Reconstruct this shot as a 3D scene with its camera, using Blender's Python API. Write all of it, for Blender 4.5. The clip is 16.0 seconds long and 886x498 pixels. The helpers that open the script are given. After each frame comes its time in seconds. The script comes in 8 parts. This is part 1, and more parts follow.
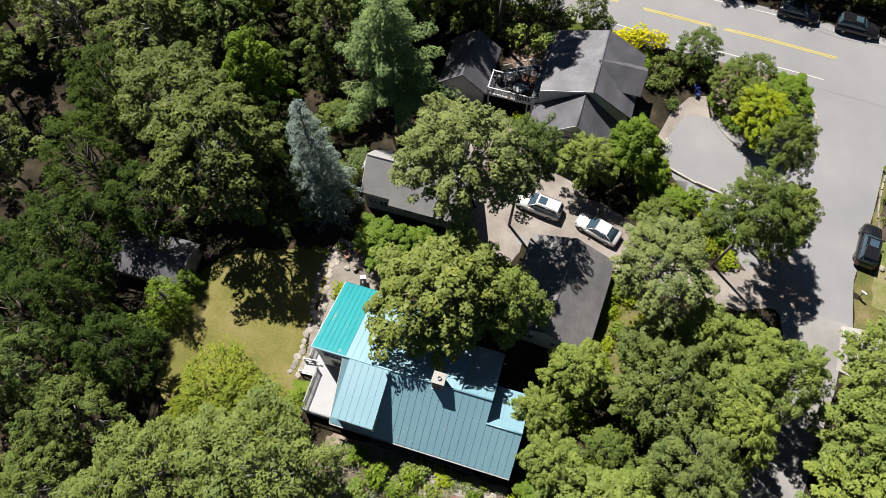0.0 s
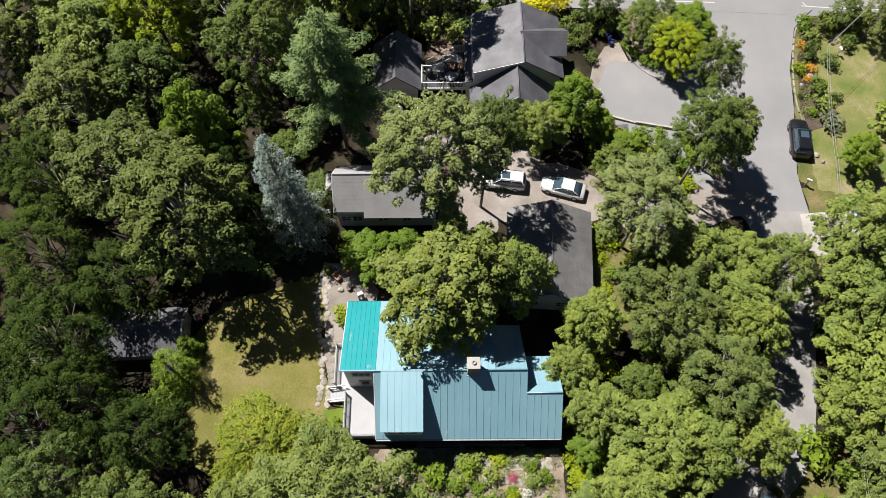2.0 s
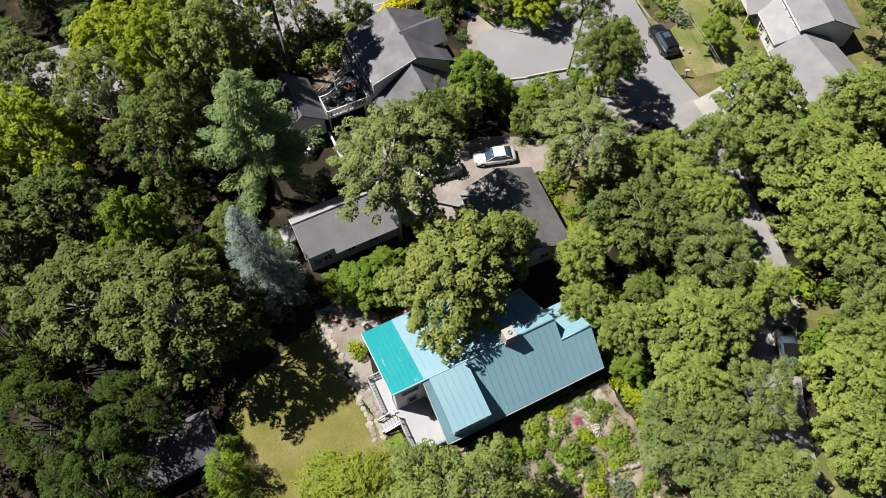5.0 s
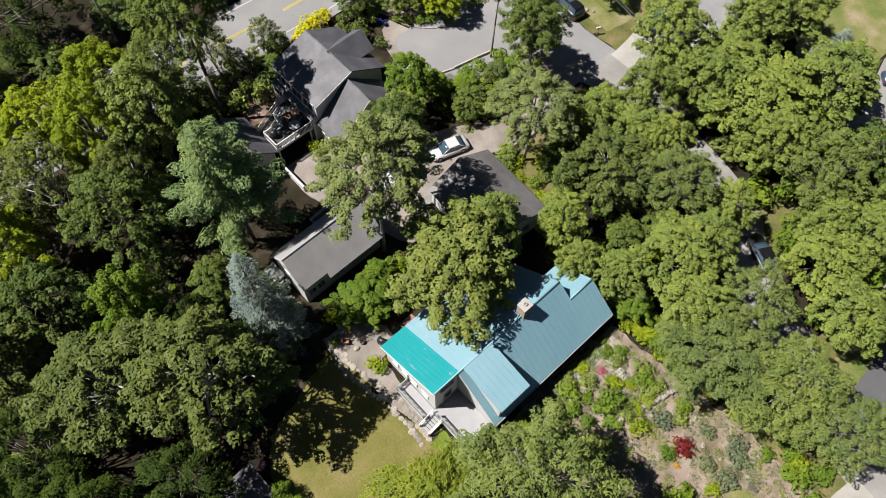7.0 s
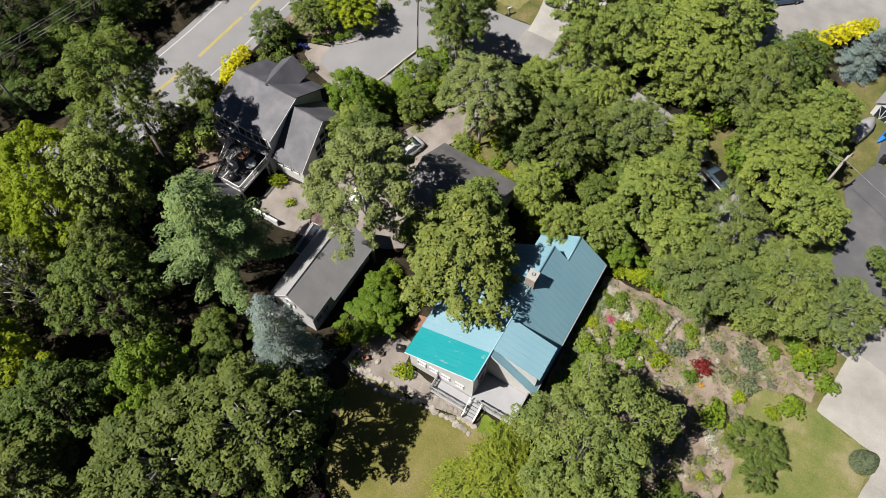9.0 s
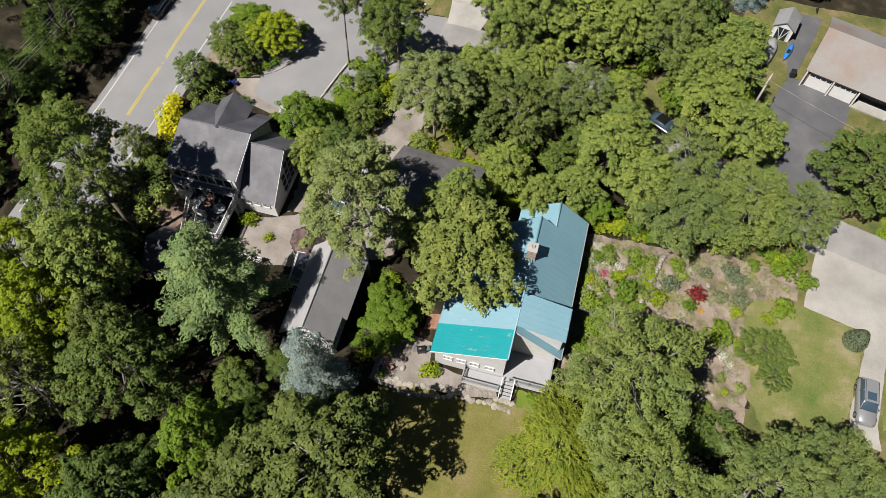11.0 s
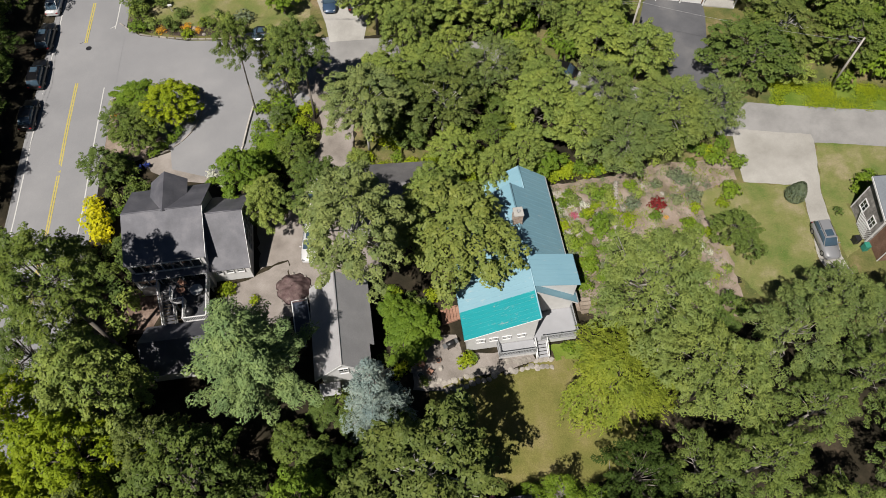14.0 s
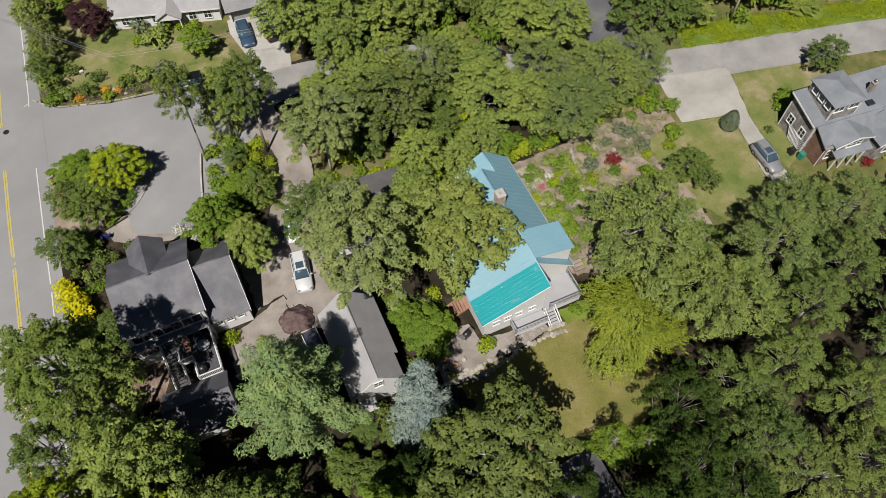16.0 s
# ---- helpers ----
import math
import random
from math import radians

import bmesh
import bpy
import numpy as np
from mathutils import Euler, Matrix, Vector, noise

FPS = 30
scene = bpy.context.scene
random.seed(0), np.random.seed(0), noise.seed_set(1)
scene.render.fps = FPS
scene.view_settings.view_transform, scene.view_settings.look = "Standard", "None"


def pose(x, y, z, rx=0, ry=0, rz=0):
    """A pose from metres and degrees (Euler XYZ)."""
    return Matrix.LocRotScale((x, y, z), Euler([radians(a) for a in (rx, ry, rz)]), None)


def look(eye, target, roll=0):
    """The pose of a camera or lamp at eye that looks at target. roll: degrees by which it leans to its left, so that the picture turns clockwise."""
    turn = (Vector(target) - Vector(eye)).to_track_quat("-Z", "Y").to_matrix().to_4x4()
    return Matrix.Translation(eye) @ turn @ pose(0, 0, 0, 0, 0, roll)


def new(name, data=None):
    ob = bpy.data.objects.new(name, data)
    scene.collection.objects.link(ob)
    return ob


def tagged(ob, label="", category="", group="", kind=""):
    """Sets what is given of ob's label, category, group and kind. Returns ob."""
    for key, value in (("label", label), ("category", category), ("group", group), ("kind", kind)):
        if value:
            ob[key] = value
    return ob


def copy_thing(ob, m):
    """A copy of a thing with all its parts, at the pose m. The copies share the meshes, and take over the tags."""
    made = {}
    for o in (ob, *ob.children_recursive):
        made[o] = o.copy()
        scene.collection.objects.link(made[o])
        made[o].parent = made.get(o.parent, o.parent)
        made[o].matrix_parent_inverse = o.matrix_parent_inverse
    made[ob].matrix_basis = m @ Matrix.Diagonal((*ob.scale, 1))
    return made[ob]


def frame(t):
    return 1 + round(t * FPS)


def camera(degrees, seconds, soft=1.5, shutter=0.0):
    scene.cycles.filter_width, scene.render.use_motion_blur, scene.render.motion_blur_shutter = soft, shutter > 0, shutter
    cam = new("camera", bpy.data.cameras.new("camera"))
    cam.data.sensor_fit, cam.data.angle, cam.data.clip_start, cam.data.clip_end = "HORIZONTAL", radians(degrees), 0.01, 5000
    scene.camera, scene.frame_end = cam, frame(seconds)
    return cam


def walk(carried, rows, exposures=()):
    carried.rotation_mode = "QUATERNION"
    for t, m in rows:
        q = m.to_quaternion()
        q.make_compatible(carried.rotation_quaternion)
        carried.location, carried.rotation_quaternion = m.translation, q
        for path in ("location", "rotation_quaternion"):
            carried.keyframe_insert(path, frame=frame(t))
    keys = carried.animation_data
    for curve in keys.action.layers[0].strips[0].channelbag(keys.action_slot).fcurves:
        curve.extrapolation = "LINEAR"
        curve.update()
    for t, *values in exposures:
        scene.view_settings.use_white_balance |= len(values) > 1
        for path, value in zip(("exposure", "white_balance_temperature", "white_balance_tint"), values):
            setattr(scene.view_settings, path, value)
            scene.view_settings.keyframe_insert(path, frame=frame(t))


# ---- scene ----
cam = camera(64.01, 16.0, soft=0.8)
ROWS = [
    (0.0, 13.357, 4.114, 63.118, 24.724, -0.189, 106.903),
    (0.5, 14.201, 2.439, 63.245, 24.808, -0.168, 102.528),
    (1.0, 14.976, 0.725, 63.362, 24.967, -0.157, 98.209),
    (1.5, 15.635, -1.031, 63.477, 25.212, -0.147, 93.909),
    (2.0, 16.145, -2.841, 63.582, 25.480, -0.125, 89.595),
    (2.5, 16.492, -4.665, 63.722, 25.746, -0.096, 85.281),
    (3.0, 16.685, -6.526, 63.861, 25.958, -0.050, 80.960),
    (3.5, 16.739, -8.417, 64.011, 26.178, 0.003, 76.657),
    (4.0, 16.688, -10.326, 64.181, 26.436, 0.062, 72.357),
    (4.5, 16.502, -12.258, 64.337, 26.707, 0.087, 68.155),
    (5.0, 16.163, -14.204, 64.480, 26.970, 0.082, 64.034),
    (5.5, 15.654, -16.152, 64.621, 27.205, 0.066, 59.940),
    (6.0, 14.961, -18.088, 64.775, 27.395, 0.057, 55.818),
    (6.5, 14.069, -19.999, 64.955, 27.520, 0.075, 51.614),
    (7.0, 12.983, -21.863, 65.157, 27.601, 0.121, 47.330),
    (7.5, 11.771, -23.654, 65.343, 27.749, 0.149, 43.135),
    (8.0, 10.456, -25.417, 65.541, 27.907, 0.162, 39.027),
    (8.5, 9.073, -27.133, 65.768, 28.096, 0.154, 35.006),
    (9.0, 7.644, -28.789, 66.007, 28.308, 0.128, 31.026),
    (9.5, 5.978, -30.290, 66.252, 28.452, 0.064, 27.057),
    (10.0, 4.078, -31.614, 66.496, 28.532, -0.027, 23.094),
    (10.5, 2.014, -32.763, 66.732, 28.583, -0.125, 19.133),
    (11.0, -0.146, -33.741, 66.953, 28.641, -0.207, 15.174),
    (11.5, -2.334, -34.551, 67.150, 28.741, -0.254, 11.214),
    (12.0, -4.497, -35.217, 67.308, 28.883, -0.257, 7.261),
    (12.5, -6.646, -35.801, 67.400, 28.993, -0.248, 3.330),
    (13.0, -8.817, -36.219, 67.457, 29.164, -0.199, -0.641),
    (13.5, -11.027, -36.470, 67.498, 29.318, -0.141, -4.570),
    (14.0, -13.282, -36.563, 67.571, 29.465, -0.089, -8.481),
    (14.5, -15.606, -36.543, 67.720, 29.618, -0.068, -12.377),
    (15.0, -17.973, -36.412, 67.893, 29.785, -0.054, -16.342),
    (15.5, -20.382, -36.173, 68.056, 29.997, -0.061, -20.294),
    (16.0, -22.818, -35.849, 68.200, 30.276, -0.090, -24.200),
]
walk(cam, [(t, pose(x, y, z, rx, ry, rz)) for t, x, y, z, rx, ry, rz in ROWS], [(0.0, 1.37), (4.0, 1.35), (9.0, 1.13), (12.0, 1.02), (16.0, 0.84)])

# ---- daylight ----
world = bpy.data.worlds.new("sky")
scene.world = world
world.use_nodes = True
SUN_DIR = Vector((-0.41, -0.50, 1.0)).normalized()
SUN_ELEV = math.asin(SUN_DIR.z)
wn = world.node_tree
sky = wn.nodes.new("ShaderNodeTexSky")
sky.sky_type = 'NISHITA'
sky.sun_disc = False
sky.ozone_density = 4.0
sky.dust_density = 0.3
sky.sun_elevation = SUN_ELEV
sky.sun_rotation = math.atan2(SUN_DIR.x, SUN_DIR.y)
bg = wn.nodes["Background"]
bg.inputs["Strength"].default_value = 0.018
wn.links.new(sky.outputs[0], bg.inputs["Color"])
sun_data = bpy.data.lights.new("sun", 'SUN')
sun_data.energy = 5.0
sun_data.angle = radians(0.55)
sun_data.color = (1.0, 0.945, 0.87)
sun = new("sun", sun_data)
sun.matrix_world = look(SUN_DIR * 120, (0, 0, 0))

# ---- materials ----


def shader(name, rough=0.8, metal=0.0, spec=0.3):
    m = bpy.data.materials.new(name)
    m.use_nodes = True
    nt = m.node_tree
    b = nt.nodes["Principled BSDF"]
    b.inputs["Roughness"].default_value = rough
    b.inputs["Metallic"].default_value = metal
    b.inputs["Specular IOR Level"].default_value = spec
    return m, nt, b


def noise_tex(nt, scale, detail=4, rough=0.6, coord="Object", stretch=None):
    co = nt.nodes.new("ShaderNodeTexCoord")
    n = nt.nodes.new("ShaderNodeTexNoise")
    n.inputs["Scale"].default_value = scale
    n.inputs["Detail"].default_value = detail
    n.inputs["Roughness"].default_value = rough
    if coord == "World":
        ge = nt.nodes.new("ShaderNodeNewGeometry")
        src = ge.outputs["Position"]
    else:
        src = co.outputs[coord]
    if stretch:
        mp = nt.nodes.new("ShaderNodeMapping")
        mp.inputs["Scale"].default_value = stretch
        nt.links.new(src, mp.inputs[0])
        src = mp.outputs[0]
    nt.links.new(src, n.inputs["Vector"])
    return n


def ramp(nt, src, stops):
    r = nt.nodes.new("ShaderNodeValToRGB")
    el = r.color_ramp.elements
    while len(el) < len(stops):
        el.new(0.5)
    for e, (p, c) in zip(el, stops):
        e.position = p
        e.color = (*c, 1)
    nt.links.new(src, r.inputs[0])
    return r


def blend(nt, fac, a, b, mode='MIX'):
    mx = nt.nodes.new("ShaderNodeMix")
    mx.data_type = 'RGBA'
    mx.blend_type = mode
    for sock, v in ((mx.inputs[0], fac), (mx.inputs[6], a), (mx.inputs[7], b)):
        if isinstance(v, (int, float)):
            sock.default_value = v
        elif isinstance(v, tuple):
            sock.default_value = (*v, 1)
        else:
            nt.links.new(v, sock)
    return mx.outputs[2]


def relief(nt, b, src, strength, dist):
    bp = nt.nodes.new("ShaderNodeBump")
    bp.inputs["Strength"].default_value = strength
    bp.inputs["Distance"].default_value = dist
    nt.links.new(src, bp.inputs["Height"])
    nt.links.new(bp.outputs[0], b.inputs["Normal"])


def mottled(name, c1, c2, c3, big=0.25, small=6.0, rough=0.85, bump=0.3, dist=0.02, spec=0.25, coord="World", jitter=0.0, stretch=None, grain=0.75):
    """A surface with stains at one scale and grain at another."""
    m, nt, b = shader(name, rough, 0.0, spec)
    n1 = noise_tex(nt, big, 5, 0.6, coord, stretch)
    n2 = noise_tex(nt, small, 4, 0.65, coord, stretch)
    r1 = ramp(nt, n1.outputs["Fac"], ((0.3, c1), (0.52, c2), (0.72, c3)))
    r2 = ramp(nt, n2.outputs["Fac"], ((0.3, (0.72, 0.72, 0.72)), (0.7, (1.22, 1.22, 1.22))))
    col = blend(nt, grain, r1.outputs[0], r2.outputs[0], 'MULTIPLY')
    if jitter:
        oi = nt.nodes.new("ShaderNodeObjectInfo")
        r3 = ramp(nt, oi.outputs["Random"], ((0.0, (1 - jitter,) * 3), (1.0, (1 + jitter,) * 3)))
        col = blend(nt, 1.0, col, r3.outputs[0], 'MULTIPLY')
    nt.links.new(col, b.inputs["Base Color"])
    relief(nt, b, n2.outputs["Fac"], bump, dist)
    return m


def plain(name, c, rough=0.5, metal=0.0, spec=0.4, var=0.12, scale=3.0):
    m, nt, b = shader(name, rough, metal, spec)
    n = noise_tex(nt, scale, 4, 0.6)
    r = ramp(nt, n.outputs["Fac"], ((0.3, tuple(v * (1 - var) for v in c)), (0.7, tuple(min(1, v * (1 + var)) for v in c))))
    nt.links.new(r.outputs[0], b.inputs["Base Color"])
    return m


def foliage(name, c1, c2, c3, gloss=0.5, thin=0.08, hue=0.15, spec=0.07):
    """Leaves: each spray of its own tint, each plant of its own tint, light shining through."""
    m, nt, b = shader(name, gloss, 0.0, spec)
    ge = nt.nodes.new("ShaderNodeNewGeometry")
    oi = nt.nodes.new("ShaderNodeObjectInfo")
    lo, hi = (tuple(v * 0.5 + w * 0.5 for v, w in zip(c, c2)) for c in (c1, c3))
    r = ramp(nt, ge.outputs["Random Per Island"], ((0.0, lo), (0.5, c2), (1.0, hi)))
    n = noise_tex(nt, 0.45, 4, 0.65, "World")
    r2 = ramp(nt, n.outputs["Fac"], ((0.3, (0.74, 0.82, 0.88)), (0.7, (1.22, 1.15, 1.0))))
    r3 = ramp(nt, oi.outputs["Random"], ((0.0, (1 - hue, 1 - hue * 0.7, 1 - hue * 0.4)), (0.5, (1.0, 1.0, 1.0)), (1.0, (1 + hue, 1 + hue * 0.8, 1 - hue * 0.3))))
    col = blend(nt, 1.0, r.outputs[0], r2.outputs[0], 'MULTIPLY')
    col = blend(nt, 1.0, col, r3.outputs[0], 'MULTIPLY')
    col = blend(nt, 1.0, col, (1.07, 1.07, 1.04), 'MULTIPLY')
    nt.links.new(col, b.inputs["Base Color"])
    tr = nt.nodes.new("ShaderNodeBsdfTranslucent")
    warm = blend(nt, 1.0, col, (1.15, 1.2, 0.6), 'MULTIPLY')
    nt.links.new(warm, tr.inputs["Color"])
    ms = nt.nodes.new("ShaderNodeMixShader")
    ms.inputs[0].default_value = thin
    nt.links.new(b.outputs[0], ms.inputs[1])
    nt.links.new(tr.outputs[0], ms.inputs[2])
    nt.links.new(ms.outputs[0], nt.nodes["Material Output"].inputs["Surface"])
    return m


M_OAK = foliage("oak_leaves", (0.068, 0.0958, 0.0214), (0.107, 0.1373, 0.0315), (0.1575, 0.1827, 0.0504), hue=0.1)
M_OAK_DEEP = foliage("deep_oak_leaves", (0.0445, 0.061, 0.0152), (0.0695, 0.087, 0.0227), (0.1035, 0.1185, 0.036))
M_OAK_GREY = foliage("greyish_oak_leaves", (0.068, 0.088, 0.03), (0.105, 0.128, 0.044), (0.15, 0.17, 0.066))
M_OAK_MID = foliage("olive_oak_leaves", (0.058, 0.079, 0.02), (0.093, 0.115, 0.031), (0.138, 0.155, 0.049))
M_DARK = foliage("dark_leaves", (0.037, 0.0575, 0.0128), (0.0585, 0.083, 0.0194), (0.0875, 0.112, 0.0308))
M_HEMLOCK = foliage("hemlock_needles", (0.0142, 0.0255, 0.006), (0.0246, 0.0398, 0.0086), (0.0444, 0.064, 0.015), thin=0.04, spec=0.02)
M_BRIGHT = foliage("bright_leaves", (0.0528, 0.09, 0.0096), (0.0828, 0.1272, 0.015), (0.12, 0.168, 0.024), thin=0.22)
M_LIME = foliage("lime_leaves", (0.096, 0.1308, 0.0072), (0.1392, 0.1776, 0.0102), (0.186, 0.2232, 0.0192), thin=0.25)
M_WILLOW = foliage("willow_leaves", (0.085, 0.11, 0.0145), (0.124, 0.153, 0.02), (0.168, 0.195, 0.034), thin=0.25)
M_PINE = foliage("pitch_pine_needles", (0.052, 0.074, 0.022), (0.081, 0.106, 0.032), (0.118, 0.144, 0.052), thin=0.06)
M_PINE_DEEP = foliage("deep_pine_needles", (0.0400, 0.0600, 0.0156), (0.0640, 0.0880, 0.0222), (0.0980, 0.1250, 0.0360), thin=0.06)
M_WHITEPINE = foliage("white_pine_needles", (0.078, 0.116, 0.046), (0.112, 0.158, 0.062), (0.158, 0.204, 0.086), thin=0.12)
M_SPRUCE = foliage("blue_spruce_needles", (0.069, 0.096, 0.096), (0.12, 0.153, 0.153), (0.204, 0.237, 0.231), thin=0.1)
M_YELLOW = foliage("golden_leaves", (0.252, 0.24, 0.006), (0.348, 0.324, 0.009), (0.432, 0.396, 0.018), thin=0.3)
M_PURPLE = foliage("purple_leaves", (0.018, 0.0072, 0.0096), (0.03, 0.012, 0.0156), (0.051, 0.021, 0.027), thin=0.2)
M_RED = foliage("red_leaves", (0.072, 0.0072, 0.0096), (0.114, 0.0132, 0.0168), (0.156, 0.03, 0.03), thin=0.25)
M_GREY_GREEN = foliage("grey_green_leaves", (0.063, 0.078, 0.045), (0.09, 0.108, 0.066), (0.129, 0.147, 0.096), thin=0.2)
M_WHITE_FLOWER = foliage("white_petals", (0.252, 0.264, 0.228), (0.36, 0.36, 0.33), (0.45, 0.45, 0.432), thin=0.2, hue=0.03)
M_PINK_FLOWER = foliage("pink_petals", (0.21, 0.036, 0.072), (0.3, 0.06, 0.12), (0.36, 0.15, 0.192), thin=0.2, hue=0.05)
M_ORANGE_FLOWER = foliage("orange_petals", (0.3, 0.12, 0.012), (0.39, 0.192, 0.018), (0.42, 0.27, 0.03), thin=0.2, hue=0.05)
M_BARK = mottled("grey_bark", (0.06, 0.051, 0.042), (0.102, 0.09, 0.078), (0.162, 0.15, 0.132), 1.5, 14, 0.9, 0.6, 0.03, coord="Object", stretch=(1, 1, 0.25))
M_PALEBARK = mottled("pale_bark", (0.15, 0.144, 0.132), (0.222, 0.216, 0.198), (0.3, 0.288, 0.27), 1.5, 12, 0.85, 0.4, 0.02, coord="Object")
M_PINEBARK = mottled("pine_bark", (0.096, 0.087, 0.078), (0.15, 0.138, 0.126), (0.216, 0.204, 0.189), 1.5, 14, 0.9, 0.6, 0.03, coord="Object", stretch=(1, 1, 0.3))

# near-black floor: the deep shade under the trees is put into its colour
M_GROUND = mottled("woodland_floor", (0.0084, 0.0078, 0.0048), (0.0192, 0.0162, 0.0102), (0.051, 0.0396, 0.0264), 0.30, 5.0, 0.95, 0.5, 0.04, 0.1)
M_LAWN = mottled("dry_lawn", (0.074, 0.08, 0.0195), (0.112, 0.104, 0.0325), (0.152, 0.126, 0.06), 0.28, 7.0, 0.95, 0.6, 0.05, 0.1)
M_FRESH = mottled("fresh_grass", (0.06, 0.096, 0.012), (0.09, 0.123, 0.018), (0.123, 0.147, 0.036), 0.4, 8.0, 0.95, 0.6, 0.05, 0.1)
M_LITTER = mottled("leaf_litter", (0.042, 0.027, 0.0204), (0.114, 0.081, 0.0648), (0.198, 0.15, 0.126), 0.6, 6.0, 0.95, 0.5, 0.04, 0.1)
M_MULCH = mottled("dark_mulch", (0.027, 0.0204, 0.0168), (0.048, 0.036, 0.03), (0.075, 0.0588, 0.0492), 0.8, 9.0, 0.95, 0.5, 0.03, 0.1)
M_GREENLAWN = mottled("green_lawn", (0.06, 0.092, 0.02), (0.114, 0.117, 0.042), (0.195, 0.162, 0.106), 0.26, 7.0, 0.95, 0.6, 0.05, 0.1)
M_ROUGH = mottled("rough_verge", (0.045, 0.06, 0.018), (0.087, 0.084, 0.03), (0.15, 0.114, 0.066), 0.35, 5.0, 0.95, 0.6, 0.06, 0.1)
M_ROAD = mottled("worn_asphalt", (0.1356, 0.1356, 0.1416), (0.1548, 0.1542, 0.1596), (0.1788, 0.177, 0.1812), 0.12, 18.0, 0.9, 0.2, 0.01, 0.2, grain=0.4)
M_LANE = mottled("pale_lane", (0.138, 0.1344, 0.132), (0.171, 0.1668, 0.1632), (0.204, 0.1992, 0.195), 0.3, 10.0, 0.95, 0.35, 0.02, 0.15, grain=0.4)
M_GRAVEL = mottled("sandy_gravel", (0.123, 0.108, 0.096), (0.1728, 0.1536, 0.1392), (0.216, 0.195, 0.18), 0.35, 14.0, 0.95, 0.5, 0.03, 0.1)
M_SAND = mottled("pale_packed_sand", (0.178, 0.17, 0.155), (0.218, 0.21, 0.194), (0.256, 0.247, 0.23), 0.3, 12.0, 0.95, 0.35, 0.02, 0.12, grain=0.5)
M_BLACKTOP = mottled("dark_blacktop", (0.0492, 0.0498, 0.0552), (0.0672, 0.0678, 0.0732), (0.096, 0.0948, 0.0972), 0.2, 16.0, 0.85, 0.2, 0.01, 0.25, grain=0.4)
M_CONCRETE = mottled("pale_concrete", (0.192, 0.1848, 0.1728), (0.24, 0.2328, 0.2184), (0.2784, 0.2712, 0.2568), 0.3, 8.0, 0.9, 0.2, 0.01, 0.2, grain=0.4)
M_SOIL = mottled("garden_soil", (0.09, 0.075, 0.048), (0.171, 0.1356, 0.111), (0.231, 0.192, 0.1668), 0.5, 8.0, 0.95, 0.5, 0.04, 0.1)
M_STONE = mottled("field_stone", (0.132, 0.12, 0.105), (0.198, 0.18, 0.159), (0.264, 0.243, 0.219), 1.2, 10.0, 0.9, 0.5, 0.03, 0.2, jitter=0.2)
M_YLINE = plain("yellow_road_paint", (0.27, 0.225, 0.06), 0.7, scale=6)
M_WLINE = plain("white_road_paint", (0.312, 0.309, 0.3), 0.7, scale=6)

M_SHINGLE = mottled("grey_roof_shingle", (0.0432, 0.0432, 0.0516), (0.063, 0.063, 0.0738), (0.0906, 0.0882, 0.099), 0.5, 9.0, 0.62, 0.4, 0.02, 0.4, jitter=0.1, grain=0.4)
M_SHINGLE_PALE = mottled("pale_roof_shingle", (0.195, 0.192, 0.198), (0.218, 0.215, 0.221), (0.246, 0.24, 0.243), 0.5, 9.0, 0.92, 0.4, 0.02, 0.2, jitter=0.08, grain=0.4)
M_SHINGLE_BLUE = mottled("silver_roof_shingle", (0.126, 0.127, 0.135), (0.15, 0.151, 0.159), (0.174, 0.174, 0.18), 0.5, 9.0, 0.92, 0.3, 0.02, 0.2, grain=0.4)
M_SHINGLE_SLATE = mottled("blue_grey_shingle", (0.099, 0.108, 0.123), (0.12, 0.1296, 0.1452), (0.144, 0.1536, 0.168), 0.5, 9.0, 0.92, 0.3, 0.02, 0.2, grain=0.4)
M_SHINGLE_TAN = mottled("tan_roof_shingle", (0.162, 0.105, 0.078), (0.165, 0.1572, 0.153), (0.18, 0.1776, 0.1752), 0.10, 9.0, 0.92, 0.3, 0.02, 0.2, grain=0.4)


def roof_metal(name, c1, c2, wear, amount, rough=0.42):
    """Painted sheet metal: slow fading, streaks that run down the slope, chalky scuffs."""
    m, nt, b = shader(name, rough, 0.0, 0.9)
    n1 = noise_tex(nt, 0.25, 4, 0.6, "World")
    n2 = noise_tex(nt, 1.0, 5, 0.65, "World", (0.5, 7.0, 0.5))
    n3 = noise_tex(nt, 0.85, 5, 0.7, "World", (0.8, 2.2, 1.0))
    r1 = ramp(nt, n1.outputs["Fac"], ((0.35, c1), (0.65, c2)))
    r2 = ramp(nt, n2.outputs["Fac"], ((0.3, (0.96, 0.96, 0.96)), (0.7, (1.04, 1.04, 1.04))))
    r3 = ramp(nt, n3.outputs["Fac"], ((amount, (0, 0, 0)), (amount + 0.06, (0.8, 0.8, 0.8))))
    col = blend(nt, 1.0, r1.outputs[0], r2.outputs[0], 'MULTIPLY')
    col = blend(nt, r3.outputs[0], col, wear)
    nt.links.new(col, b.inputs["Base Color"])
    relief(nt, b, n1.outputs["Fac"], 0.05, 0.01)
    return m


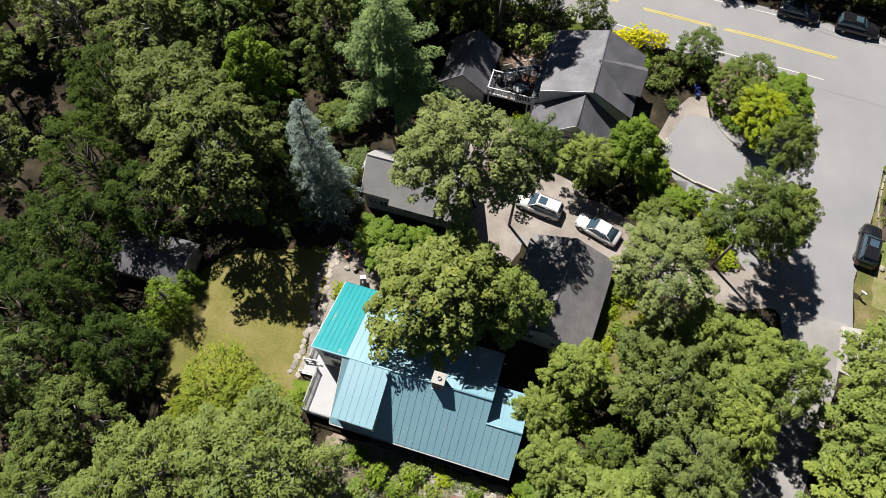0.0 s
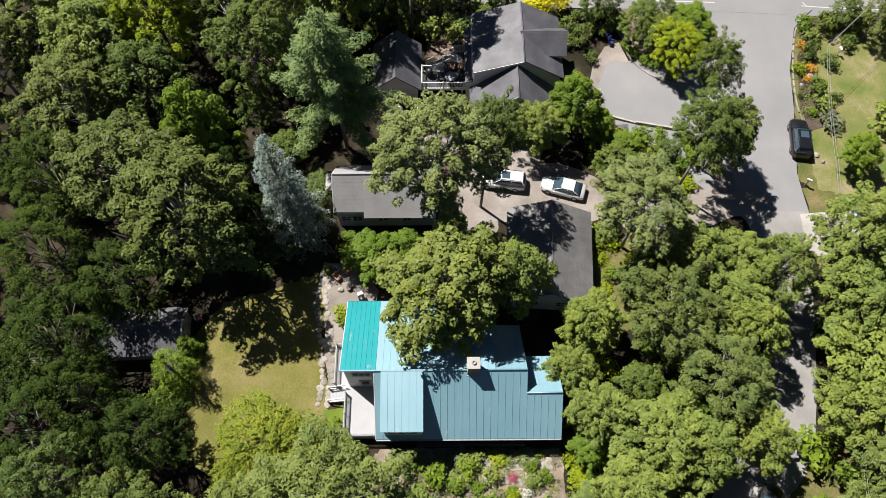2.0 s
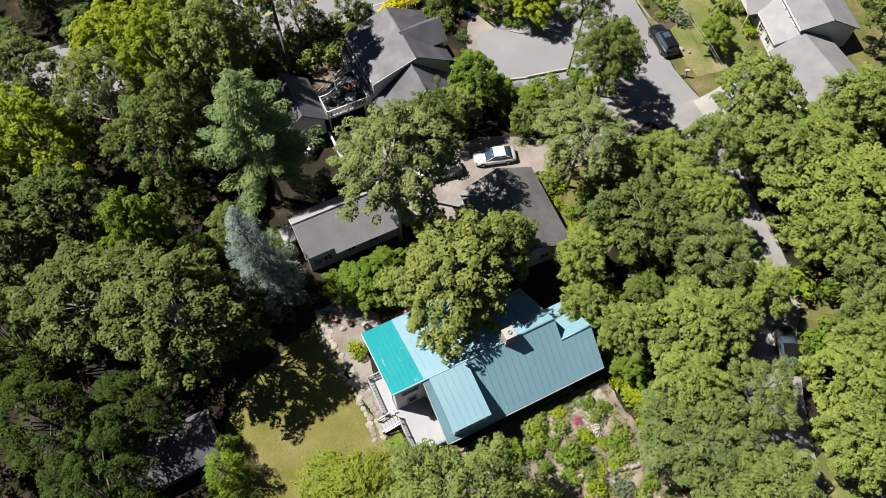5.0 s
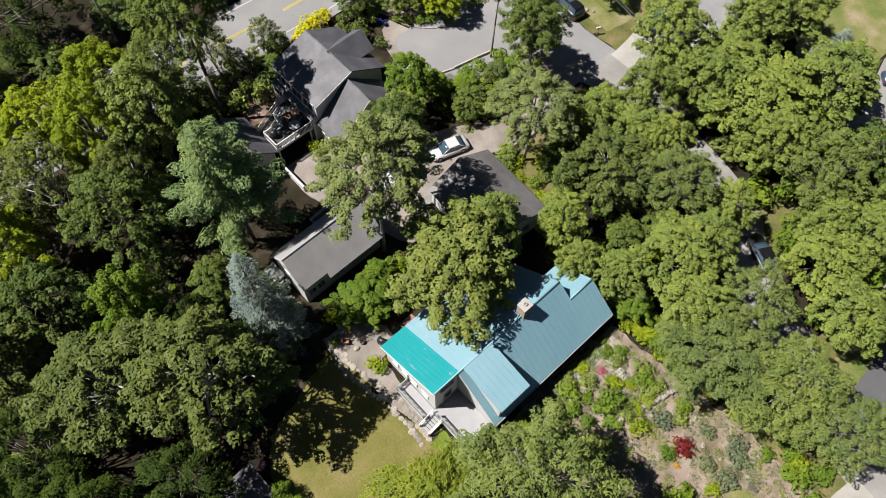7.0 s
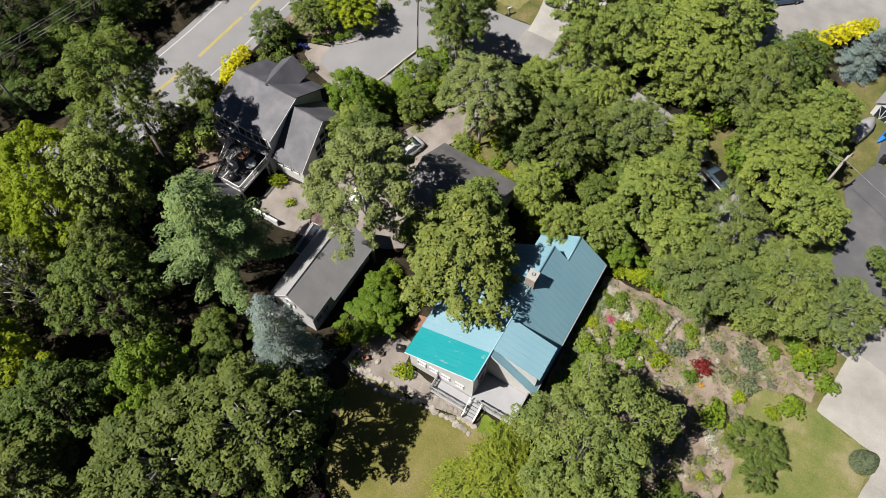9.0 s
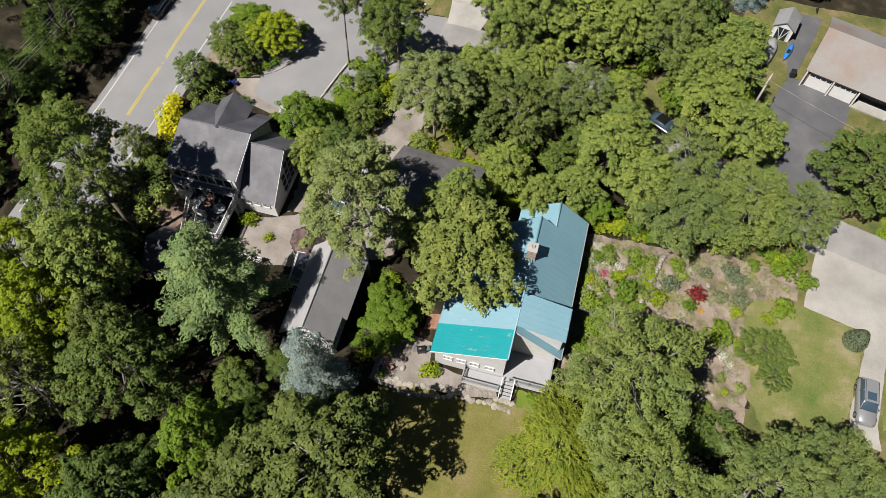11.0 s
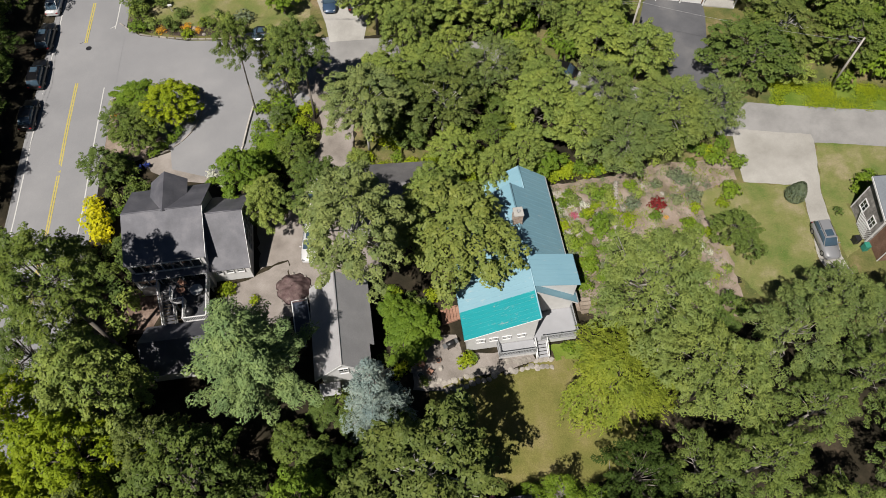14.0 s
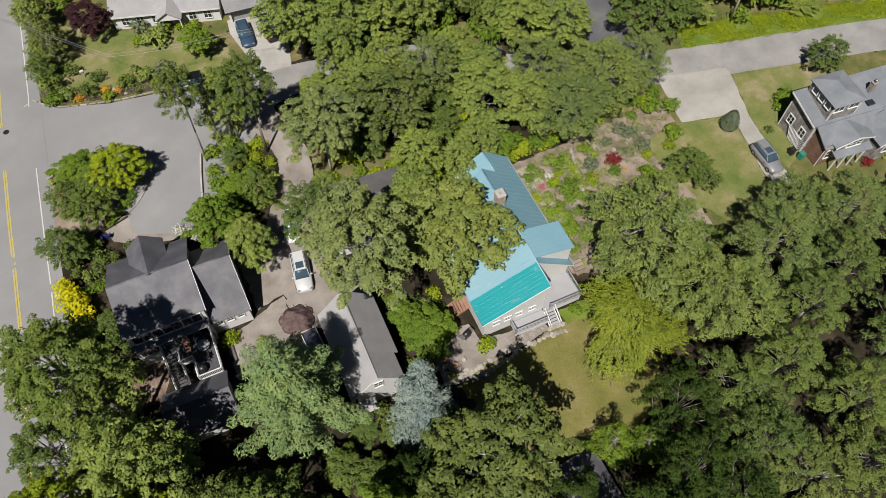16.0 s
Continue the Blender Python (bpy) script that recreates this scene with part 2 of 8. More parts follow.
M_TEAL = roof_metal("weathered_teal_metal", (0.108, 0.212, 0.265), (0.12, 0.226, 0.277), (0.21, 0.258, 0.273), 0.62, 0.58)
M_TEAL_NEW = roof_metal("fresh_teal_metal", (0.003, 0.172, 0.192), (0.0072, 0.19, 0.208), (0.216, 0.228, 0.222), 0.605, 0.35)
M_WHITE = plain("white_paint", (0.432, 0.432, 0.432), 0.5, var=0.05, scale=1.5)
M_WHITE_DECK = plain("white_deck_coating", (0.207, 0.209, 0.222), 0.6, var=0.05, scale=1.2)
M_CREAM = plain("cream_siding", (0.42, 0.414, 0.402), 0.6, var=0.06, scale=1.5)
M_GREYSIDE = mottled("weathered_cedar", (0.081, 0.076, 0.072), (0.165, 0.156, 0.147), (0.27, 0.258, 0.243), 1.2, 5.0, 0.9, 0.4, 0.02, 0.2, coord="Object")
M_BROWNSIDE = mottled("brown_cedar", (0.096, 0.054, 0.036), (0.132, 0.078, 0.054), (0.174, 0.108, 0.078), 0.8, 7.0, 0.9, 0.4, 0.02, 0.2, coord="Object")
M_TRIMGREY = plain("shadow_grey_trim", (0.18, 0.186, 0.192), 0.6)
M_BRICK = mottled("sandy_brick", (0.168, 0.114, 0.084), (0.222, 0.168, 0.132), (0.27, 0.222, 0.18), 2.0, 9.0, 0.9, 0.4, 0.02, 0.2, coord="Object", jitter=0.18)
M_MORTAR = plain("mortar", (0.252, 0.24, 0.222), 0.9)
M_WOOD = mottled("weathered_deck_wood", (0.114, 0.09, 0.069), (0.162, 0.132, 0.105), (0.21, 0.177, 0.144), 0.8, 8.0, 0.85, 0.4, 0.01, 0.2, coord="Object", jitter=0.12)
M_GREYDECK = mottled("dark_grey_decking", (0.036, 0.036, 0.0408), (0.054, 0.054, 0.06), (0.081, 0.081, 0.087), 0.8, 8.0, 0.85, 0.4, 0.01, 0.2, coord="Object", jitter=0.1)
M_REDWOOD = mottled("red_stained_wood", (0.15, 0.078, 0.054), (0.204, 0.114, 0.081), (0.252, 0.156, 0.114), 0.8, 8.0, 0.85, 0.4, 0.01, 0.2, coord="Object", jitter=0.1)
M_DARKTARP = plain("dark_tarp", (0.016, 0.021, 0.034), 0.55, spec=0.5, var=0.4, scale=1.2)
M_BROWNTARP = mottled("faded_maroon_canvas", (0.105, 0.066, 0.066), (0.156, 0.108, 0.105), (0.222, 0.174, 0.162), 1.6, 9.0, 0.9, 0.4, 0.02, 0.1)
M_BLACK = plain("black_plastic", (0.012, 0.012, 0.0132), 0.4)
M_RUBBER = plain("tyre_rubber", (0.0132, 0.0132, 0.0132), 0.85)
M_STEEL = plain("grey_steel", (0.27, 0.27, 0.276), 0.35, metal=0.8)
M_BLUE = plain("blue_plastic", (0.018, 0.12, 0.372), 0.45)
M_NAVY = plain("navy_plastic", (0.012, 0.024, 0.132), 0.45)
M_PINKPL = plain("pink_plastic", (0.228, 0.06, 0.132), 0.5)
M_GREENPL = plain("green_plastic", (0.018, 0.132, 0.096), 0.5)
M_POLE = mottled("utility_pole_wood", (0.21, 0.192, 0.174), (0.27, 0.252, 0.231), (0.33, 0.312, 0.291), 1.0, 9.0, 0.9, 0.3, 0.01, 0.2, coord="Object", stretch=(1, 1, 0.2))
M_WIRE = plain("weathered_cable", (0.21, 0.21, 0.216), 0.6)


def glass_mat(name, c=(0.015, 0.02, 0.025)):
    m, nt, b = shader(name, 0.06, 0.0, 0.8)
    b.inputs["Base Color"].default_value = (*c, 1)
    return m


M_GLASS = glass_mat("dark_window_glass")
M_GLASSBLUE = glass_mat("tinted_windscreen", (0.03, 0.05, 0.07))


def car_paint(name, c):
    m, nt, b = shader(name, 0.28, 0.25, 0.5)
    b.inputs["Base Color"].default_value = (*c, 1)
    b.inputs["Coat Weight"].default_value = 0.6
    b.inputs["Coat Roughness"].default_value = 0.022
    return m


M_CAR_WHITE = car_paint("white_car_paint", (0.444, 0.444, 0.45))
M_CAR_SILVER = car_paint("silver_car_paint", (0.17, 0.172, 0.18))
M_CAR_BLACK = car_paint("black_car_paint", (0.0072, 0.0072, 0.0084))
M_CAR_BLUE = car_paint("blue_car_paint", (0.03, 0.054, 0.096))

# ---- building helpers ----


def mesh_of(name, bm, mat):
    me = bpy.data.meshes.new(name)
    bm.to_mesh(me)
    bm.free()
    for m in (mat if isinstance(mat, (list, tuple)) else (mat,)):
        me.materials.append(m)
    return me


def part(name, bm, mat, parent=None, label=""):
    ob = new(name, mesh_of(name, bm, mat))
    if parent is not None:
        ob.parent = parent
    return tagged(ob, label=label)


def piece(name, me, parent, m):
    ob = new(name, me)
    ob.parent = parent
    ob.matrix_basis = m
    return ob


def thing(name, label, category, m=None, group="", kind=""):
    ob = new(name)
    ob.empty_display_size = 0.3
    if m is not None:
        ob.matrix_basis = m
    return tagged(ob, label, category, group, kind)


def box(bm, x0, x1, y0, y1, z0, z1, m=None, bevel=0.0):
    r = bmesh.ops.create_cube(bm, size=1.0)
    vs = r["verts"]
    for v in vs:
        v.co = Vector((x0 + (v.co.x + 0.5) * (x1 - x0), y0 + (v.co.y + 0.5) * (y1 - y0), z0 + (v.co.z + 0.5) * (z1 - z0)))
    if bevel:
        es = list({e for v in vs for e in v.link_edges})
        r = bmesh.ops.bevel(bm, geom=es, offset=bevel, segments=1, affect='EDGES')
        vs = list({v for f in r["faces"] for v in f.verts} | {v for v in vs if v.is_valid})
    if m is not None:
        bmesh.ops.transform(bm, matrix=m, verts=[v for v in vs if v.is_valid])
    return vs


def boxes(*rows, bevel=0.0, m=None):
    bm = bmesh.new()
    for r in rows:
        box(bm, *r, bevel=bevel)
    if m is not None:
        bm.transform(m)
    return bm


def slab(points, t, up=True):
    """A sheet of thickness t under the polygon of 3D points."""
    bm = bmesh.new()
    ps = [Vector(p) for p in points]
    nrm = Vector((0, 0, 0))
    for a, b in zip(ps, ps[1:] + ps[:1]):
        nrm += a.cross(b)
    nrm.normalize()
    if nrm.z < 0:
        ps.reverse()
        nrm = -nrm
    top = [bm.verts.new(p) for p in ps]
    low = [bm.verts.new(p - nrm * t) for p in ps]
    bm.faces.new(top)
    bm.faces.new(low[::-1])
    n = len(ps)
    for i in range(n):
        j = (i + 1) % n
        bm.faces.new((top[j], top[i], low[i], low[j]))
    return bm


def prism(outline, axis, a, b):
    """An outline of (u, z) pushed along x or y from a to b."""
    bm = bmesh.new()

    def at(u, z, w):
        return (w, u, z) if axis == "x" else (u, w, z)
    f = [bm.verts.new(at(u, z, a)) for u, z in outline]
    k = [bm.verts.new(at(u, z, b)) for u, z in outline]
    bm.faces.new(f)
    bm.faces.new(k[::-1])
    n = len(outline)
    for i in range(n):
        bm.faces.new((f[i], k[i], k[(i + 1) % n], f[(i + 1) % n]))
    bmesh.ops.recalc_face_normals(bm, faces=bm.faces)
    return bm


def tube(bm, a, b, r0, r1, seg=6):
    a, b = Vector(a), Vector(b)
    d = b - a
    if d.length < 1e-4:
        return
    q = d.to_track_quat('Z', 'Y').to_matrix()
    va, vb = [], []
    for i in range(seg):
        c = Vector((math.cos(2 * math.pi * i / seg), math.sin(2 * math.pi * i / seg), 0))
        va.append(bm.verts.new(a + q @ (c * r0)))
        vb.append(bm.verts.new(b + q @ (c * r1)))
    for i in range(seg):
        j = (i + 1) % seg
        f = bm.faces.new((va[i], va[j], vb[j], vb[i]))
        f.smooth = True
    bm.faces.new(va[::-1])
    bm.faces.new(vb)


def lathe(bm, profile, seg=12, c=(0, 0, 0)):
    rings = []
    for r, z in profile:
        rings.append([bm.verts.new((c[0] + r * math.cos(2 * math.pi * i / seg), c[1] + r * math.sin(2 * math.pi * i / seg), c[2] + z)) for i in range(seg)])
    for a, b in zip(rings, rings[1:]):
        for i in range(seg):
            j = (i + 1) % seg
            f = bm.faces.new((a[i], a[j], b[j], b[i]))
            f.smooth = True
    bm.faces.new(rings[0][::-1])
    bm.faces.new(rings[-1])


def sstep(a, b, x):
    t = min(1, max(0, (x - a) / (b - a)))
    return t * t * (3 - 2 * t)


def land(x, y):
    """The lie of the land: the garden lies a little low, the roads a little high."""
    g = math.exp(-(((x - 16) / 9) ** 2 + ((y - 1) / 9) ** 2))
    r = sstep(8, 26, y) * 0.45 * sstep(30, 6, x) + sstep(-40, -48, x) * 0.15
    return -0.75 * g + r + 0.04 * math.sin(x * 0.7) * math.sin(y * 0.6)


# ---- ground and roads ----


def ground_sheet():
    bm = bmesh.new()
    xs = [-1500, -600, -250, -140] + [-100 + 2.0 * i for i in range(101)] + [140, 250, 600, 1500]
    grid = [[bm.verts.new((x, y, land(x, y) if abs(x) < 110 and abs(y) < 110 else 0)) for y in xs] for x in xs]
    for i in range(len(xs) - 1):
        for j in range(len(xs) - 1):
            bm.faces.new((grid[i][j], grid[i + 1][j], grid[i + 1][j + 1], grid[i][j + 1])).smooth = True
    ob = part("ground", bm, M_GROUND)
    return tagged(ob, "brown leaf-strewn woodland ground, darkened for the shade under the trees", "ground", kind="structure")


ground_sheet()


def fill_poly(pts, dz, step=1.6, ragged=0.0, seed=0):
    """A flat region laid over the land."""
    rng = random.Random(seed)
    edge = []
    n = len(pts)
    for i in range(n):
        a, b = Vector(pts[i]), Vector(pts[(i + 1) % n])
        k = max(1, int((b - a).length / (0.6 if ragged else step)))
        for s in range(k):
            p = a.lerp(b, s / k)
            if ragged:
                p += Vector((rng.uniform(-1, 1), rng.uniform(-1, 1))) * ragged
            edge.append(p)
    bm = bmesh.new()
    vs = [bm.verts.new((p.x, p.y, 0)) for p in edge]
    f = bm.faces.new(vs)
    bmesh.ops.triangulate(bm, faces=[f])
    x0, x1 = min(p.x for p in edge), max(p.x for p in edge)
    y0, y1 = min(p.y for p in edge), max(p.y for p in edge)
    for ax, lo, hi in ((0, x0, x1), (1, y0, y1)):
        c = math.ceil(lo / step) * step
        while c < hi:
            co = Vector((c, 0, 0)) if ax == 0 else Vector((0, c, 0))
            no = Vector((1, 0, 0)) if ax == 0 else Vector((0, 1, 0))
            bmesh.ops.bisect_plane(bm, geom=bm.verts[:] + bm.edges[:] + bm.faces[:], plane_co=co, plane_no=no, dist=1e-4)
            c += step
    for v in bm.verts:
        v.co.z = land(v.co.x, v.co.y) + dz
    for f in bm.faces:
        if f.normal.z < 0:
            f.normal_flip()
        f.smooth = True
    return bm


def smooth_line(pts, step=0.8):
    """A smooth curve through points of any number of columns."""
    P = [np.array(p, float) for p in pts]
    P = [2 * P[0] - P[1]] + P + [2 * P[-1] - P[-2]]
    out = []
    for i in range(1, len(P) - 2):
        a, b, c, d = P[i - 1:i + 3]
        k = max(2, int(np.linalg.norm((c - b)[:2]) / step))
        for s in range(k):
            t = s / k
            out.append(0.5 * (2 * b + (c - a) * t + (2 * a - 5 * b + 4 * c - d) * t * t + (3 * b - a - 3 * c + d) * t ** 3))
    out.append(P[-2])
    return out


def ribbon(pts, dz, ragged=0.0, seed=1, shift=0.0, width=None):
    """A strip along x, y, width points, laid over the land; shift: to its right."""
    rng = random.Random(seed)
    line = smooth_line(pts)
    bm = bmesh.new()
    rows = []
    for i, p in enumerate(line):
        q = line[min(i + 1, len(line) - 1)] - line[max(i - 1, 0)]
        d = Vector((q[0], q[1])).normalized()
        r = Vector((d.y, -d.x))
        w = (width if width is not None else p[2]) / 2
        c = Vector((p[0], p[1])) + r * shift
        row = []
        for s in (-1, -0.33, 0.33, 1):
            e = c + r * (s * w + (rng.uniform(-ragged, ragged) if abs(s) == 1 else 0))
            row.append(bm.verts.new((e.x, e.y, land(e.x, e.y) + dz)))
        rows.append(row)
    for a, b in zip(rows, rows[1:]):
        for i in range(3):
            bm.faces.new((a[i], a[i + 1], b[i + 1], b[i])).smooth = True
    return bm


def struct(name, bm, mat, label, category):
    return tagged(part(name, bm, mat), label, category, kind="structure")


MAIN_ROAD = [(-58.8, -120, 9.6), (-53.8, -40, 9.6), (-51.7, -5, 9.6), (-51.0, 4, 9.6), (-50.4, 12, 9.6), (-49.3, 30.5, 9.6), (-48.1, 50, 9.6), (-44.0, 120, 9.6)]
struct("road_main", ribbon(MAIN_ROAD, 0.055), M_ROAD, "worn pale grey asphalt road with painted lines", "road")
for sh, w, mt, nm, lb in ((-0.12, 0.16, M_YLINE, "centre_line", "double yellow centre line painted on the road"), (0.12, 0.16, M_YLINE, "centre_line", "double yellow centre line painted on the road"),
                          (3.45, 0.13, M_WLINE, "edge_line", "white edge line painted on the road"), (-3.95, 0.13, M_WLINE, "edge_line", "white edge line painted on the road")):
    if mt is M_YLINE:
        spans = [[p for p in MAIN_ROAD if p[1] < 30] + [(-49.3, 31.0, 9.6)], [(-48.85, 37.9, 9.6)] + [p for p in MAIN_ROAD if p[1] > 45]]
    elif sh < 0:
        spans = [MAIN_ROAD]
    else:
        spans = [[p for p in MAIN_ROAD if p[1] < 20] + [(-49.3, 30.0, 9.6)], [(-48.75, 40.2, 9.6)] + [p for p in MAIN_ROAD if p[1] > 45]]
    for sp in spans:
        struct(nm, ribbon(sp, 0.064, shift=sh, width=w), mt, lb, "road line")

SIDE = [(-46.2, 27.6), (-44.2, 28.3), (-41.2, 29.5), (-38.3, 29.8), (-35.6, 29.2), (-33.6, 27.6), (-33.4, 25), (-34.4, 22), (-35.4, 20.4), (-37.4, 18.8), (-37.2, 16.2), (-31.9, 14),
        (-29.9, 15.2), (-28.6, 21.1), (-27.6, 26.2), (-25.0, 27.6), (-21, 27.6), (-17, 28.0), (-13, 29.0), (-13, 33.6), (-17.5, 34.6), (-22.5, 34.4), (-30.8, 35.9), (-36.0, 36.6), (-42.0, 38.4), (-45.4, 41.2)]
struct("road_side", fill_poly(SIDE, 0.045), M_ROAD, "pale asphalt side road widening into a parking bay", "road")
struct("pavement_apron", fill_poly([(-37.3, 18.7), (-40.2, 17.9), (-39.6, 16.2), (-36.9, 14.6), (-33.0, 13.6), (-32.4, 14.4), (-37.1, 16.3)], 0.04), M_GRAVEL, "pinkish gravel apron beside the dark-roofed house", "pavement")
STREET = [(-18, 31.3, 5.6), (-12, 31.0, 5.0), (-6, 30.0, 4.6), (1, 28.4, 5.0), (5.6, 26.6, 5.4), (9.0, 23.6, 5.4), (18, 18.6, 5.2), (28, 14.8, 5.6), (36, 12.6, 5.6), (45, 10.6, 5.6), (60, 7.2, 5.6), (80, 2, 5.6), (120, -10, 5.6)]
struct("road_lane", ribbon(STREET, 0.05, 0.05), M_LANE, "narrow pale asphalt lane curving under the trees", "road")
LANE = [(-21.5, 29.5, 6.0), (-19.2, 26.0, 4.4), (-17.9, 22.0, 3.8), (-17.9, 18.0, 3.8), (-19.2, 14.0, 4.6), (-20.6, 10.0, 6.2), (-21.2, 5.0, 6.6), (-21.5, 0.5, 5.8), (-23, -2.5, 4.0)]
struct("driveway_gravel", ribbon(LANE, 0.05, 0.25), M_GRAVEL, "sandy gravel driveway between the houses", "driveway")
struct("driveway_garage", fill_poly([(-20, 12.5), (-17.2, 12.8), (-17.2, 2.6), (-20, 1.0)], 0.035, ragged=0.15), M_LANE, "pale worn parking court in front of the garage", "driveway")
struct("driveway_north", fill_poly([(-17.6, 33.6), (-13.2, 33.4), (-11.2, 41.6), (-11.0, 45), (-18.6, 45), (-18.9, 42.4), (-17.9, 37)], 0.07), M_CONCRETE, "pale concrete driveway with two parked vehicles", "driveway")
struct("driveway_black", fill_poly([(24.6, 13.8), (24.9, 20), (24.5, 25.3), (24.3, 28.4), (23.2, 31), (25.2, 35.5), (27.4, 36.6), (33.2, 34.6), (32.6, 31.5), (31.2, 26.6), (30.9, 14)], 0.04), M_BLACKTOP, "dark blacktop driveway before a double garage", "driveway")
struct("driveway_side", fill_poly([(25.6, 34.5), (28.6, 44), (29.5, 48), (26.5, 48), (25.0, 41)], 0.05), M_BLACKTOP, "dark blacktop strip beside the garage", "driveway")
struct("road_north_east", fill_poly([(5.6, 43.6), (5.2, 47.7), (6.5, 51.1), (5.0, 57), (4, 72), (26, 72), (24, 58), (19.8, 56.6), (17, 53), (13, 48.5), (10.5, 45), (8.5, 42.5)], 0.05), M_LANE, "pale asphalt drive beyond the grove", "road")
struct("lawn_north_east", fill_poly([(0.5, 45), (5.0, 46.5), (6.2, 51), (4.7, 57), (3.8, 70), (-6, 70), (-4, 52)], 0.03, ragged=0.2, seed=25), M_GREENLAWN, "green lawn beside the pale drive", "lawn")
struct("verge_lane", fill_poly([(-16.0, 12.8), (-8, 12.6), (-3.6, 9.2), (-3.0, 12.4), (-6.5, 16.2), (-11, 19.5), (-15.6, 20.2)], 0.02, ragged=0.3, seed=26), M_ROUGH, "rough grass beside the gravel lane", "verge")
struct("verge_bank", fill_poly([(4.5, 30.6), (9.0, 27.0), (12.6, 23.6), (13.4, 26.6), (11.0, 32.0), (6.0, 33.0)], 0.02, ragged=0.3, seed=27), M_ROUGH, "rough sandy bank beside the shaded lane", "verge")
struct("litter_ground", fill_poly([(-45, -4.6), (-38.4, -4.3), (-37.3, 0.0), (-40.2, 0.6), (-45.2, 1.2)], 0.02, ragged=0.3, seed=28), M_LITTER, "tan leaf litter beside the dark-roofed house", "ground cover")
struct("driveway_court", fill_poly([(-20.2, 3.0), (-16.6, 3.2), (-14.6, 2.4), (-14.4, -0.6), (-18.6, -2.8), (-20.4, -2.0)], 0.03, ragged=0.2, seed=29), M_GRAVEL, "sandy gravel beside the outbuilding", "driveway")
struct("yard_side", fill_poly([(-27.4, 1.6), (-24.0, 2.4), (-24.2, 7.6), (-27.6, 8.6)], 0.03, ragged=0.2, seed=30), M_GRAVEL, "tan earth between the house and the gravel drive", "yard")
struct("lawn_deck", fill_poly([(1.4, -11.5), (4.4, -11.4), (6.2, -12.4), (4.6, -13.4), (1.8, -13.2)], 0.034, ragged=0.12, seed=31), M_FRESH, "fresh green grass beside the white deck", "lawn")
struct("bed_north", fill_poly([(-44.0, 41.2), (-42.0, 39.2), (-36, 37.4), (-30.6, 36.6), (-27.6, 37.0), (-28, 38.4), (-35, 39.0), (-41, 41.4), (-43.4, 42.6)], 0.045, ragged=0.12, seed=32), M_MULCH, "dark mulched flower bed along the kerb", "garden bed")
struct("driveway_east", fill_poly([(28.2, 4.9), (34.6, 3.4), (32.7, -5.8), (33.2, -8.2), (35.6, -8.4), (35.3, -6.0), (36.4, 2.0), (38.7, 9.4), (38.6, 10.4), (29.4, 12.6)], 0.06, ragged=0.06), M_SAND, "pale packed driveway beside the shingled house", "driveway")

LAWN = [(-9.6, -12.6), (-5.5, -13.9), (-1, -13.3), (2.2, -12.6), (4.4, -11.4), (6.4, -12.5), (7.6, -16), (8.4, -20.5), (6.2, -25.0), (3.2, -25.4), (-0.5, -25.6), (-5.5, -25.6), (-8.6, -23.5), (-10, -19), (-11.5, -15)]
struct("lawn_back", fill_poly(LAWN, 0.03, ragged=0.25, seed=3), M_LAWN, "dry yellow-green lawn with bare brown patches", "lawn")
struct("lawn_east", fill_poly([(22.4, 4.6), (28, 4.9), (34.5, 3.4), (32.6, -5.8), (33, -9), (26, -11), (23, -6)], 0.03, ragged=0.2, seed=4), M_GREENLAWN, "green lawn with sandy worn patches", "lawn")
struct("verge_shingled_house", fill_poly([(18, 9.6), (29, 12.4), (38.6, 10.2), (60, 5.2), (75, 1.5), (75, -16), (36, -16), (24, -12), (18, -12)], 0.010, ragged=0.1, seed=23), M_ROUGH, "rough grass and sandy ground round the shingled house", "verge")
struct("lawn_shingled_house", fill_poly([(36.5, 2.2), (38.8, 9.4), (45, 8.0), (52, 6.2), (50, 1.5), (38.8, 0.2), (38.4, -5), (35.7, -6.5)], 0.03, ragged=0.2, seed=5), M_GREENLAWN, "green lawn before the shingled house", "lawn")
struct("verge_north", fill_poly([(-44.6, 41.8), (-42.0, 38.6), (-36.0, 36.7), (-30.8, 36.0), (-22.5, 34.5), (-17.4, 34.7), (-10.9, 34), (-8, 44), (-9, 60), (-44, 62)], 0.012, ragged=0.1, seed=21), M_ROUGH, "rough green verge round the northern lawns", "verge")
struct("verge_east", fill_poly([(20, 19), (24, 16.4), (36, 15), (44, 13.4), (66, 8), (66, 50), (20, 50), (18, 34)], 0.012, ragged=0.1, seed=22), M_ROUGH, "rough green ground round the double garage", "verge")
struct("lawn_north", fill_poly([(-44.2, 42), (-43.0, 39.6), (-36, 37.4), (-31, 37.0), (-20.5, 36), (-19.4, 41), (-22, 45), (-31.5, 48.6), (-38, 52), (-43.5, 58)], 0.03, ragged=0.2, seed=6), M_GREENLAWN, "green front lawn edged by flower beds", "lawn")
struct("lawn_garage_house", fill_poly([(21.4, 27), (22.6, 30.4), (24.4, 28.3), (24.5, 25), (24.9, 19), (22, 20)], 0.03, ragged=0.15, seed=7), M_GREENLAWN, "narrow strip of green lawn by the blacktop", "lawn")
struct("verge_garage_house", fill_poly([(31.2, 26.6), (32.7, 33.4), (36.5, 33), (39, 30), (36, 24), (35.5, 16.5), (31.1, 15.6)], 0.03, ragged=0.2, seed=8), M_ROUGH, "sandy rough verge beside the blacktop", "verge")
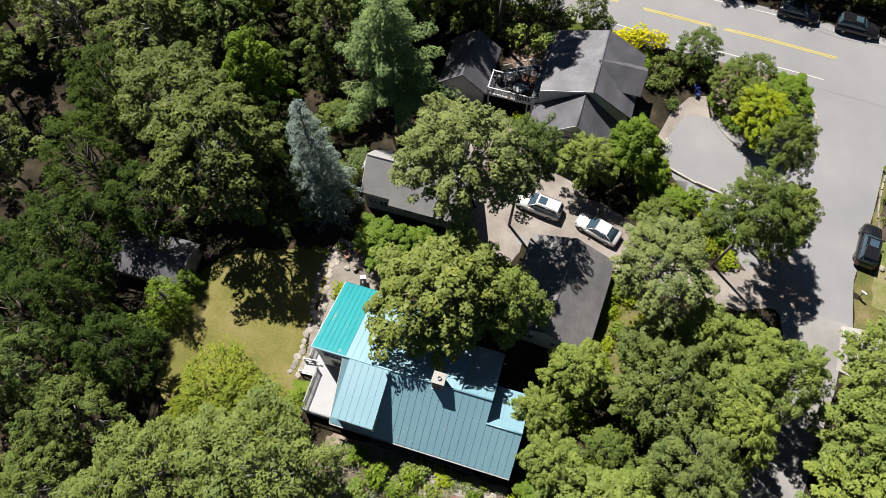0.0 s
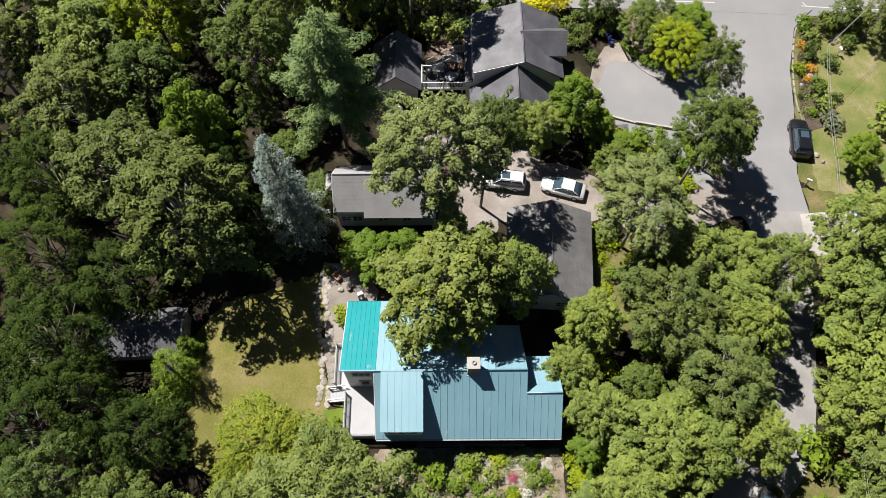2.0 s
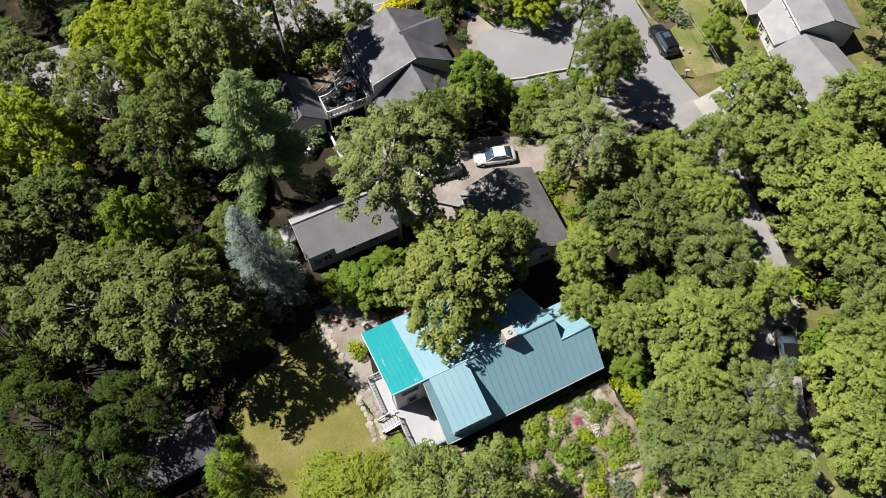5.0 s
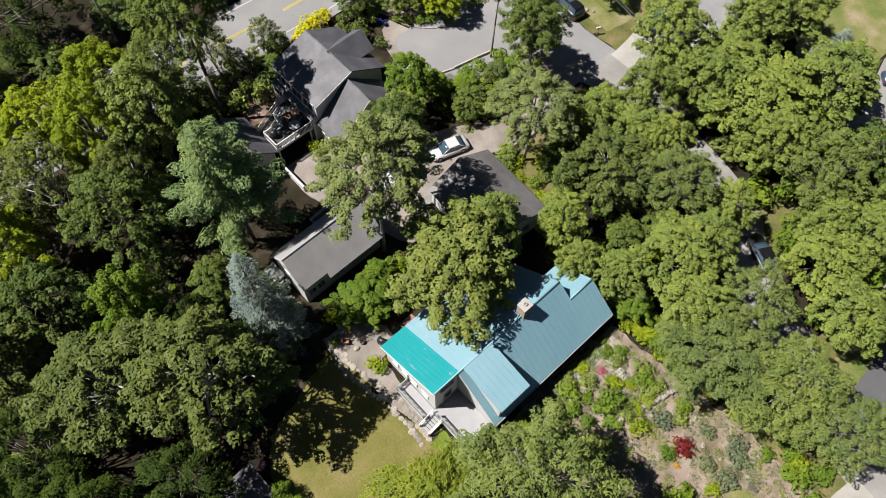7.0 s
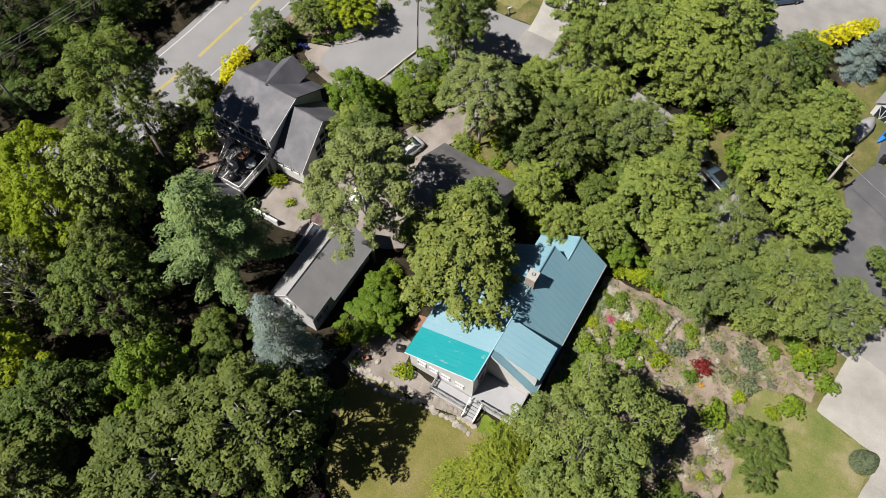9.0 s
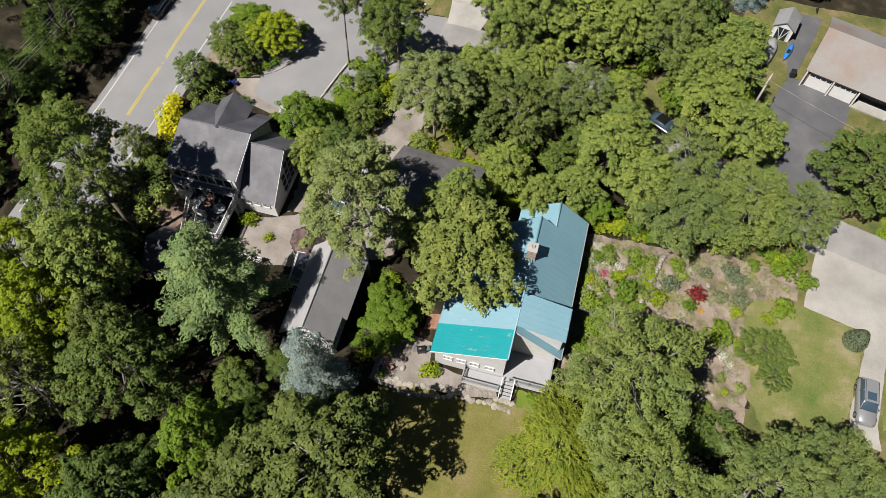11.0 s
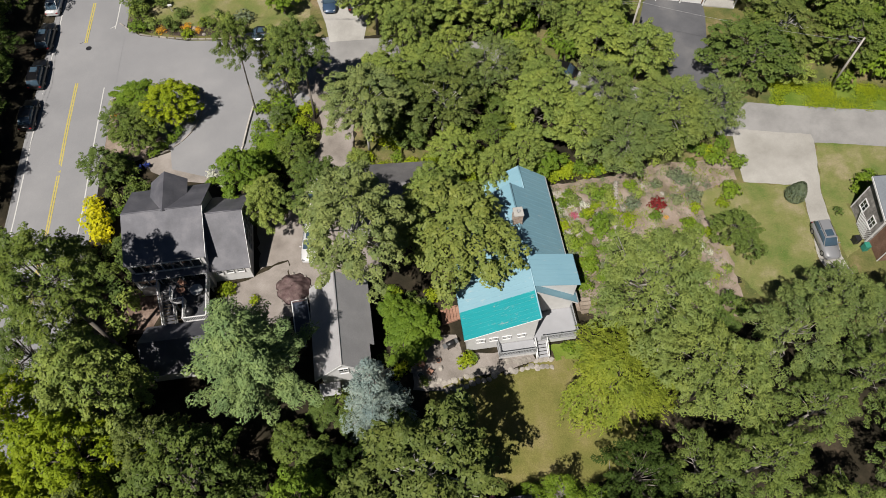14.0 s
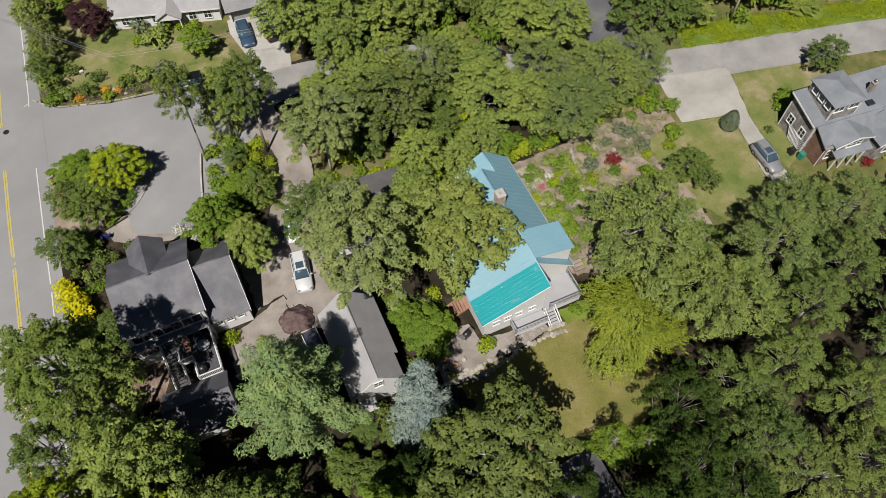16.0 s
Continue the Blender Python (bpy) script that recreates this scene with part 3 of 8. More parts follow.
struct("verge_street", fill_poly([(35.5, 15.4), (43, 13.8), (55, 11.2), (70, 8), (70, 12), (55, 15), (43, 18), (37, 19.5)], 0.025, ragged=0.3, seed=9), M_FRESH, "rough green and sandy verge along the lane", "verge")
struct("garden_bed", fill_poly([(5.2, 7.6), (5.2, -8), (8, -9.5), (14, -6.5), (18, -11), (22.6, -11.5), (23.4, -5), (22.6, 4.4), (27.6, 5.4), (27.6, 8.6), (20, 9.0), (13, 8.2)], 0.03, ragged=0.2, seed=10), M_SOIL, "sandy garden bed with mixed plants", "garden bed")
struct("patio_ground", fill_poly([(-12.8, -14.2), (-12.4, -10.8), (-9.6, -8.6), (-7.6, -9.0), (-7.4, -11.3), (-0.4, -11.6), (-0.2, -12.9), (-4.6, -13.7), (-8, -13.6), (-10.2, -14.6)], 0.042, ragged=0.12, seed=11), M_GRAVEL, "sandy patio ground behind the teal house", "patio")
struct("island_bed", fill_poly([(-45.4, 19), (-45.2, 27.2), (-41.2, 29.0), (-38.3, 29.4), (-35.6, 28.8), (-33.9, 27.4), (-33.8, 25), (-34.8, 22.2), (-35.8, 20.8), (-38, 19.2), (-41, 18.2), (-44, 16.5)], 0.03, seed=12, ragged=0.1), M_SOIL, "mulched planting island between the roads", "garden bed")
struct("yard_dark_house", fill_poly([(-31.2, -0.2), (-24.5, 2), (-24.0, -4.5), (-27.2, -5.2), (-31.5, -4.8)], 0.03, ragged=0.2, seed=13), M_GRAVEL, "sandy yard beside the dark-roofed house", "yard")

# ---- houses ----


def window(parent, x, y, z, w, h, face, panes=1, depth=0.08, cross=True):
    """A window in a wall: x, y, z is its middle on the wall's face; face is the way it looks, +x -x +y -y."""
    turn = {"+x": 90, "-x": -90, "+y": 180, "-y": 0}[face]
    m = pose(x, y, z, 0, 0, turn)
    t = 0.09
    fr = part("window", boxes((-w / 2 - t, -w / 2, -depth, 0.02, -h / 2 - t, h / 2 + t), (w / 2, w / 2 + t, -depth, 0.02, -h / 2 - t, h / 2 + t),
                              (-w / 2, w / 2, -depth, 0.02, h / 2, h / 2 + t), (-w / 2 - 0.05, w / 2 + 0.05, -depth - 0.05, 0.02, -h / 2 - t, -h / 2)), M_WHITE, parent, "white painted window frame")
    fr.matrix_basis = m
    n = max(1, panes)
    for i in range(n):
        a = -w / 2 + w * i / n
        b = a + w / n
        part("pane", boxes((a + 0.02, b - 0.02, -0.025, 0.0, -h / 2 + 0.02, h / 2 - 0.02)), M_GLASS, fr, "dark reflecting pane")
        if cross:
            part("glazing_bar", boxes((a, b, -0.045, -0.02, -0.02, 0.02)), M_WHITE, fr)
        if i:
            part("mullion", boxes((a - 0.03, a + 0.03, -0.05, -0.01, -h / 2, h / 2)), M_WHITE, fr)
    return fr


def seam_roof(parent, o, u, length, d, mat, pan=0.6, name="roof_panel"):
    """Standing-seam pans: o, the upper start; u, the way along the ridge; length; d, the whole vector down the slope."""
    o, u, d = Vector(o), Vector(u).normalized(), Vector(d)
    n = max(1, round(length / pan))
    w = length / n
    run = d.length
    dn = d.normalized()
    nrm = u.cross(dn)
    if nrm.z < 0:
        nrm = -nrm
    bm = boxes((0.0, w - 0.004, 0, run, -0.035, 0.0), (w - 0.020, w + 0.008, 0, run + 0.01, 0.0, 0.028), (0, w, run - 0.02, run + 0.015, -0.08, 0.0))
    me = mesh_of(name, bm, mat)
    flip = u.cross(dn).z < 0
    rot = Matrix((u, dn, nrm)).transposed().to_4x4()
    for i in range(n):
        piece(name, me, parent, Matrix.Translation(o + u * (w * i)) @ rot)


def shingle_roof(parent, corners, mat, course=0.42, wide=1.1, name="roof", thick=0.12, seed=0):
    """A shingled slope: corners are ridge start, ridge end, eave end, eave start. Courses of tabs on a board."""
    a, b, c, d = [Vector(p) for p in corners]
    deck = part(name, slab((a, b, c, d), thick), mat, parent)
    bm = bmesh.new()
    rng = random.Random(seed + int(abs(a.x * 7 + a.y * 3)))
    n = max(2, round((d - a).length / course))
    nrm = (b - a).cross(d - a).normalized()
    if nrm.z < 0:
        nrm = -nrm
    for i in range(n):
        s0, s1 = i / n, (i + 1) / n
        l0, r0 = a.lerp(d, s0), b.lerp(c, s0)
        l1, r1 = a.lerp(d, s1), b.lerp(c, s1)
        k = max(1, round((r1 - l1).length / wide))
        off = rng.uniform(0, 0.6) / k
        cuts = [0.0] + [min(1, max(0, (j + off) / k)) for j in range(0, k)] + [1.0]
        cuts = sorted(set(cuts))
        for t0, t1 in zip(cuts, cuts[1:]):
            if t1 - t0 < 1e-3:
                continue
            e = rng.uniform(0, 0.003)
            g = 0.004 / max(0.1, (r1 - l1).length)
            q = [l0.lerp(r0, t0 + g) + nrm * 0.004, l0.lerp(r0, t1 - g) + nrm * 0.004, l1.lerp(r1, t1 - g) + nrm * (e + 0.006), l1.lerp(r1, t0 + g) + nrm * (e + 0.006)]
            vs = [bm.verts.new(p) for p in q]
            lo = [bm.verts.new(p) for p in (l1.lerp(r1, t1 - g), l1.lerp(r1, t0 + g))]
            f = bm.faces.new(vs)
            bm.faces.new((vs[3], vs[2], lo[0], lo[1]))
    bmesh.ops.recalc_face_normals(bm, faces=bm.faces)
    tagged(part("shingles", bm, mat, deck), kind="stuff")
    return deck


def cap(parent, p, q, mat, w=0.16):
    bm = bmesh.new()
    tube(bm, p, q, w * 0.5, w * 0.5, 6)
    part("ridge_cap", bm, mat, parent)


def railing(parent, a, b, z, h=0.95, mat=None, gap=0.22, name="railing"):
    mat = mat or M_WHITE
    a, b = Vector((a[0], a[1], z)), Vector((b[0], b[1], z))
    d = b - a
    L = d.length
    ang = math.degrees(math.atan2(d.y, d.x))
    r = part(name, boxes((0, L, -0.05, 0.05, h - 0.06, h)), mat, parent)
    r.matrix_basis = pose(a.x, a.y, a.z, 0, 0, ang)
    part("bottom_rail", boxes((0, L, -0.03, 0.03, 0.08, 0.14)), mat, r)
    me = mesh_of("baluster", boxes((-0.022, 0.022, -0.022, 0.022, 0.14, h - 0.06)), mat)
    n = int(L / gap)
    for i in range(1, n):
        piece("baluster", me, r, pose(L * i / n, 0, 0))
    mp = mesh_of("post", boxes((-0.06, 0.06, -0.06, 0.06, 0, h + 0.08)), mat)
    for i in range(max(2, int(L / 1.8) + 1)):
        k = max(1, int(L / 1.8))
        piece("post", mp, r, pose(L * min(i, k) / k, 0, 0))
    return r


def teal_house():
    h = thing("house", "white cottage with weathered teal standing-seam metal roof and brick chimney", "house")
    rz, es, ws = 6.42, 0.82, 0.405
    ex, wx = 4.85, -7.3
    # walls
    part("wall", prism([(-5.0, 0), (4.35, 0), (4.35, rz - es * 4.35 - 0.06), (0, rz - 0.08), (-5.0, 2.28)], "y", -8.1, 4.1), M_CREAM, h)
    part("wall", prism([(-2.0, 0), (4.35, 0), (4.35, 2.8), (1.6, 4.98), (-2.0, 2.7)], "y", 4.1, 7.1), M_CREAM, h)
    part("wall", prism([(-6.9, 0), (-0.12, 0), (-0.12, rz - ws * 0.12 - 0.06), (-6.9, rz - ws * 6.9 - 0.06)], "y", -10.9, 1.5), M_WHITE, h)
    # east slope
    seam_roof(h, (0.0, -8.3, rz), (0, 1, 0), 12.7, (ex, 0, -es * ex), M_TEAL)
    seam_roof(h, (1.6, 4.4, rz - es * 1.6), (0, 1, 0), 3.0, (ex - 1.6, 0, -es * (ex - 1.6)), M_TEAL)
    # low north extension, west slope
    seam_roof(h, (1.6, 4.3, rz - es * 1.6), (0, 1, 0), 3.1, (-3.9, 0, -2.5), M_TEAL)
    # shed dormer on the east
    part("dormer_wall", prism([(0.3, rz - 0.3), (4.55, rz - es * 4.55), (4.55, 5.2), (0.3, 6.28)], "y", -7.55, -4.4), M_WHITE, h)
    seam_roof(h, (0.0, -7.75, rz + 0.05), (0, 1, 0), 3.5, (4.8, 0, -0.245 * 4.8), M_TEAL)
    for yy in (-6.9, -6.0, -5.1):
        window(h, 4.56, yy, 4.15, 0.6, 0.7, "+x")
    # west slope, shallow with a steep end to the north
    seam_roof(h, (0.0, -8.2, rz), (0, 1, 0), 9.95, (wx, 0, ws * wx), M_TEAL)
    seam_roof(h, (0.0, 1.75, rz - 0.02), (0, 1, 0), 2.65, (-5.4, 0, -0.8 * 5.4), M_TEAL)
    # fresh teal wing to the south
    seam_roof(h, (-0.05, -11.15, rz - 0.0), (0, 1, 0), 2.95, (wx + 0.05, 0, ws * wx), M_TEAL_NEW, pan=0.42)
    cap(h, (0, -11.15, rz + 0.03), (0, 4.4, rz + 0.03), M_TEAL)
    cap(h, (1.6, 4.4, rz - es * 1.6 + 0.03), (1.6, 7.4, rz - es * 1.6 + 0.03), M_TEAL)
    # barge boards
    for y, pts in ((-8.32, [(0.1, rz - 0.12), (ex, rz - es * ex - 0.05)]), (7.42, [(1.6, rz - es * 1.6 - 0.05), (ex, rz - es * ex - 0.05)])):
        (x0, z0), (x1, z1) = pts
        part("barge_board", prism([(x0, z0 - 0.2), (x1, z1 - 0.2), (x1, z1), (x0, z0)], "y", y - 0.05, y), M_WHITE, h)
    part("barge_board", prism([(-0.05, rz - 0.26), (wx, rz + ws * wx - 0.22), (wx, rz + ws * wx - 0.03), (-0.05, rz - 0.05)], "y", -11.2, -11.14), M_WHITE, h)
    part("gutter", boxes((ex, ex + 0.12, -8.3, 7.4, rz - es * ex - 0.16, rz - es * ex - 0.04)), M_TRIMGREY, h)
    # windows of the wing
    for x in (-5.6, -4.3, -3.0, -1.5):
        window(h, x, -10.91, 2.25, 0.75, 0.6, "-y", 2)
    for z in (5.0,):
        window(h, -0.11, -9.5, z, 1.5, 0.55, "+x", 3, cross=False)
    dr = part("door", boxes((-0.5, 0.5, -0.05, 0.03, 0, 2.05), bevel=0.01), M_TRIMGREY, h, "grey glazed door")
    dr.matrix_basis = pose(-0.1, -9.4, 1.05, 0, 0, 90)
    part("pane", boxes((-0.32, 0.32, -0.07, -0.045, 0.9, 1.8)), M_GLASS, dr)
    for y in (-6.6, -2.6, -0.6, 2.0, 5.4):
        window(h, 4.36, y, 1.55, 1.0, 0.9, "+x", 2)
    window(h, 1.8, 7.11, 2.4, 1.0, 1.1, "+y", 2)
    window(h, -2.2, 4.11, 3.0, 0.9, 1.0, "+y", 2)
    window(h, -6.91, -3.0, 1.8, 1.2, 1.0, "-x", 2)
    # chimney
    ch = part("chimney", boxes((-0.60, 0.28, -0.60, 0.36, 5.2, 7.82)), M_BRICK, h, "sandy brick chimney")
    part("cap", boxes((-0.66, 0.34, -0.66, 0.42, 7.82, 7.96), bevel=0.02), M_CONCRETE, ch, "pale concrete cap")
    bm = bmesh.new()
    lathe(bm, [(0.17, 7.9), (0.17, 8.12), (0.13, 8.12), (0.13, 7.98)], 10, (-0.15, -0.1, 0))
    part("flue", bm, M_TRIMGREY, ch)
    for i in range(9):
        z = 7.66 - i * 0.28
        part("brick_course", boxes((-0.612, 0.292, -0.612, 0.372, z, z + 0.012)), M_MORTAR, ch)
    part("flashing", boxes((-0.68, 0.40, -0.66, 0.44, 5.7, 6.15)), M_STEEL, ch)
    # vent pipe
    bm = bmesh.new()
    tube(bm, (-1.6, 0.2, 5.4), (-1.6, 0.2, 6.3), 0.06, 0.06, 8)
    part("vent_pipe", bm, M_STEEL, h)
    return h


teal_house()


def teal_deck():
    d = thing("deck", "white coated deck with grey baluster railing beside the teal house", "deck")
    part("deck_floor", boxes((-0.08, 4.35, -11.25, -8.12, 0.9, 1.04), bevel=0.015), M_WHITE_DECK, d)
    part("skirt", boxes((-0.08, 4.3, -11.2, -11.12, 0, 0.9)), M_WHITE, d)
    part("skirt", boxes((4.22, 4.3, -11.12, -8.12, 0, 0.9)), M_WHITE, d)
    railing(d, (0.6, -11.2), (4.3, -11.2), 1.04, 0.9, M_TRIMGREY, 0.16)
    railing(d, (4.3, -11.2), (4.3, -8.2), 1.04, 0.9, M_TRIMGREY, 0.16)
    s = thing("porch", "low white porch deck with railing and steps to the lawn", "porch")
    part("deck_floor", boxes((-3.9, -0.1, -12.3, -10.95, 0.66, 0.78), bevel=0.015), M_WHITE_DECK, s)
    part("skirt", boxes((-3.85, -0.15, -12.26, -12.18, 0, 0.66)), M_WHITE, s)
    railing(s, (-3.85, -12.25), (-0.3, -12.25), 0.78, 0.9, M_TRIMGREY, 0.16)
    railing(s, (-3.85, -12.2), (-3.85, -11.0), 0.78, 0.9, M_TRIMGREY, 0.16)
    for i in range(5):
        part("step", boxes((-0.05, 1.05, -11.55 - 0.3 * i, -11.27 - 0.3 * i, 0.72 - 0.16 * i, 0.78 - 0.16 * i), bevel=0.01), M_WHITE_DECK, s)
    for x in (-0.12, 1.05):
        part("stringer", prism([(-11.25, 0.5), (-12.85, 0.0), (-12.95, 0.0), (-12.95, 0.9), (-12.8, 0.95), (-11.25, 1.75), (-11.25, 1.6), (-12.75, 0.8), (-12.8, 0.25), (-11.25, 0.85)], "x", x, x + 0.08), M_WHITE, s)


teal_deck()


def side_porch():
    d = thing("porch", "narrow wooden side porch and railing, coloured dark for the teal eave's shade", "porch")
    # dark boards and rails carry the eave's shade in their colour
    me = mesh_of("porch_board", boxes((0, 0.78, 0, 0.138, 0.42, 0.45)), M_GREYDECK)
    for i in range(66):
        piece("porch_board", me, d, pose(4.37, -4.9 + 0.142 * i, 0))
    for y in (-4.8, -1.7, 1.4, 4.3):
        part("support_post", boxes((5.04, 5.14, y, y + 0.1, -0.5, 0.42)), M_GREYDECK, d)
    railing(d, (5.10, -4.9), (5.10, 4.4), 0.45, 0.9, M_GREYDECK, 0.16)


side_porch()


def grey_annex():
    h = thing("house", "white outbuilding with steep grey shingle roof beside the blue spruce", "house")
    y0, y1, rx, rz = -12.95, -3.2, -19.0, 6.4
    part("wall", prism([(-21.2, 0), (-16.8, 0), (-16.8, 3.78), (rx, rz - 0.12), (-21.2, 3.74)], "y", y0 + 0.15, y1 - 0.2), M_WHITE, h)
    shingle_roof(h, ((rx, y0, rz), (rx, y1, rz), (-21.9, y1, 3.22), (-21.9, y0, 3.22)), M_SHINGLE_PALE)
    shingle_roof(h, ((rx, y0, rz), (rx, -10.1, rz), (-16.4, -10.1, 3.62), (-16.4, y0, 3.62)), M_SHINGLE_PALE)
    shingle_roof(h, ((rx, -10.1, rz), (rx, y1, rz), (-15.98, y1, 3.18), (-15.98, -10.1, 3.18)), M_SHINGLE_PALE)
    cap(h, (rx, y0, rz), (rx, y1, rz), M_SHINGLE_PALE)
    part("barge_board", prism([(-21.9, 2.97), (rx, rz - 0.25), (rx, rz - 0.02), (-21.9, 3.20)], "y", y0 - 0.06, y0 - 0.01), M_WHITE, h)
    part("barge_board", prism([(-16.4, 3.37), (rx, rz - 0.25), (rx, rz - 0.02), (-16.4, 3.60)], "y", y0 - 0.06, y0 - 0.01), M_WHITE, h)
    for y in (-12.0, -10.9, -8.4, -6.0):
        window(h, -16.79, y, 1.7, 0.8, 0.9, "+x", 2)
    window(h, -19.0, y0 + 0.14, 4.4, 0.8, 1.0, "-y", 2)
    part("porch_roof", slab(((-21.6, y0 - 0.1, 2.4), (-19.6, y0 - 0.1, 2.4), (-19.6, y0 - 1.3, 2.1), (-21.6, y0 - 1.3, 2.1)), 0.08), M_SHINGLE_PALE, h)
    for x in (-21.5, -19.7):
        part("post", boxes((x - 0.05, x + 0.05, y0 - 1.25, y0 - 1.15, 0, 2.1)), M_WHITE, h)
    return h


grey_annex()


def garage_building():
    h = thing("garage", "white garage with faded grey shingle roof beside the gravel court", "garage", pose(-12.3, 7.6, 0, 0, 0, -4))
    lx, wy, ez, rz = 4.85, 4.1, 2.45, 4.55
    part("wall", prism([(-wy + 0.3, 0), (wy - 0.3, 0), (wy - 0.3, ez + 0.05), (0, rz - 0.12), (-wy + 0.3, ez + 0.05)], "x", -lx + 0.3, lx - 0.25), M_WHITE, h)
    shingle_roof(h, ((-lx, 0, rz), (lx, 0, rz), (lx, wy, ez), (-lx, wy, ez)), M_SHINGLE_BROWN)
    shingle_roof(h, ((-lx, 0, rz), (lx, 0, rz), (lx, -wy, ez), (-lx, -wy, ez)), M_SHINGLE_BROWN)
    cap(h, (-lx, 0, rz), (lx, 0, rz), M_SHINGLE_BROWN)
    for y in (-1.9, 1.9):
        d = part("garage_door", boxes((-lx + 0.22, -lx + 0.3, y - 1.3, y + 1.3, 0.02, 2.1)), M_WHITE, h)
        for i in range(3):
            part("groove", boxes((-lx + 0.205, -lx + 0.22, y - 1.3, y + 1.3, 0.5 + 0.5 * i, 0.53 + 0.5 * i)), M_TRIMGREY, d)
    window(h, lx - 0.24, -1.4, 1.6, 0.9, 0.9, "+x", 2)
    window(h, lx - 0.24, 1.2, 1.6, 0.9, 0.9, "+x", 2)
    return h


M_SHINGLE_BROWN = mottled("brown_grey_shingle", (0.069, 0.0672, 0.0696), (0.093, 0.09, 0.0924), (0.129, 0.1248, 0.1248), 0.5, 9.0, 0.62, 0.4, 0.02, 0.4)
garage_building()




def dark_house():
    h = thing("house", "white house with charcoal shingle roofs, gables and a tall arched window", "house")
    x0, x1 = -39.7, -32.0
    ry, rz = 5.9, 7.15
    part("wall", prism([(0.80, 0), (9.9, 0), (9.9, 4.85), (ry, rz - 0.12), (0.80, 5.38)], "x", x0 + 0.25, x1 + 0.1), M_WHITE, h)
    shingle_roof(h, ((x0, ry, rz), (x1 + 0.3, ry, rz), (x1 + 0.3, 0.75, 5.45), (x0, 0.75, 5.45)), M_SHINGLE)
    shingle_roof(h, ((x0, ry, rz), (x1 + 0.3, ry, rz), (x1 + 0.6, 10.2, 4.8), (x0, 10.2, 4.8)), M_SHINGLE)
    # cross gable to the north
    gx, gz, gy = -35.5, 7.35, 10.5
    part("wall", prism([(gx - 1.6, 0), (gx + 1.6, 0), (gx + 1.6, 5.9), (gx, gz - 0.15), (gx - 1.6, 5.9)], "y", 7.0, 10.1), M_WHITE, h)
    shingle_roof(h, ((gx, 5.6, gz), (gx, gy, gz), (gx - 1.9, gy, 5.65), (gx - 1.9, 6.6, 5.65)), M_SHINGLE)
    shingle_roof(h, ((gx, 5.6, gz), (gx, gy, gz), (gx + 1.9, gy, 5.65), (gx + 1.9, 6.6, 5.65)), M_SHINGLE)
    window(h, gx, 10.11, 5.4, 1.0, 1.1, "+y", 2)
    # glazed strip under the south eave, and the glazed porch below it
    for z, y, n, h0 in ((4.50, 0.79, 7, 1.35), (2.75, 0.09, 6, 1.2)):
        w = (x1 - x0 - 0.9) / n
        for i in range(n):
            window(h, x0 + 0.6 + w * (i + 0.5), y, z, w - 0.12, h0, "-y", 1, cross=False)
    part("wall", boxes((x0 + 0.3, x1, 0.10, 0.80, 0, 3.5)), M_WHITE, h)
    shingle_roof(h, ((x0 + 0.2, 0.79, 3.72), (x1, 0.79, 3.72), (x1, 0.02, 3.48), (x0 + 0.2, 0.02, 3.48)), M_SHINGLE)
    # east wing
    wy, wz, wx0, wx1 = 5.2, 6.5, -32.0, -27.85
    part("wall", prism([(0.75, 0), (9.4, 0), (9.4, 2.9), (wy, wz - 0.15), (0.75, 2.9)], "x", wx0 + 0.05, wx1 - 0.2), M_WHITE, h)
    shingle_roof(h, ((wx0, wy, wz), (wx1, wy, wz), (wx1, 0.45, 2.7), (wx0, 0.45, 2.7)), M_SHINGLE)
    shingle_roof(h, ((wx0, wy, wz), (wx1, wy, wz), (wx1, 9.8, 2.6), (wx0, 9.8, 2.6)), M_SHINGLE)
    for x in (-31.2, -30.1, -29.0):
        window(h, x, 0.74, 2.05, 0.65, 0.75, "-y")
    # tall gable window of many panes
    for i in range(4):
        for j in range(3 if i in (0, 3) else 4):
            window(h, wx1 - 0.19, 3.8 + i * 0.95, 1.5 + j * 0.95, 0.84, 0.86, "+x", 1, cross=False)
    cap(h, (x0, ry, rz), (x1 + 0.3, ry, rz), M_SHINGLE)
    cap(h, (wx0, wy, wz), (wx1, wy, wz), M_SHINGLE)
    for pts, x in (([(0.45, 2.5), (wy, wz - 0.25), (wy, wz - 0.03), (0.45, 2.68)], wx1), ([(9.8, 2.4), (wy, wz - 0.25), (wy, wz - 0.03), (9.8, 2.58)], wx1)):
        part("barge_board", prism(pts, "x", x, x + 0.05), M_WHITE, h)
    part("barge_board", prism([(0.75, 5.2), (ry, rz - 0.3), (ry, rz - 0.03), (0.75, 5.42)], "x", x1 + 0.31, x1 + 0.36), M_WHITE, h)
    # high deck on posts: a main floor, a landing to the west, a stair down to the south
    d = thing("deck", "raised dark wooden deck with white railing, stair and garden furniture", "deck")
    dz, dy1 = 2.3, 0.06
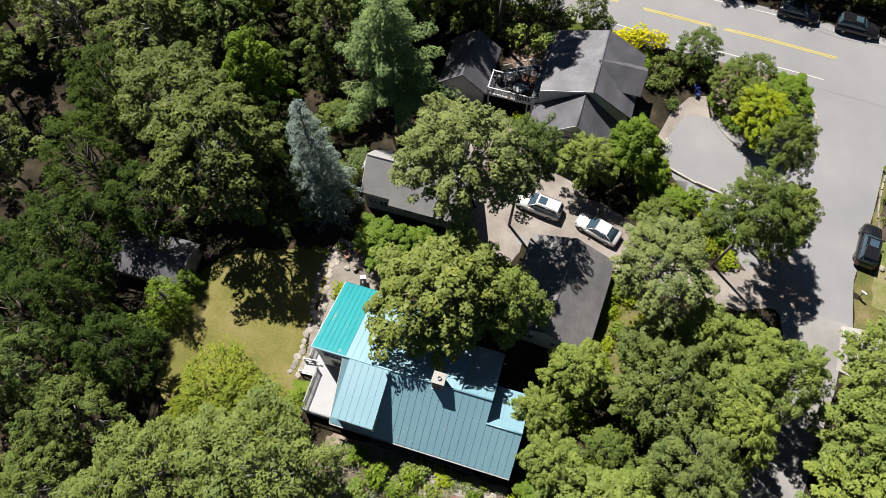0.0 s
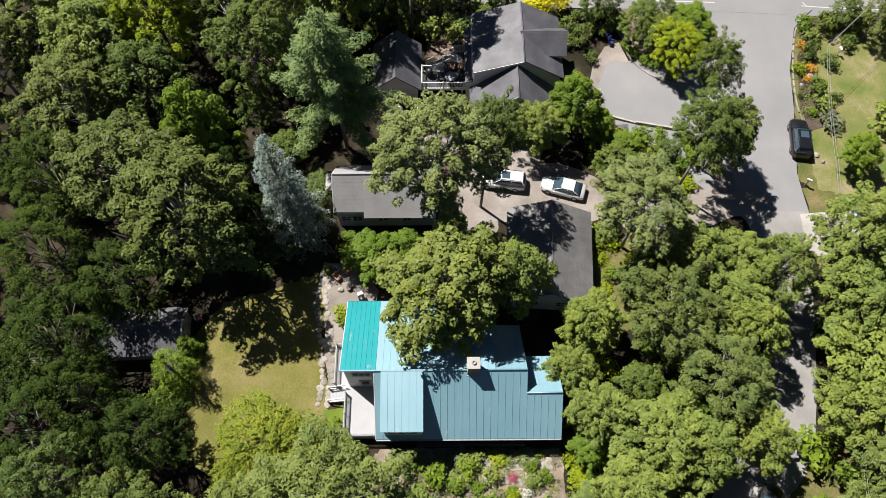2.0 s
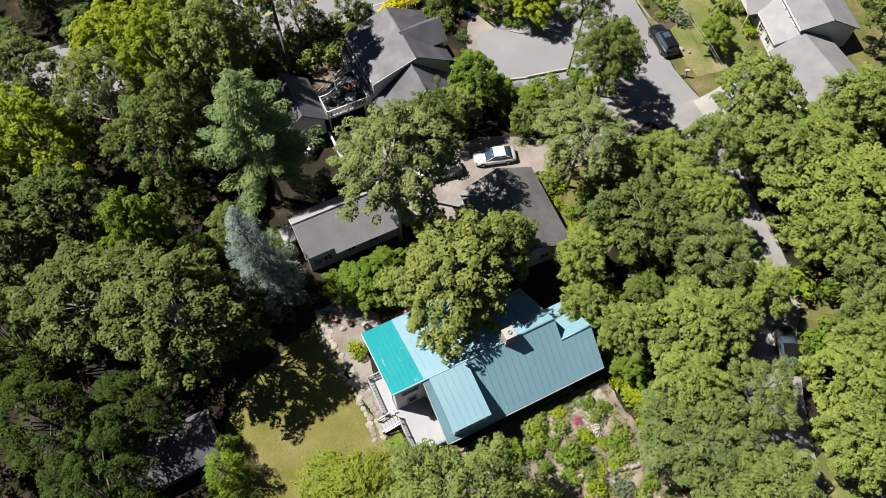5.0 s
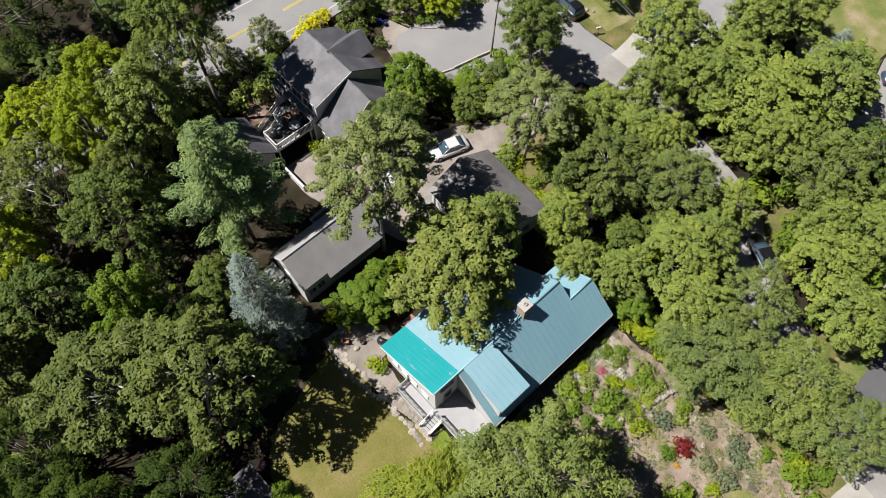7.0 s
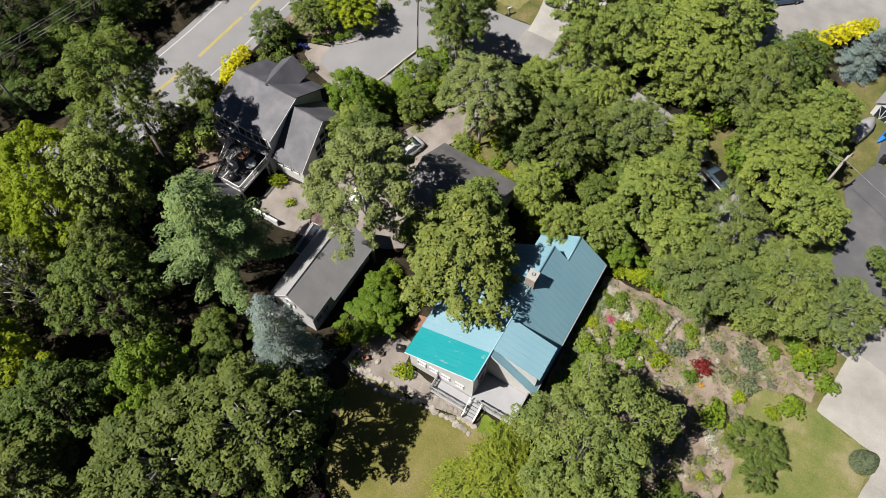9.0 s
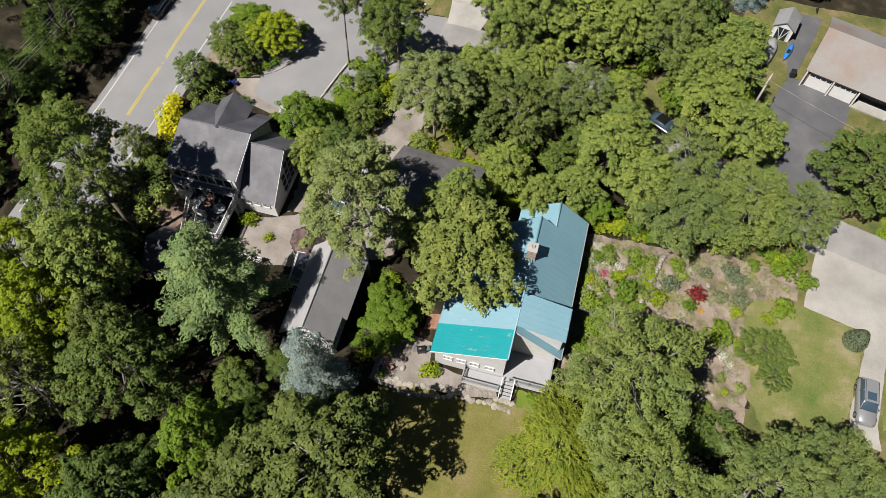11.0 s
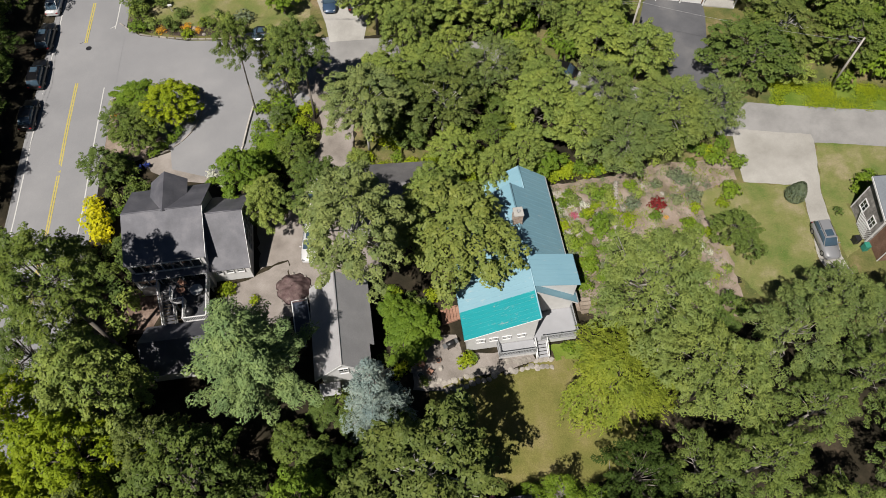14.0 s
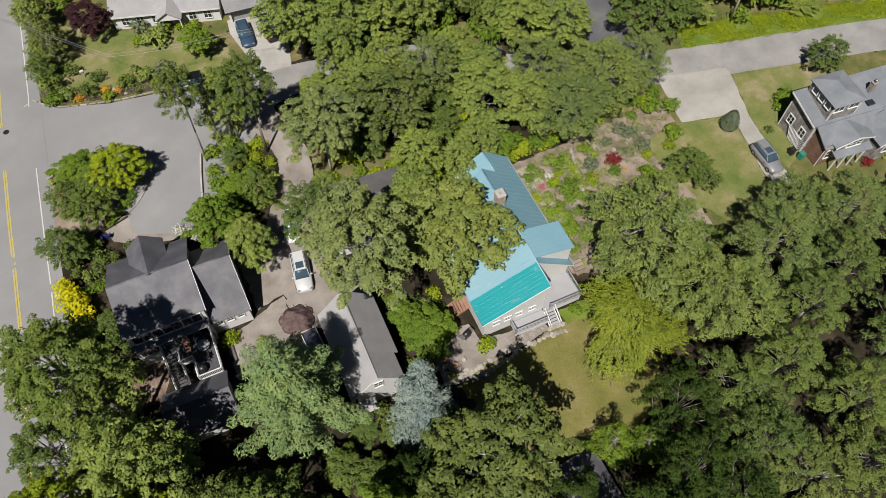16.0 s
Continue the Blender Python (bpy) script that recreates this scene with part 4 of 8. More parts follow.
    for ax, bx, y0, n in ((-34.4, -32.2, -4.6, 25), (-37.1, -34.41, -2.3, 13)):
        me = mesh_of("deck_board", boxes((0, bx - ax, 0, (dy1 - y0) / n - 0.012, dz - 0.03, dz)), M_GREYDECK)
        for i in range(n):
            if ax < -36 and -2.3 + (dy1 - y0) * i / n < -0.9:
                m2 = mesh_of("deck_board", boxes((1.3, bx - ax, 0, (dy1 - y0) / n - 0.012, dz - 0.03, dz)), M_GREYDECK)
                piece("deck_board", m2, d, pose(ax, y0 + (dy1 - y0) * i / n, 0))
            else:
                piece("deck_board", me, d, pose(ax, y0 + (dy1 - y0) * i / n, 0))
    for r in ((-34.4, -32.2, -4.68, -4.61), (-32.19, -32.12, -4.68, dy1), (-34.48, -34.41, -4.68, -2.36), (-35.8, -34.48, -2.37, -2.31), (-37.18, -37.11, -0.95, dy1)):
        part("rim", boxes((*r, dz - 0.25, dz)), M_WHITE, d)
    for x, y in ((-34.3, -4.5), (-32.3, -4.5), (-34.3, -0.3), (-32.3, -0.3), (-35.7, -2.2), (-37.0, -0.8), (-37.0, -0.1)):
        part("support_post", boxes((x - 0.08, x + 0.08, y - 0.08, y + 0.08, 0, dz - 0.03)), M_WHITE, d)
    railing(d, (-34.44, -4.62), (-32.16, -4.62), dz, 1.0, M_WHITE, 0.16)
    railing(d, (-32.16, -4.62), (-32.16, 0.0), dz, 1.0, M_WHITE, 0.16)
    railing(d, (-34.44, -4.62), (-34.44, -2.34), dz, 1.0, M_WHITE, 0.16)
    railing(d, (-35.75, -2.34), (-34.44, -2.34), dz, 1.0, M_WHITE, 0.16)
    railing(d, (-35.75, -2.34), (-35.75, -0.95), dz, 1.0, M_WHITE, 0.16)
    railing(d, (-37.14, -0.95), (-37.14, 0.0), dz, 1.0, M_WHITE, 0.16)
    for i in range(12):
        z = dz - 0.18 * (i + 1)
        part("step", boxes((-37.05, -35.85, -1.2 - 0.28 * i, -0.93 - 0.28 * i, z, z + 0.04)), M_GREYDECK, d)
    for x in (-37.14, -35.80):
        part("stringer", prism([(-0.95, dz - 0.3), (-4.3, 0.0), (-4.3, 0.2), (-0.95, dz)], "x", x, x + 0.06), M_WHITE, d)
        part("hand_rail", prism([(-0.95, dz + 0.92), (-4.3, 0.92), (-4.3, 1.0), (-0.95, dz + 1.0)], "x", x, x + 0.07), M_WHITE, d)
        for i in range(20):
            y = -1.1 - 0.165 * i
            part("baluster", boxes((x + 0.01, x + 0.05, y - 0.02, y + 0.02, dz * (y + 4.3) / 3.35 + 0.1, dz * (y + 4.3) / 3.35 + 0.95)), M_WHITE, d)

dark_house()


def patio_table(x, y, z):
    t = thing("patio_table", "round grey garden table on the raised deck", "table", pose(x, y, z))
    bm = bmesh.new()
    lathe(bm, [(0.62, 0.70), (0.64, 0.72), (0.64, 0.745), (0.62, 0.75)], 20)
    part("tabletop", bm, M_TRIMGREY, t)
    for a in (45, 135, 225, 315):
        bm = bmesh.new()
        c, s = math.cos(radians(a)), math.sin(radians(a))
        tube(bm, (0.4 * c, 0.4 * s, 0.7), (0.5 * c, 0.5 * s, 0), 0.03, 0.03, 6)
        part("leg", bm, M_TRIMGREY, t)


def garden_chair(x, y, z, rz, mat, label):
    t = thing("garden_chair", label, "chair", pose(x, y, z, 0, 0, rz), group="garden chairs")
    part("seat", boxes((-0.25, 0.25, -0.25, 0.25, 0.40, 0.45), bevel=0.015), mat, t)
    b = part("backrest", boxes((-0.25, 0.25, -0.02, 0.03, 0.0, 0.55), bevel=0.012), mat, t)
    b.matrix_basis = pose(0, 0.24, 0.43, -14, 0, 0)
    for sx in (-0.22, 0.22):
        part("armrest", boxes((sx - 0.05, sx + 0.05, -0.25, 0.25, 0.62, 0.65), bevel=0.01), mat, t)
        for sy in (-0.22, 0.22):
            part("leg", boxes((sx - 0.025, sx + 0.025, sy - 0.025, sy + 0.025, 0, 0.62 if sy < 0 else 0.64)), mat, t)
    return t


patio_table(-33.2, -1.5, 2.3)
for x, y, a in ((-33.2, -0.5, 0), (-32.55, -1.6, -90), (-33.2, -2.6, 180)):
    garden_chair(x, y, 2.3, a, M_BLACK, "black garden chair on the raised deck")
for x, y, a in ((-34.7, -1.3, 90), (-34.6, -0.5, 60)):
    garden_chair(x, y, 2.3, a, M_REDWOOD, "brown cushioned garden chair on the raised deck")
bm = bmesh.new()
lathe(bm, [(0.02, 0), (0.35, 0.05), (0.42, 0.5), (0.36, 0.85), (0.2, 1.0), (0.05, 1.03)], 12)
g = part("covered_grill", bm, M_BLACK)
g.matrix_basis = pose(-33.9, -3.8, 2.3)
tagged(g, "black cover over a round grill on the raised deck", "grill")




def dark_shed():
    h = thing("shed", "small shed with near-black shingle roof beside the raised deck", "shed")
    part("wall", prism([(-9.6, 0), (-5.1, 0), (-5.1, 2.5), (-7.35, 4.4), (-9.6, 2.5)], "x", -37.8, -32.2), M_CREAM, h)
    shingle_roof(h, ((-38.2, -7.35, 4.6), (-31.85, -7.35, 4.6), (-31.85, -4.7, 2.4), (-38.2, -4.7, 2.4)), M_SHINGLE)
    shingle_roof(h, ((-38.2, -7.35, 4.6), (-31.85, -7.35, 4.6), (-31.85, -10.0, 2.4), (-38.2, -10.0, 2.4)), M_SHINGLE)
    w = thing("wall", "white painted garden wall beside the sandy yard", "wall", kind="structure")
    part("coping", boxes((-31.4, -27.4, -5.2, -4.95, 0.95, 1.05), bevel=0.02), M_WHITE, w)
    part("panel", boxes((-31.35, -27.45, -5.15, -5.0, 0, 0.95)), M_WHITE, w)


dark_shed()


def woodland_shed():
    h = thing("shed", "old low shed with dark tarred roof under the trees", "shed", pose(-5.0, -29.9, 0, 0, 0, 2))
    part("wall", prism([(-2.0, 0), (2.0, 0), (2.0, 2.0), (-0.1, 3.1), (-2.0, 2.0)], "y", -3.6, 3.6), M_GREYSIDE, h)
    shingle_roof(h, ((-0.1, -3.9, 3.2), (-0.1, 3.9, 3.2), (2.3, 3.9, 1.95), (2.3, -3.9, 1.95)), M_SHINGLE)
    shingle_roof(h, ((-0.1, -3.9, 3.2), (-0.1, 3.9, 3.2), (-2.3, 3.9, 1.95), (-2.3, -3.9, 1.95)), M_SHINGLE)
    part("door", boxes((-0.6, 0.6, 3.6, 3.66, 0, 1.9)), M_GREYSIDE, h)


woodland_shed()


def shingled_house():
    h = thing("house", "weathered cedar-shingled house with silver roof and white trim", "house", pose(39.0, -0.2, 0, 0, 0, -5))
    part("wall", prism([(-4.6, 0), (0, 0), (0, 5.35), (-4.6, 4.55)], "x", 0, 13), M_GREYSIDE, h)
    shingle_roof(h, ((-0.3, 0.35, 5.6), (13.3, 0.35, 5.6), (13.3, -4.7, 4.72), (-0.3, -4.7, 4.72)), M_SHINGLE_SLATE)
    part("wall", boxes((1.4, 5.2, -4.3, 0.0, 4.2, 7.3)), M_GREYSIDE, h)
    c = (3.3, -2.15, 8.3)
    q = [(1.1, 0.3, 7.25), (5.5, 0.3, 7.25), (5.5, -4.6, 7.25), (1.1, -4.6, 7.25)]
    a, b = (3.3, -1.4, 7.95), (3.3, -2.9, 7.95)
    shingle_roof(h, (a, b, q[3], q[0]), M_SHINGLE_SLATE)
    shingle_roof(h, (a, b, q[2], q[1]), M_SHINGLE_SLATE)
    part("roof", slab((q[0], q[1], a), 0.1), M_SHINGLE_SLATE, h)
    part("roof", slab((q[2], q[3], b), 0.1), M_SHINGLE_SLATE, h)
    for x in (2.2, 4.2):
        window(h, x, -4.31, 6.5, 1.3, 0.7, "-y", 2, cross=False)
    for y in (-3.4, -2.2, -1.0):
        window(h, 1.39, y, 6.5, 0.8, 0.8, "-x", 1, cross=False)
    # brown porch block and front bays
    part("wall", boxes((0.4, 3.4, -7.0, -4.6, 0, 3.6)), M_BROWNSIDE, h)
    part("wall", boxes((3.4, 6.59, -6.6, -4.6, 0, 3.6)), M_GREYSIDE, h)
    part("wall", boxes((6.6, 11.0, -8.6, -4.6, 0, 3.5)), M_GREYSIDE, h)
    shingle_roof(h, ((0.1, -4.5, 4.68), (12.8, -4.5, 4.68), (12.8, -7.7, 3.5), (0.1, -7.3, 3.4)), M_SHINGLE_SLATE)
    for x, n in ((1.4, 1), (2.6, 1)):
        window(h, x, -7.01, 1.9, 0.85, 1.3, "-y", n)
    window(h, 5.6, -6.61, 1.5, 1.7, 1.2, "-y", 3)
    window(h, 8.8, -8.61, 2.2, 2.0, 1.3, "-y", 3)
    for y in (-3.4, -1.2):
        window(h, -0.01, y, 2.2, 0.9, 1.2, "-x", 2)
    part("door", boxes((3.5, 4.4, -6.66, -6.6, 0, 2.05)), M_REDWOOD, h, "red wooden front door")
    part("barge_board", prism([(-4.7, 4.45), (0.35, 5.33), (0.35, 5.55), (-4.7, 4.67)], "x", -0.37, -0.31), M_WHITE, h)
    for x in (0.35, 3.36):
        part("corner_board", boxes((x, x + 0.1, -7.05, -6.98, 0, 3.5)), M_WHITE, h)
    part("fascia", boxes((11.35, 12.8, -7.80, -7.74, 3.22, 3.42)), M_WHITE, h)
    for x, y in ((-0.04, -4.64), (-0.04, -0.06), (1.36, -4.34), (5.14, -4.34)):
        z0 = 0 if x < 0 else 4.2
        part("corner_board", boxes((x, x + 0.14, y, y + 0.14, z0, z0 + (4.1 if x < 0 else 3.05))), M_WHITE, h)
    part("gable", prism([(6.5, 3.5), (11.1, 3.5), (8.8, 5.0)], "y", -8.7, -5.6), M_GREYSIDE, h)
    for e in (6.3, 11.3):
        part("roof", slab(((8.8, -8.95, 5.16), (8.8, -5.2, 5.16), (e, -5.2, 3.5), (e, -8.95, 3.5)), 0.08), M_SHINGLE_SLATE, h)
        part("barge_board", prism([(e, 3.28), (8.8, 4.95), (8.8, 5.13), (e, 3.47)], "y", -9.02, -8.96), M_WHITE, h)
    # low wall dormer over the porch
    part("dormer_wall", prism([(1.3, 2.75), (6.1, 2.75), (6.1, 3.9), (3.9, 4.55), (1.3, 3.7)], "y", -7.45, -5.2), M_GREYSIDE, h)
    for p, q in (((1.1, 3.66), (3.9, 4.62)), ((6.3, 3.88), (3.9, 4.62))):
        part("roof", slab(((p[0], -7.65, p[1] + 0.05), (q[0], -7.65, q[1] + 0.05), (q[0], -4.9, q[1] + 0.05), (p[0], -4.9, p[1] + 0.05)), 0.07), M_SHINGLE_SLATE, h)
        part("barge_board", prism([(p[0], p[1] - 0.16), (q[0], q[1] - 0.16), (q[0], q[1] + 0.02), (p[0], p[1] + 0.02)], "y", -7.72, -7.66), M_WHITE, h)
    window(h, 3.8, -7.46, 3.5, 2.0, 0.9, "-y", 3)
    for x in (1.6, 2.9, 4.2, 5.5):
        part("porch_post", boxes((x - 0.07, x + 0.07, -8.2, -8.06, 0, 2.6)), M_WHITE, h)
    part("porch_roof", slab(((1.2, -7.2, 2.9), (6.3, -7.2, 2.9), (6.3, -8.4, 2.6), (1.2, -8.4, 2.6)), 0.08), M_SHINGLE_SLATE, h)
    ch = part("chimney", boxes((8.3, 8.85, -2.5, -1.95, 5.2, 6.5), (8.26, 8.89, -2.54, -1.91, 6.5, 6.58)), M_STONE, h, "grey chimney with a metal flue")
    bm = bmesh.new()
    lathe(bm, [(0.12, 6.58), (0.12, 6.9), (0.2, 6.92), (0.2, 6.98), (0.02, 7.08)], 12, (8.58, -2.22, 0))
    part("flue", bm, M_STEEL, ch)
    part("skylight", boxes((7.2, 8.0, -4.2, -3.5, 4.75, 4.95), m=pose(0, 0, 0.35)), M_GLASS, h)
    for i in range(9):
        y = -4.2 + 0.24 * i
        for k in (-1, 1):
            part("lattice_slat", boxes((-0.03, 0.03, -0.03, 0.03, 0, 1.9), m=pose(-0.2 - 0.03 * k, y, 0.05, 24 * k)), M_WHITE, h)


shingled_house()


def north_house():
    h = thing("house", "white clapboard house with pale grey roofs and high windows", "house", pose(-32.6, 49.4, 0, 0, 0, -16))
    part("wall", prism([(0, 0), (9.2, 0), (9.2, 3.6), (5.4, 5.4), (2.2, 4.55), (2.2, 3.5), (0, 2.8)], "x", 0, 14.0), M_WHITE, h)
    shingle_roof(h, ((-0.3, 2.19, 3.68), (14.3, 2.19, 3.68), (14.3, -0.45, 2.8), (-0.3, -0.45, 2.8)), M_SHINGLE_PALE, name="porch_roof")
    shingle_roof(h, ((-0.3, 5.4, 5.6), (14.3, 5.4, 5.6), (14.3, 1.85, 4.6), (-0.3, 1.85, 4.6)), M_SHINGLE_BLUE)
    shingle_roof(h, ((-0.3, 5.4, 5.6), (14.3, 5.4, 5.6), (14.3, 9.6, 3.5), (-0.3, 9.6, 3.5)), M_SHINGLE_BLUE)
    cap(h, (-0.3, 5.4, 5.64), (14.3, 5.4, 5.64), M_SHINGLE_BLUE)
    part("fascia", boxes((-0.3, 14.3, -0.5, -0.46, 2.62, 2.82), (-0.3, 14.3, 1.8, 1.84, 4.44, 4.64)), M_WHITE, h)
    for x in (1.4, 2.7, 4.0, 6.2, 7.5, 9.6, 10.9, 12.4):
        window(h, x, 2.19, 4.08, 0.8, 0.55, "-y", 1, cross=False)
    # entrance gable with its posts
    part("wall", prism([(6.1, 2.4), (9.1, 2.4), (9.1, 2.7), (7.6, 3.7), (6.1, 2.7)], "y", -1.5, 0.6), M_WHITE, h)
    for e in (5.9, 9.3):
        part("porch_roof", slab(((7.6, -1.75, 3.86), (7.6, 1.9, 3.86), (e, 1.9, 2.72), (e, -1.75, 2.72)), 0.08), M_SHINGLE_PALE, h)
    for x in (6.2, 8.9):
        part("porch_post", boxes((x, x + 0.12, -1.45, -1.33, 0.25, 2.42)), M_WHITE, h)
    for x in (1.6, 3.6, 5.6, 8.4, 10.4, 12.4):
        window(h, x, -0.01, 1.7, 0.9, 1.2, "-y", 2)
    part("door", boxes((6.6, 7.5, -0.06, 0.0, 0.2, 2.25)), M_TRIMGREY, h)
    part("stoop", boxes((6.0, 9.0, -1.6, 0.0, 0, 0.25), (6.3, 8.7, -2.0, -1.6, 0, 0.12), bevel=0.02), M_CONCRETE, h)
    cp = thing("carport", "white double garage with wide openings at the drive's end", "garage", pose(-18.2, 44.3, 0, 0, 0, -4))
    part("wall", boxes((0, 0.3, 0, 7, 0, 2.5), (7.2, 7.5, 0, 7, 0, 2.5), (0, 7.5, 6.8, 7, 0, 2.5)), M_WHITE, cp)
    part("pillar", boxes((3.6, 3.9, 0, 0.3, 0, 2.2)), M_WHITE, cp)
    part("lintel", boxes((0, 7.5, -0.02, 0.3, 2.2, 2.6)), M_WHITE, cp)
    for x in (0.35, 3.95):
        part("garage_door", boxes((x, x + 3.2, 0.35, 0.42, 0, 2.2)), M_TRIMGREY, cp)
    shingle_roof(cp, ((-0.4, 3.5, 4.2), (7.9, 3.5, 4.2), (7.9, -0.4, 2.55), (-0.4, -0.4, 2.55)), M_SHINGLE_BLUE)
    shingle_roof(cp, ((-0.4, 3.5, 4.2), (7.9, 3.5, 4.2), (7.9, 7.4, 2.55), (-0.4, 7.4, 2.55)), M_SHINGLE_BLUE)


north_house()


def garage_house():
    h = thing("house", "house with tan shingle roof, white garage doors and arched dormer", "house", pose(26.9, 35.8, 0, 0, 0, -16.5))
    part("wall", prism([(0, 0), (9.5, 0), (9.5, 2.7), (4.75, 5.0), (0, 2.7)], "x", 0.2, 6.5), M_BROWNSIDE, h)
    part("wall", prism([(1.6, 0), (9.5, 0), (9.5, 2.7), (4.75, 5.0), (1.6, 2.9)], "x", 6.5, 18), M_GREYSIDE, h)
    shingle_roof(h, ((-0.2, 4.75, 5.2), (11, 4.75, 5.2), (11, -0.5, 2.65), (-0.2, -0.5, 2.65)), M_SHINGLE_TAN)
    shingle_roof(h, ((-0.2, 4.75, 5.2), (11, 4.75, 5.2), (11, 10, 2.65), (-0.2, 10, 2.65)), M_SHINGLE_TAN)
    shingle_roof(h, ((11, 4.75, 5.4), (20, 4.75, 5.4), (20, 0.6, 3.4), (11, 0.6, 3.4)), M_SHINGLE_TAN)
    shingle_roof(h, ((11, 4.75, 5.4), (20, 4.75, 5.4), (20, 10, 2.65), (11, 10, 2.65)), M_SHINGLE_TAN)
    for x in (0.5, 3.5):
        d = part("garage_door", boxes((x, x + 2.7, -0.05, 0.05, 0.02, 2.2)), M_WHITE, h, "white panelled garage door")
        for i in range(4):
            part("panel", boxes((x + 0.1 + 0.65 * i, x + 0.65 + 0.65 * i, -0.08, -0.05, 1.75, 2.05)), M_GLASS, d)
    for x in (0.0, 3.25, 6.3, 10.4):
        part("porch_post", boxes((x, x + 0.16, -0.42, -0.26, 0, 2.62)), M_WHITE, h)
    window(h, 8.2, 1.59, 1.8, 1.2, 1.2, "-y", 2)
    part("porch_floor", boxes((6.5, 10.6, -0.5, 1.6, 0, 0.18)), M_CONCRETE, h)
    arch = [(11.8, 3.0), (14.2, 3.0), (14.2, 4.2), (13.9, 4.75), (13.45, 5.1), (13.0, 5.2), (12.55, 5.1), (12.1, 4.75), (11.8, 4.2)]
    part("dormer_wall", prism(arch, "y", 0.7, 3.5), M_GREYSIDE, h, "grey shingled arched dormer")
    for (ax, az), (bx, bz) in zip(arch[2:], arch[3:]):
        part("dormer_roof", slab([(ax, 0.45, az + 0.1), (bx, 0.45, bz + 0.1), (bx, 4.2, bz + 0.1), (ax, 4.2, az + 0.1)], 0.08), M_SHINGLE_TAN, h)
    window(h, 13.0, 0.69, 3.9, 1.3, 1.1, "-y", 2)
    window(h, 13.0, 1.59, 1.6, 2.2, 1.2, "-y", 4)


garage_house()

# ---- plants ----


def leaf_mesh(name, P, N, L, W, mat, rng, droop=0.0, along=None):
    """Sprays of leaves: a pointed blade at each place P, facing N, of length L and width W."""
    n = len(P)
    N = N / np.linalg.norm(N, axis=1)[:, None]
    if along is None:
        A = rng.normal(size=(n, 3))
    else:
        A = along + rng.normal(size=(n, 3)) * 0.6
    A -= (A * N).sum(1)[:, None] * N
    A /= np.linalg.norm(A, axis=1)[:, None] + 1e-9
    B = np.cross(N, A)
    L = np.asarray(L)[:, None]
    W = np.asarray(W)[:, None]
    tip = P + A * L * 0.6 - N * L * droop
    k = rng.uniform(-0.25, 0.25, (n, 1))
    left = P + B * W * 0.62 - A * L * (0.4 + k)
    right = P - B * W * 0.62 - A * L * (0.4 - k)
    V = np.stack([right, tip, left], 1).reshape(-1, 3)
    me = bpy.data.meshes.new(name)
    me.vertices.add(3 * n)
    me.vertices.foreach_set("co", V.astype(np.float32).ravel())
    me.loops.add(3 * n)
    me.loops.foreach_set("vertex_index", np.arange(3 * n, dtype=np.int32))
    me.polygons.add(n)
    me.polygons.foreach_set("loop_start", np.arange(n, dtype=np.int32) * 3)
    me.update(calc_edges=True)
    me.materials.append(mat)
    return me


def puffs(rng, centres, radii, per, flat=0.62, upward=0.75, size=(0.26, 0.5), slim=0.6, stretch=1.0):
    """Places and facings of sprays over the upper shells of many small clumps, which reach outwards and hang a little."""
    P, N, S = [], [], []
    for c, r in zip(centres, radii):
        k = int(per * r * r)
        d = rng.normal(size=(k, 3))
        d[:, 2] = np.abs(d[:, 2]) * 1.15 - 0.35
        d /= np.linalg.norm(d, axis=1)[:, None]
        rad = r * (1 - 0.35 * rng.random(k) ** 2) * (0.85 + 0.25 * rng.random(k))
        p = d * rad[:, None]
        p[:, 2] *= flat
        out = np.array((c[0], c[1], 0.0)) + rng.normal(size=3) * 0.3
        out[2] = 0
        out /= np.linalg.norm(out) + 1e-6
        s = p @ out
        p += np.outer(s, out) * (stretch - 1)
        p[:, 2] -= 0.22 * np.maximum(s, 0)
        P.append(p + c)
        nn = d * 0.8 + rng.normal(size=(k, 3)) * 0.24
        nn[:, 2] += upward
        N.append(nn)
        S.append(rng.uniform(*size, k))
    P, N, S = np.concatenate(P), np.concatenate(N), np.concatenate(S)
    return P, N, S, S * slim


def limbs_mesh(name, trunk, limbs, mat, r0, seg=6):
    bm = bmesh.new()
    pts = [Vector(p) for p in trunk]
    n = len(pts)
    for i in range(n - 1):
        tube(bm, pts[i], pts[i + 1], r0 * (1 - 0.75 * i / (n - 1)), r0 * (1 - 0.75 * (i + 1) / (n - 1)), seg + 1)
    for line, r in limbs:
        m = len(line) - 1
        for i in range(m):
            tube(bm, line[i], line[i + 1], r * (1 - 0.8 * i / m), r * (1 - 0.8 * (i + 1) / m), 4)
    return mesh_of(name, bm, mat)


